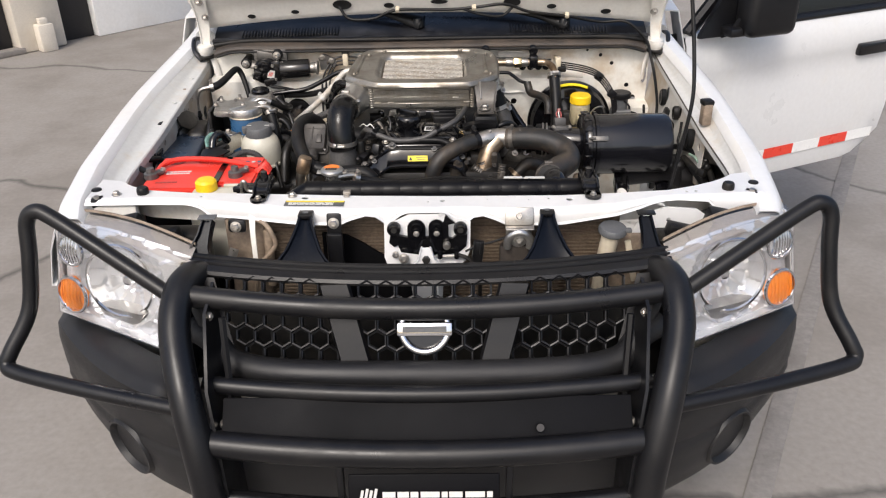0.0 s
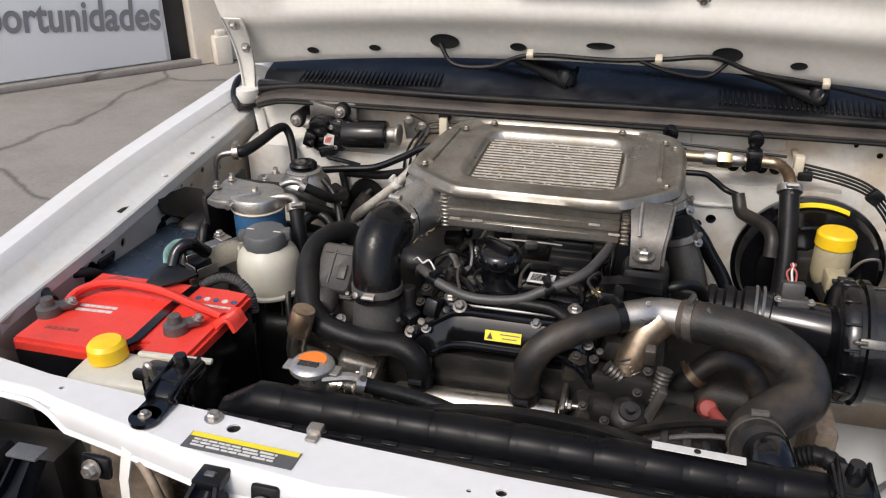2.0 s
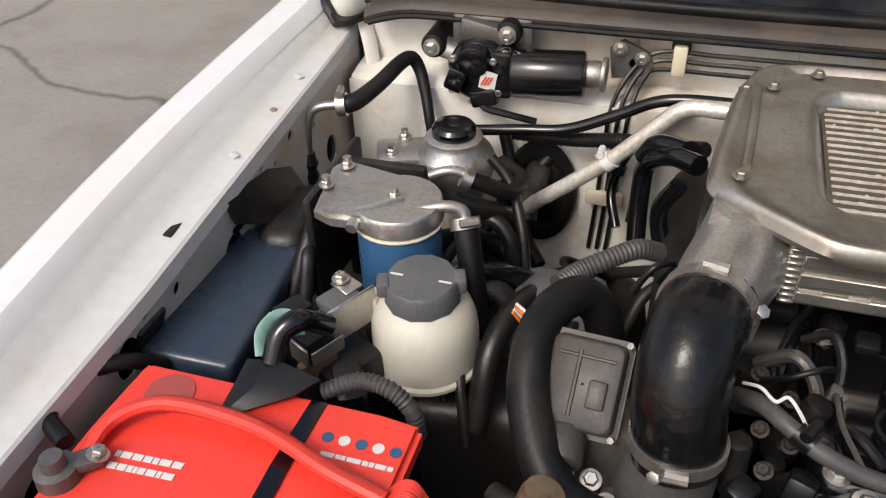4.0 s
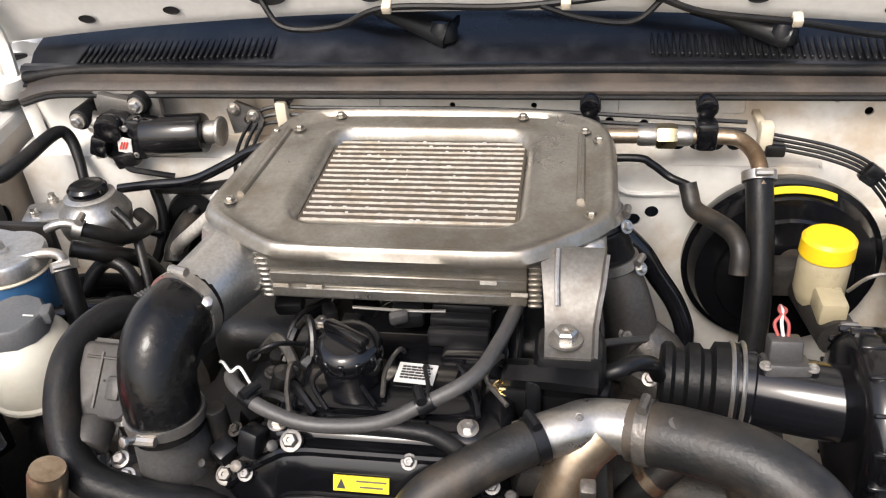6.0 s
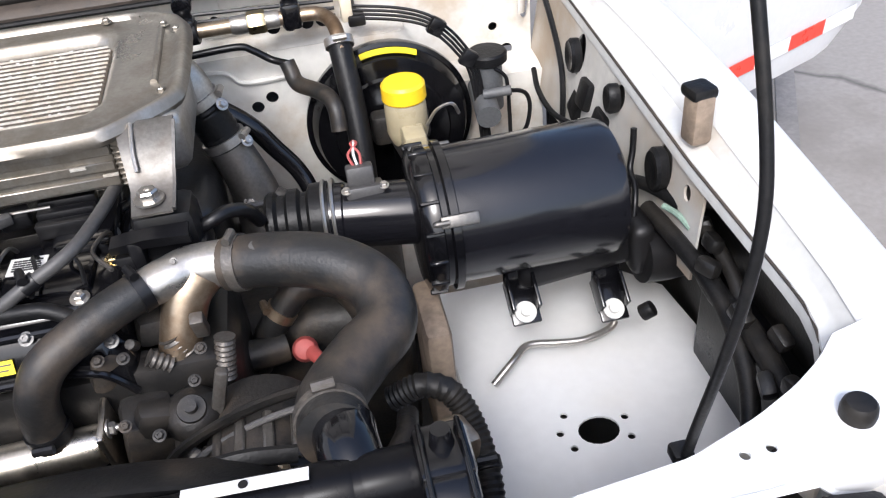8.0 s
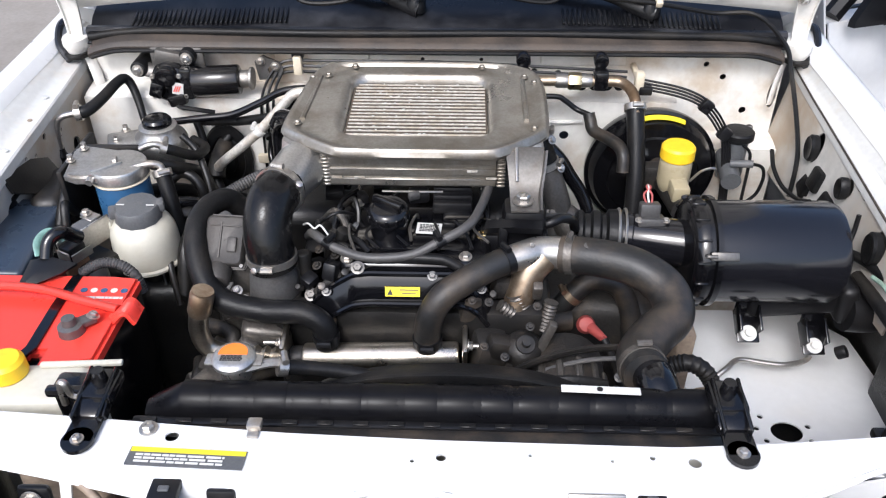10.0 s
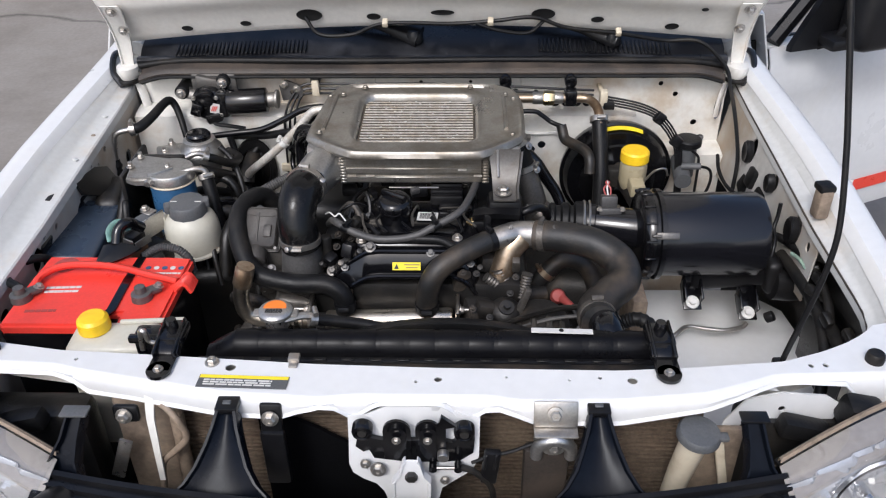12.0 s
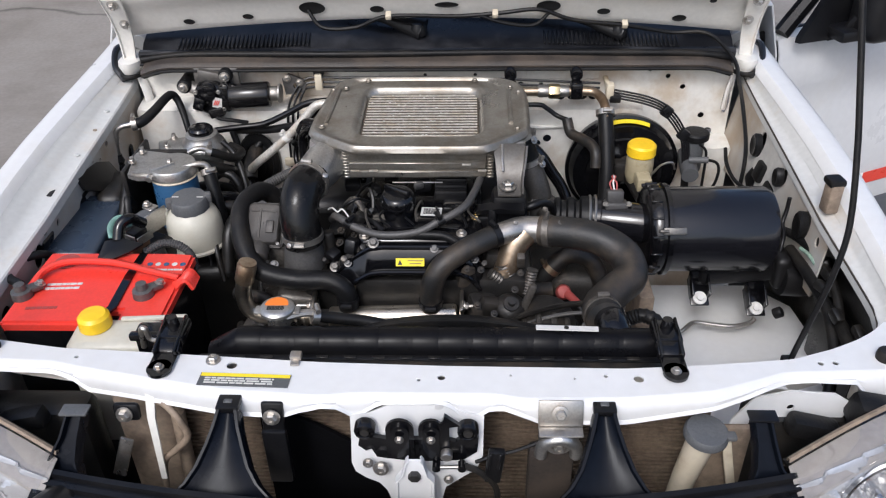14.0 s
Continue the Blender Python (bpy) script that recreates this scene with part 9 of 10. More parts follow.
    box(bm, (-0.492, 1.925, 0.925), (0.030, 0.045, 0.05), 0.010, (20, 0, 30))
    part("base", bm, GREASEVOID, rl)
    settle(rl, 0.002, -0.010, -0.016)
    # power steering reservoir
    ps = thing("power_steering_reservoir", "milky power steering reservoir with a grey cap", "reservoir", (-0.437, 1.965, 0.895))
    c = Vector((-0.437, 1.965, 0))
    tz = Vector((0, -0.06, 1)).normalized()
    bm = B()
    lathe(bm, c + Vector((0, 0, 0.898)), c + Vector((0, 0, 0.898)) + tz, [(0, 0.03), (0.003, 0.050), (0.006, 0.0545), (0.010, 0.0545), (0.013, 0.0515), (0.044, 0.0515), (0.058, 0.050), (0.070, 0.046), (0.078, 0.040), (0.084, 0.034), (0.088, 0.032)], 40)
    box(bm, (-0.487, 1.958, 0.965), (0.016, 0.02, 0.026), 0.004)
    part("tank", bm, MILKY, ps)
    bm = B()
    lathe(bm, c + Vector((0, -0.004, 0.980)), c + Vector((0, -0.004, 0.980)) + tz, [(0, 0.034), (0.002, 0.036), (0.022, 0.0345), (0.025, 0.032), (0.026, 0)], 12)
    for a in (20, 200):
        box(bm, c + Vector((0.035 * math.cos(radians(a)), -0.006 + 0.035 * math.sin(radians(a)), 0.998)), (0.012, 0.020, 0.016), 0.003, (0, 0, a))
    cp = part("cap", bm, GREYCAP, ps, "dark grey ribbed cap")
    for dx in (-0.022, 0.024):
        bm = B()
        box(bm, c + Vector((dx, -0.010, 1.0075)), (0.012, 0.0018, 0.001))
        part("cap_mark", bm, PAPER, cp)
    bm = B()
    cyl(bm, (-0.437, 1.97, 0.78), (-0.437, 1.97, 0.90), 0.02, seg=14)
    box(bm, (-0.45, 1.99, 0.86), (0.12, 0.02, 0.10), 0.006)
    part("holder", bm, GREASEVOID, ps)
    settle(ps, -0.004, 0.030, -0.012)
    # fuel filter with hand pump
    ff = thing("fuel_filter", "blue fuel filter under a cast aluminium head", "fuel filter", (-0.51, 2.07, 0.9))
    bm = B()
    m = Matrix.Translation((0, 0, 1.034))
    slab(bm, [(-0.566, 2.010), (-0.548, 2.002), (-0.50, 2.005), (-0.462, 2.02), (-0.450, 2.045), (-0.46, 2.075), (-0.49, 2.088), (-0.568, 2.105), (-0.580, 2.09)], m, 0.016)
    bmesh.ops.bevel(bm, geom=[e for e in bm.edges if e.calc_face_angle(0) > 1.0], offset=0.004, segments=2, affect="EDGES")
    box(bm, (-0.505, 2.030, 1.036), (0.05, 0.008, 0.006), 0.002, (0, 0, 40))
    lathe(bm, (-0.492, 2.045, 1.014), (-0.492, 2.045, 2), [(0, 0.043), (0.002, 0.045), (0.018, 0.045), (0.021, 0.043), (0.021, 0)], 32)
    cyl(bm, (-0.522, 2.005, 1.028), (-0.522, 1.996, 1.026), 0.006, seg=12)
    part("head", bm, ALU, ff, "cast aluminium filter head")
    bm = B()
    cyl(bm, (-0.492, 2.045, 0.905), (-0.492, 2.045, 1.012), 0.0425, seg=30, bev=0.004)
    part("cartridge", bm, BLUEFILTER, ff, "blue filter cartridge")
    bm = B()
    ring(bm, (-0.492, 2.045, 1.012), (0, 0, 1), 0.0435, 0.0022, 30, 6)
    part("seam", bm, CREAM, ff)
    bm = B()
    box(bm, (-0.530, 2.155, 1.012), (0.075, 0.055, 0.016), 0.006, (0, 0, 20))
    lathe(bm, (-0.478, 2.165, 0.965), (-0.478, 2.165, 2), [(0, 0.036), (0.03, 0.046), (0.045, 0.048), (0.050, 0.046), (0.054, 0.044), (0.064, 0.034), (0.072, 0.033), (0.075, 0.028)], 30)
    part("pump_body", bm, ALU, ff, "aluminium hand pump body")
    bm = B()
    lathe(bm, (-0.478, 2.165, 1.036), (-0.478, 2.165, 2), [(0, 0.024), (0.004, 0.0255), (0.012, 0.0255), (0.016, 0.022), (0.017, 0.006), (0.016, 0)], 26)
    part("pump_button", bm, GLOSSBLK, ff, "glossy black pump button")
    for p in ((-0.562, 2.088, 1.036), (-0.568, 2.048, 1.036), (-0.495, 2.045, 1.036), (-0.548, 2.222, 0.999), (-0.551, 2.184, 0.999)):
        bm = B()
        bolt(bm, p, r=0.0055)
        cyl(bm, p, Vector(p) + Vector((0, 0, 0.011)), 0.0045, seg=8)
        part("head_bolt", bm, STEEL, ff)
    bm = B()
    tube(bm, [(-0.475, 2.035, 1.028), (-0.445, 2.045, 1.033), (-0.428, 2.050, 1.028), (-0.424, 2.047, 1.015)], 0.0062, 10)
    part("outlet_pipe", bm, STEEL, ff)
    bm = B()
    tube(bm, [(-0.478, 2.106, 1.026), (-0.465, 2.108, 1.032), (-0.452, 2.112, 1.032), (-0.44, 2.115, 1.026)], 0.0058, 10)
    part("outlet_pipe", bm, STEEL, ff)
    bm = B()
    box(bm, (-0.585, 2.10, 0.96), (0.01, 0.14, 0.13), 0.004)
    box(bm, (-0.54, 2.13, 0.94), (0.10, 0.012, 0.16), 0.004)
    part("mount", bm, GREASEVOID, ff)
    settle(ff, 0.002, 0.022, -0.014)
    for ob in ff.children:
        if ob.name.startswith("pump"):
            settle(ob, -0.006, 0.046, -0.021)
    one("fuel_hose", [(-0.424, 2.072, 1.006), (-0.418, 2.062, 0.988), (-0.408, 2.045, 0.95), (-0.400, 2.03, 0.90), (-0.40, 2.02, 0.82)], 0.0125, RUBBER, "black fuel hose with a spring clamp", "hose", [(0.08, 0.001)])
    for pts, r in (([(-0.455, 2.13, 0.985), (-0.425, 2.15, 0.965), (-0.405, 2.19, 0.93), (-0.40, 2.22, 0.87)], 0.011), ([(-0.480, 2.09, 0.95), (-0.455, 2.14, 0.93), (-0.42, 2.18, 0.90), (-0.385, 2.17, 0.88)], 0.010),
                   ([(-0.470, 2.10, 0.90), (-0.44, 2.15, 0.945), (-0.41, 2.15, 0.95), (-0.39, 2.14, 0.92), (-0.395, 2.13, 0.86)], 0.009), ([(-0.43, 2.20, 1.0), (-0.405, 2.19, 0.975), (-0.385, 2.16, 0.94), (-0.375, 2.14, 0.90)], 0.006),
                   ([(-0.50, 2.13, 0.90), (-0.46, 2.17, 0.90), (-0.43, 2.21, 0.86), (-0.42, 2.24, 0.80)], 0.014)):
        one("bay_hose", pts, r, GREASEVOID, "oily black hose between filter and bulkhead", "hose")
    for pts, r, mt in (([(-0.448, 2.33, 0.969), (-0.434, 2.31, 0.922), (-0.44, 2.28, 0.877), (-0.463, 2.24, 0.842)], 0.0075, RUBBER), ([(-0.387, 2.33, 0.933), (-0.417, 2.3, 0.894), (-0.404, 2.27, 0.851), (-0.378, 2.24, 0.83)], 0.0095, RUBBER), ([(-0.228, 2.33, 1.029), (-0.268, 2.31, 0.997), (-0.272, 2.3, 0.944), (-0.276, 2.28, 0.887)], 0.0075, GLOSSBLK), ([(-0.265, 2.32, 0.992), (-0.292, 2.31, 0.962), (-0.305, 2.3, 0.915), (-0.293, 2.27, 0.883)], 0.006, GLOSSBLK)):
        one("bulkhead_harness", pts, r, mt, "black taped harness hanging at the bulkhead", "harness", [(0.5, 0.0008)], SATINBLK)
    one("pump_hose", [(-0.442, 2.135, 1.012), (-0.424, 2.142, 1.002), (-0.402, 2.170, 0.978), (-0.400, 2.22, 0.966), (-0.43, 2.25, 0.965)], 0.0088, RUBBER, "short black hose at the hand pump", "hose", [(0.06, 0.001)])
    one("heater_hose", [(-0.44, 2.04, 0.95), (-0.40, 2.07, 0.945), (-0.372, 2.10, 0.92), (-0.36, 2.13, 0.885), (-0.345, 2.11, 0.85)], 0.011, GLOSSBLK, "black hose passing behind the reservoir", "hose")
    # breather hose at the fender corner
    one("vent_pipe", [(-0.668, 2.225, 0.895), (-0.668, 2.230, 0.95), (-0.662, 2.232, 1.000), (-0.650, 2.234, 1.016), (-0.622, 2.238, 1.022)], 0.0055, STEEL, "thin bent metal vent pipe", "pipe")
    bm = B()
    lathe(bm, (-0.668, 2.226, 0.915), (-0.668, 2.230, 0.955), [(0, 0.008), (0.01, 0.011), (0.018, 0.008), (0.026, 0.011), (0.034, 0.008), (0.04, 0.007)], 14)
    solid("pipe_sleeve", bm, RUBBER, "ribbed rubber sleeve on the vent pipe", "sleeve")
    one("vent_hose", [(-0.626, 2.237, 1.021), (-0.606, 2.245, 1.024), (-0.588, 2.275, 1.034), (-0.574, 2.315, 1.045), (-0.565, 2.333, 1.045), (-0.556, 2.335, 1.030), (-0.545, 2.322, 1.005), (-0.535, 2.305, 0.975), (-0.528, 2.30, 0.93)], (0.0115, 0.0060), RUBBER, "black rubber vent hose with clamps", "hose", [(0.04, 0.001)])
    # wiper motor
    wm = thing("wiper_motor", "black wiper motor bolted to the firewall", "wiper motor", (-0.44, 2.35, 1.03))
    bm = B()
    cyl(bm, (-0.438, 2.330, 1.042), (-0.352, 2.335, 1.045), 0.0275, seg=30, bev=0.004)
    part("motor_can", bm, GLOSSBLK, wm)
    bm = B()
    lathe(bm, (-0.480, 2.350, 1.036), (-0.480, 2.315, 1.034), [(0, 0.041), (0.014, 0.041), (0.020, 0.038), (0.024, 0.034), (0.026, 0.028), (0.026, 0)], 11)
    cyl(bm, (-0.482, 2.33, 1.058), (-0.482, 2.310, 1.056), 0.020, seg=18, bev=0.004)
    box(bm, (-0.448, 2.335, 1.040), (0.024, 0.036, 0.060), 0.006)
    box(bm, (-0.505, 2.322, 1.030), (0.024, 0.018, 0.030), 0.004, (0, 20, 0))
    box(bm, (-0.470, 2.322, 1.010), (0.034, 0.018, 0.022), 0.004, (0, -15, 0))
    gb = part("gearbox", bm, GLOSSBLK, wm, "glossy black gearbox cover")
    bm = B()
    box(bm, (-0.464, 2.3155, 1.034), (0.020, 0.0015, 0.024), 0, (6, 12, 0))
    part("sticker", bm, PAPER, gb, "small torn white sticker")
    for k in range(3):
        bm = B()
        box(bm, (-0.469 + 0.004 * k, 2.3140, 1.034), (0.0018, 0.0010, 0.013), 0, (6, 30, 0))
        part("stripe", bm, REDTAPE, gb)
    bm = B()
    box(bm, (-0.470, 2.362, 1.062), (0.10, 0.012, 0.07), 0.006)
    part("bracket", bm, BRACKET, wm, "grey motor bracket")
    bm = B()
    cyl(bm, (-0.353, 2.336, 1.045), (-0.334, 2.338, 1.046), 0.016, seg=18, bev=0.003)
    cyl(bm, (-0.334, 2.338, 1.046), (-0.328, 2.338, 1.046), 0.021, seg=18, bev=0.002)
    part("end_cap", bm, ALU, wm)
    ep = part("end_plate", slab(B(), [(-0.325, 1.030), (-0.285, 1.036), (-0.278, 1.050), (-0.283, 1.064), (-0.315, 1.078), (-0.330, 1.066)], Matrix(((1, 0, 0, 0), (0, 0, -1, 2.366), (0, 1, 0, 0), (0, 0, 0, 1))), 0.006, [(-0.300, 1.050, 0.007)]), CASTGREY, wm, "grey cast end plate")
    for x, z in ((-0.318, 1.068), (-0.292, 1.058)):
        bm = B()
        bolt(bm, (x, 2.365, z), (0, -1, 0), 0.006)
        part("bolt", bm, STEEL, ep)
    for p in ((-0.541, 2.375, 1.058), (-0.447, 2.375, 1.082)):
        bm = B()
        cyl(bm, (p[0], 2.402, p[2]), (p[0], 2.342, p[2]), 0.0155, seg=20, bev=0.004)
        gm = part("rubber_mount", bm, RUBBER, wm)
        bm = B()
        cyl(bm, (p[0], 2.344, p[2]), (p[0], 2.340, p[2]), 0.011, seg=18)
        bolt(bm, (p[0], 2.340, p[2]), (0, -1, 0), 0.0075)
        part("bolt", bm, STEEL, gm)
    bm = B()
    tube(bm, [(-0.545, 2.356, 1.058), (-0.50, 2.352, 1.048)], 0.014, 8, flat=0.4)
    box(bm, (-0.478, 2.350, 1.078), (0.06, 0.016, 0.030), 0.006, (0, 12, 0))
    part("ear", bm, BRACKET, wm)
    for p in ((-0.510, 2.322, 1.016), (-0.458, 2.320, 1.058), (-0.508, 2.322, 1.056), (-0.452, 2.322, 1.018), (-0.485, 2.322, 1.004)):
        bm = B()
        bolt(bm, p, (0, -1, 0), 0.005, False)
        part("screw", bm, STEEL, wm)
    bm = B()
    tube(bm, [(-0.476, 2.322, 1.006), (-0.466, 2.315, 0.998), (-0.44, 2.312, 0.995), (-0.405, 2.32, 0.985)], 0.0045, 8)
    part("motor_lead", bm, RUBBER, wm)
    # firewall grommet and cooling pipe
    gr = thing("firewall_grommet", "black rubber grommet with a speedometer cable", "grommet", (-0.40, 2.32, 0.80))
    bm = B()
    ring(bm, (-0.397, 2.330, 0.880), (0, 1, 0), 0.039, 0.0085, 30, 8)
    for v in bm.verts:
        v.co.z = 0.880 + (v.co.z - 0.880) * 1.6
    part("rim", bm, RUBBER, gr)
    bm = B()
    lathe(bm, (-0.397, 2.335, 0.880), (-0.397, 2.30, 0.880), [(0, 0.036), (0.006, 0.030), (0.012, 0.018), (0.025, 0.016), (0.030, 0)], 24)
    for v in bm.verts:
        v.co.z = 0.880 + (v.co.z - 0.880) * 1.5
    part("bellows", bm, GREASEVOID, gr)
    one("coolant_pipe", [(-0.402, 2.272, 0.888), (-0.391, 2.258, 0.910), (-0.350, 2.256, 0.945), (-0.308, 2.255, 0.982), (-0.258, 2.253, 1.035), (-0.243, 2.252, 1.052), (-0.225, 2.250, 1.060), (-0.190, 2.245, 1.062)], 0.0090, FINALU, "pale silver coolant pipe running to the intercooler", "pipe", [(0.44, 0.0004)], PAPER)
    one("shift_pipe", [(-0.404, 2.262, 0.880), (-0.404, 2.275, 0.895), (-0.400, 2.30, 0.910), (-0.398, 2.325, 0.915)], 0.0165, ENGINE, "sooty metal joint at the grommet", "pipe")
    one("loom_hose", [(-0.475, 2.290, 0.980), (-0.42, 2.290, 0.988), (-0.363, 2.290, 0.996), (-0.306, 2.290, 1.022), (-0.270, 2.288, 1.042), (-0.235, 2.286, 1.050), (-0.17, 2.28, 1.054)], 0.0068, GLOSSBLK, "glossy black tube along the firewall", "tube")
    one("firewall_wiring", [(-0.43, 2.31, 0.972), (-0.36, 2.305, 0.975), (-0.30, 2.28, 0.995), (-0.26, 2.25, 1.01), (-0.21, 2.20, 1.04)], 0.009, RUBBER, "thick taped wiring trunk on the firewall", "wiring loom", wave=0.001, pitch=0.006)
    bk = thing("connector_cluster", "black taped connectors beside the intercooler", "connectors", (-0.25, 2.2, 0.9))
    for pts, r in (([(-0.215, 2.15, 1.05), (-0.240, 2.18, 1.04), (-0.265, 2.22, 1.005), (-0.268, 2.22, 0.96), (-0.265, 2.20, 0.91)], 0.0105), ([(-0.23, 2.16, 1.02), (-0.245, 2.17, 0.98), (-0.235, 2.16, 0.93)], 0.009), ([(-0.262, 2.225, 1.0), (-0.270, 2.22, 0.95), (-0.266, 2.20, 0.90)], 0.005), ([(-0.268, 2.222, 1.01), (-0.255, 2.215, 1.03), (-0.225, 2.18, 1.045)], 0.013)):
        bm = B()
        tube(bm, pts, r, 12)
        part("taped_lead", bm, GLOSSBLK, bk)
    one("grey_conduit", [(-0.322, 2.020, 0.985), (-0.305, 2.042, 0.988), (-0.280, 2.058, 0.996), (-0.258, 2.075, 0.998), (-0.24, 2.10, 0.98)], 0.0100, LOOM, "grey ribbed conduit below the firewall", "conduit", wave=0.0013, pitch=0.005)
    for k in range(5):
        bm = B()
        bolt(bm, (-0.215 + 0.006 * k, 2.06 + 0.022 * k, 0.965 + 0.004 * k), (0, -0.4, 1), 0.007)
        solid("stud_nut", bm, STEEL if k % 2 else BRASSY, "small metal nut beside the inlet", "nut", group="nuts beside the inlet")
    bm = B()
    box(bm, (-0.33, 2.10, 0.86), (0.10, 0.10, 0.10), 0.02)
    cyl(bm, (-0.355, 2.05, 0.90), (-0.335, 2.10, 0.90), 0.035, seg=20, bev=0.006)
    solid("actuator_can", bm, GREYCAP, "dusty grey round actuator below the hose", "actuator")
    cw = thing("plug_wires", "loose orange and white plug wires", "wires", (-0.335, 1.99, 0.95))
    for k in range(4):
        bm = B()
        tube(bm, [(-0.352, 1.985 - 0.004 * k, 0.985), (-0.340, 1.98, 0.980 - 0.006 * k), (-0.335, 1.985, 0.968 - 0.004 * k)], 0.0016, 6)
        part("wire", bm, ORANGE if k % 2 else PAPER, cw)
    # brake lines with cream clips
    bl = thing("brake_lines", "three thin black brake lines in cream clips", "brake lines", (-0.30, 2.37, 0.82))
    for k in range(3):
        o = 0.011 * k
        bm = B()
        tube(bm, [(-0.330 + o, 2.335, 0.80), (-0.325 + o, 2.332, 0.88), (-0.322 + o, 2.333, 0.97), (-0.318 + o, 2.345, 1.010), (-0.300 + o * 0.6, 2.365, 1.045 - o * 0.5), (-0.272, 2.372, 1.066 - o), (-0.21, 2.374, 1.066 - o), (-0.15, 2.374, 1.066 - o), (0.05, 2.376, 1.064 - o), (0.36, 2.374, 1.050 - o)], 0.0028, 6)
        part("line", bm, SATINBLK, bl)
    for c, s in (((-0.250, 2.368, 1.060), (0.016, 0.016, 0.036)), ((-0.315, 2.327, 0.885), (0.046, 0.012, 0.018))):
        bm = B()
        box(bm, c, s, 0.003)
        part("clip", bm, CREAM, bl, "cream nylon clip")
    bm = B()
    box(bm, (-0.250, 2.378, 1.077), (0.022, 0.02, 0.014), 0.003)
    part("clip_cap", bm, SATINBLK, bl)


def right_side():
    # brake booster
    bo = thing("brake_booster", "round black brake booster with a yellow label", "brake booster", (0.412, 2.29, 0.78))
    c = Vector((0.412, 2.335, 0.882))
    bm = B()
    lathe(bm, c, c + Vector((0, -1, 0)), [(0, 0.10), (0.004, 0.118), (0.020, 0.123), (0.028, 0.123), (0.030, 0.117), (0.036, 0.115), (0.052, 0.108), (0.058, 0.085), (0.062, 0.082), (0.066, 0.060), (0.080, 0.040), (0.080, 0)], 56)
    part("shell", bm, GLOSSBLK, bo)
    bm = B()
    loft(bm, [[c + Vector((r * math.sin(a), -y, r * math.cos(a))) for r, y in ((0.1190, 0.0375), (0.1150, 0.0470))] for a in np.linspace(-0.28, 0.42, 14)], 0.0015)
    part("yellow_label", bm, YLABEL, bo, "curved yellow warning label")
    mc = thing("brake_reservoir", "yellow-capped brake fluid reservoir on its cylinder", "reservoir", (0.430, 2.165, 0.88))
    bm = B()
    cyl(bm, (0.420, 2.27, 0.895), (0.440, 2.10, 0.900), 0.022, seg=20)
    box(bm, (0.425, 2.21, 0.905), (0.08, 0.03, 0.045), 0.008)
    part("master_cylinder", bm, ENGINE, mc)
    bm = B()
    lathe(bm, (0.430, 2.165, 0.905), (0.430, 2.163, 2), [(0, 0.022), (0.010, 0.026), (0.016, 0.0275), (0.050, 0.0275), (0.060, 0.026), (0.066, 0.022)], 28)
    box(bm, (0.432, 2.13, 0.925), (0.03, 0.05, 0.03), 0.006)
    part("tank", bm, AMBERFLUID, mc, "yellowed fluid tank")
    bm = B()
    lathe(bm, (0.430, 2.165, 0.966), (0.430, 2.163, 2), [(0, 0.0275), (0.002, 0.029), (0.020, 0.0285), (0.024, 0.025), (0.025, 0)], 30)
    cp = part("cap", bm, YELLOW, mc, "yellow ribbed cap")
    bm = B()
    tube(bm, [(0.452, 2.14, 0.935), (0.465, 2.13, 0.96), (0.485, 2.13, 0.965), (0.495, 2.14, 0.945)], 0.0022, 6)
    part("wire_loop", bm, STEEL, mc)
    settle(mc, -0.008, 0.012, 0.0155)
    # clutch cylinder
    cc = thing("clutch_cylinder", "grey clutch master cylinder with a black cap", "cylinder", (0.567, 2.33, 0.86))
    bm = B()
    tube(bm, [(0.567, 2.320, 0.862), (0.567, 2.322, 0.935)], 0.022, 20)
    cyl(bm, (0.560, 2.345, 0.885), (0.553, 2.262, 0.875), 0.018, seg=16)
    cyl(bm, (0.552, 2.285, 0.90), (0.590, 2.275, 0.905), 0.007, seg=10)
    part("body", bm, GREYCAP, cc)
    bm = B()
    lathe(bm, (0.568, 2.322, 0.932), (0.568, 2.320, 2), [(0, 0.026), (0.003, 0.029), (0.014, 0.029), (0.017, 0.026), (0.018, 0)], 24)
    part("cap", bm, RUBBER, cc, "black rubber cap")
    settle(cc, -0.008, -0.026, 0.024)
    one("clutch_pipe", [(0.582, 2.252, 0.927), (0.600, 2.262, 0.918), (0.611, 2.268, 0.905), (0.614, 2.268, 0.885), (0.608, 2.268, 0.855), (0.592, 2.268, 0.836), (0.584, 2.27, 0.825)], 0.0032, SATINBLK, "thin bent black clutch pipe", "pipe")
    # pipes across the firewall
    ac = thing("refrigerant_pipe", "metal refrigerant pipe with brass unions and black clamps", "pipe", (0.27, 2.34, 1.03))
    bm = B()
    tube(bm, [(0.150, 2.342, 1.049), (0.223, 2.342, 1.050), (0.273, 2.342, 1.050), (0.318, 2.342, 1.050), (0.338, 2.336, 1.049), (0.350, 2.315, 1.045), (0.354, 2.290, 1.038), (0.355, 2.270, 1.022)], 0.0095, 14)
    part("pipe", bm, HOTSTEEL, ac)
    for x, mt, r in ((0.254, BRASSY, 0.0155), (0.232, STEEL, 0.0125), (0.272, STEEL, 0.012)):
        bm = B()
        lathe(bm, (x - 0.012, 2.342, 1.050), (x + 0.012, 2.342, 1.050), [(0, r * 0.9), (0.003, r), (0.020, r), (0.024, r * 0.9)], 6 if mt is BRASSY else 16)
        part("union_nut", bm, mt, ac)
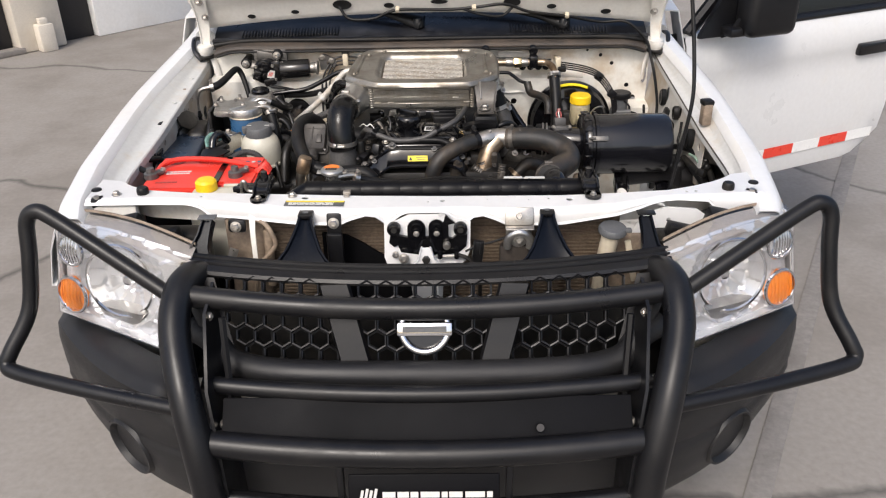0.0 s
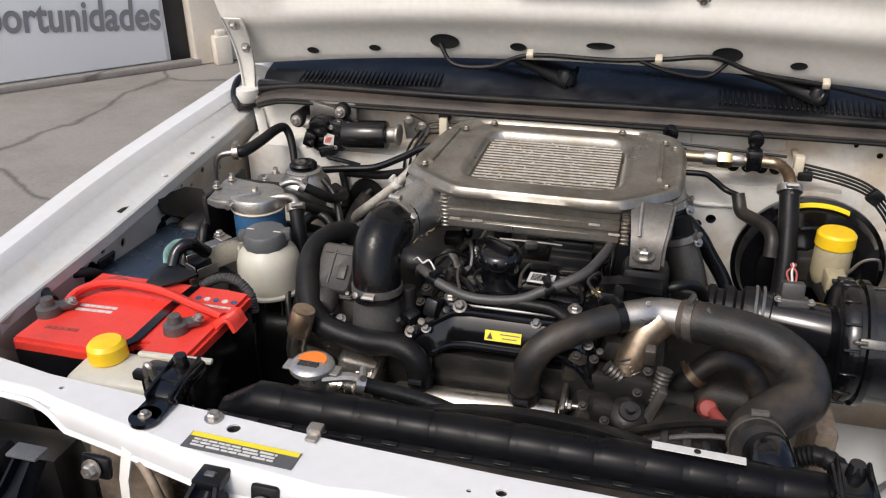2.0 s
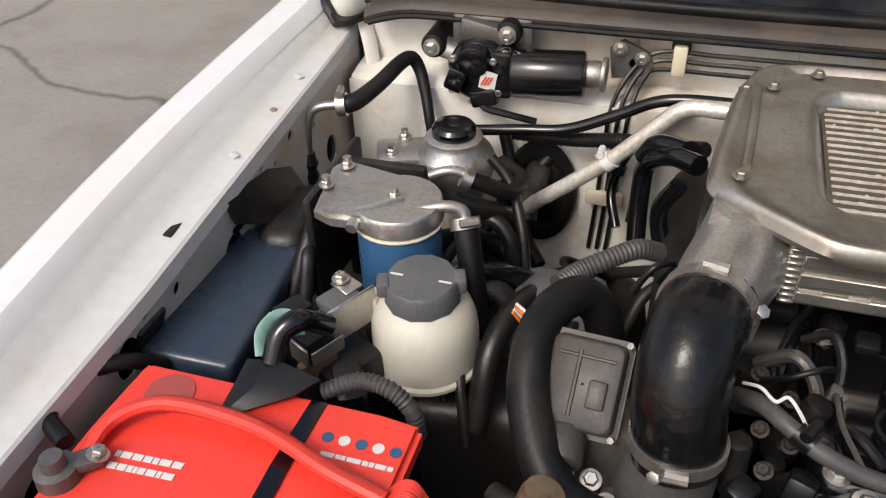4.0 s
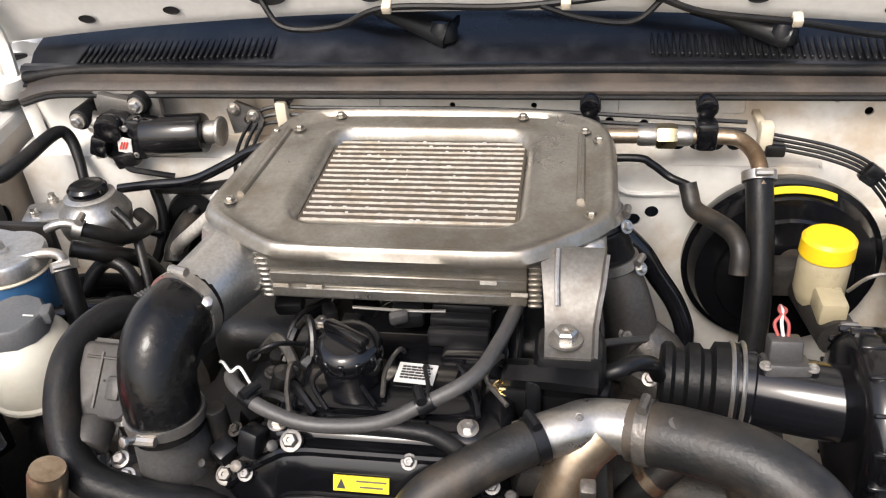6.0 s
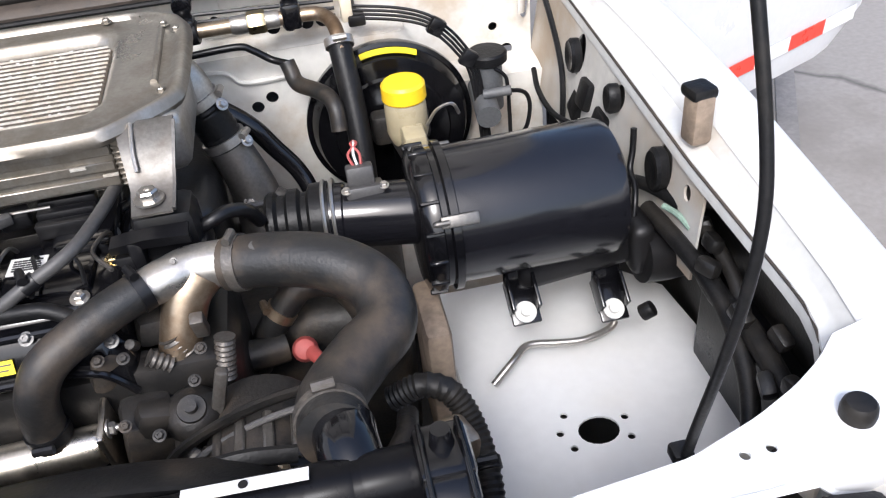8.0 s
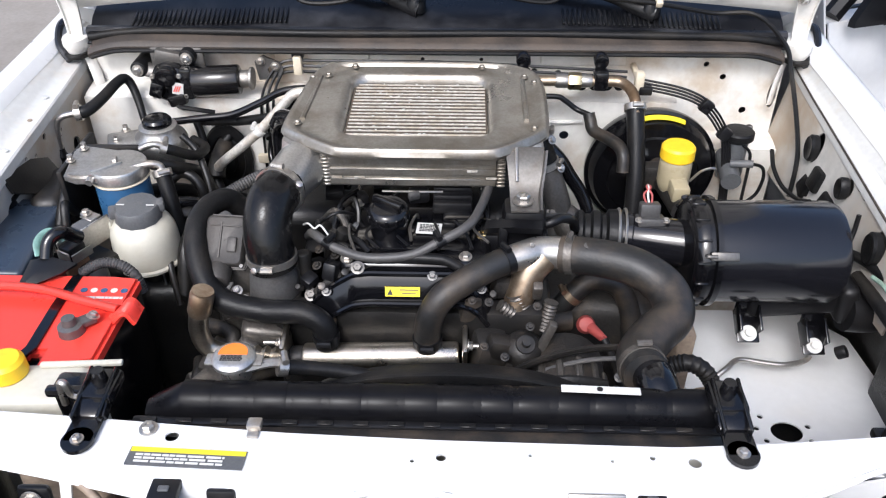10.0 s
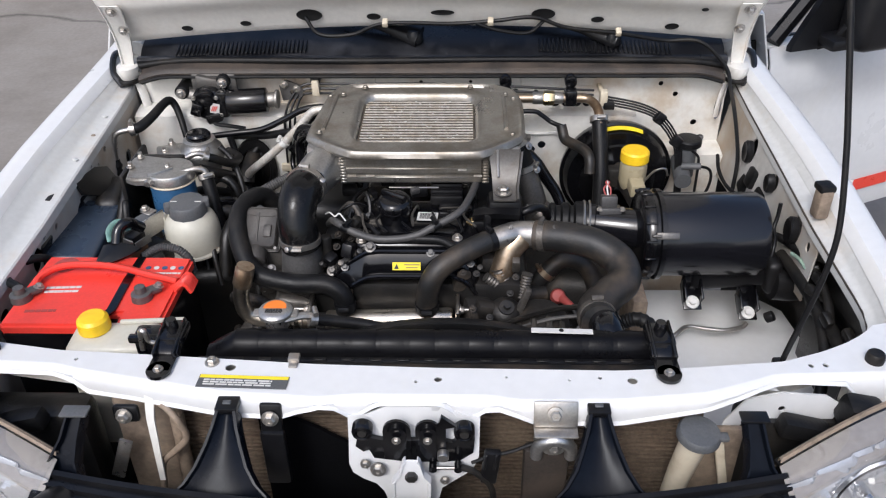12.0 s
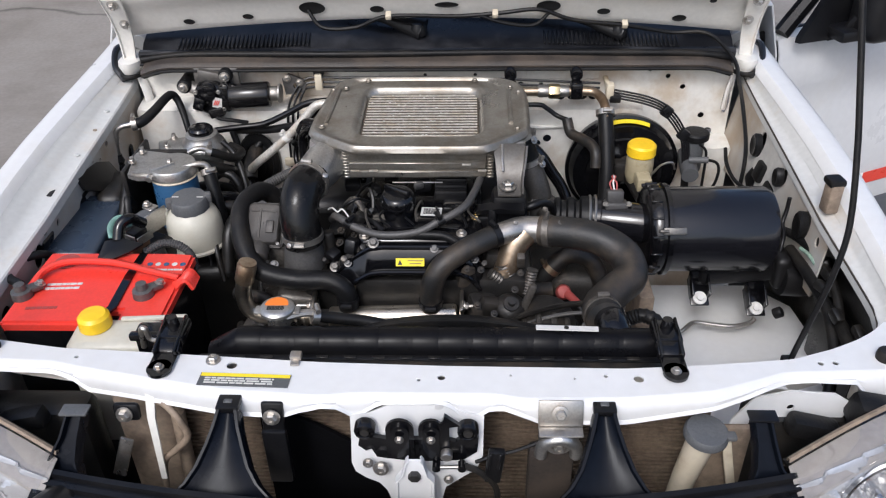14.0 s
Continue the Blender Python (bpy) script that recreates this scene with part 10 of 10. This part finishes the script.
    for x in (0.163, 0.300):
        bm = B()
        box(bm, (x, 2.345, 1.052), (0.026, 0.03, 0.036), 0.006)
        cyl(bm, (x, 2.372, 1.082), (x, 2.350, 1.080), 0.013, seg=16, bev=0.003)
        box(bm, (x, 2.36, 1.068), (0.018, 0.012, 0.03), 0.003)
        part("clamp_block", bm, GLOSSBLK, ac, "black plastic pipe clamp")
    bm = B()
    cyl(bm, (0.135, 2.345, 1.048), (0.178, 2.342, 1.049), 0.016, seg=16, bev=0.003)
    part("sleeve", bm, RUBBER, ac)
    for x in (0.272, 0.295, 0.318, 0.340):
        bm = B()
        cyl(bm, (x, 2.395, 1.028), (x, 2.370, 1.028), 0.010, seg=14, bev=0.002)
        part("rubber_stud", bm, SATINBLK, ac)
    settle(ac, 0, -0.040, 0.013)
    one("refrigerant_hose", [(0.354, 2.246, 1.044), (0.355, 2.228, 1.022), (0.357, 2.205, 0.985), (0.358, 2.180, 0.940), (0.356, 2.155, 0.885), (0.35, 2.13, 0.83)], 0.0155, RUBBER, "black rubber refrigerant hose in front of the booster", "hose", [(0.04, 0.002)])
    one("booster_line", [(0.120, 2.300, 1.030), (0.146, 2.300, 1.031), (0.220, 2.300, 1.034), (0.240, 2.300, 1.026), (0.262, 2.298, 1.010), (0.284, 2.284, 1.006)], 0.0050, SATINBLK, "thin black vacuum line to the booster", "pipe")
    one("booster_hose", [(0.282, 2.282, 1.010), (0.285, 2.276, 1.000), (0.291, 2.262, 0.986), (0.313, 2.235, 0.985), (0.328, 2.210, 0.984), (0.334, 2.190, 0.975), (0.334, 2.178, 0.950)], 0.0110, DUSTRUB, "dusty black vacuum hose at the booster", "hose")
    bm = B()
    box(bm, (0.374, 2.330, 1.052), (0.016, 0.02, 0.034), 0.003)
    box(bm, (0.374, 2.365, 1.052), (0.010, 0.075, 0.010), 0.002)
    cl = solid("line_clip", bm, CREAM, "cream nylon clip on the firewall", "clip")
    bm = B()
    box(bm, (0.386, 2.326, 1.036), (0.024, 0.018, 0.016), 0.003)
    box(bm, (0.386, 2.365, 1.036), (0.008, 0.075, 0.008), 0.002)
    solid("line_block", bm, SATINBLK, "black nylon line holder on the firewall", "clip")
    bl = thing("brake_lines", "bundle of thin brake lines with black clips", "brake lines", (0.5, 2.34, 0.85))
    for k in range(4):
        o = 0.0058 * k
        bm = B()
        tube(bm, [(0.376, 2.328, 1.056 - o), (0.440, 2.312, 1.049 - o), (0.478, 2.296, 1.040 - o), (0.500 - o * 0.4, 2.288, 1.024 - o * 0.9), (0.522 - o * 0.6, 2.285, 0.998 - o * 0.7), (0.541 - o * 0.7, 2.280, 0.960 - o * 0.3), (0.547 - o * 0.7, 2.265, 0.900), (0.549 - o * 0.7, 2.25, 0.84)], 0.0024, 6)
        part("line", bm, SATINBLK, bl)
    for p in ((0.490, 2.290, 1.022), (0.530, 2.282, 0.972)):
        bm = B()
        box(bm, p, (0.022, 0.014, 0.024), 0.003, (0, 35, 0))
        part("clip", bm, SATINBLK, bl)
    bm = B()
    tube(bm, [(0.541, 2.280, 0.962), (0.558, 2.278, 0.956), (0.578, 2.275, 0.942), (0.583, 2.272, 0.92), (0.584, 2.27, 0.84)], 0.003, 6)
    part("branch_line", bm, SATINBLK, bl)
    # wiring on the inner fender
    for k, (y, z) in enumerate(((2.17, 0.945), (2.12, 0.925), (2.20, 0.915))):
        bm = B()
        x = lip_x(y) - 0.012
        box(bm, (x, y, z), (0.016, 0.036, 0.040), 0.006, (10 * k, 15, 0))
        solid("fender_connector", bm, RUBBER, "dark rubber connector on the inner fender", "connector", group="connectors on the inner fender")
    one("sensor_lead", [(0.63, 2.30, 0.93), (0.625, 2.26, 0.915), (0.632, 2.22, 0.90), (0.645, 2.18, 0.90), (0.648, 2.14, 0.92)], 0.004, RUBBER, "thin black sensor lead", "cable")
    one("strut_pipe", [(0.660, 2.000, 0.985), (0.658, 1.995, 0.960), (0.652, 1.985, 0.940), (0.650, 1.965, 0.932), (0.645, 1.950, 0.920), (0.64, 1.94, 0.90)], 0.0038, SATINBLK, "thin bent black pipe beside the filter", "pipe")


for build in (radiator, engine, throttle_and_elbow, intercooler, hoses, air_cleaner, tray, battery, washer_bottle, left_side, right_side):
    build()
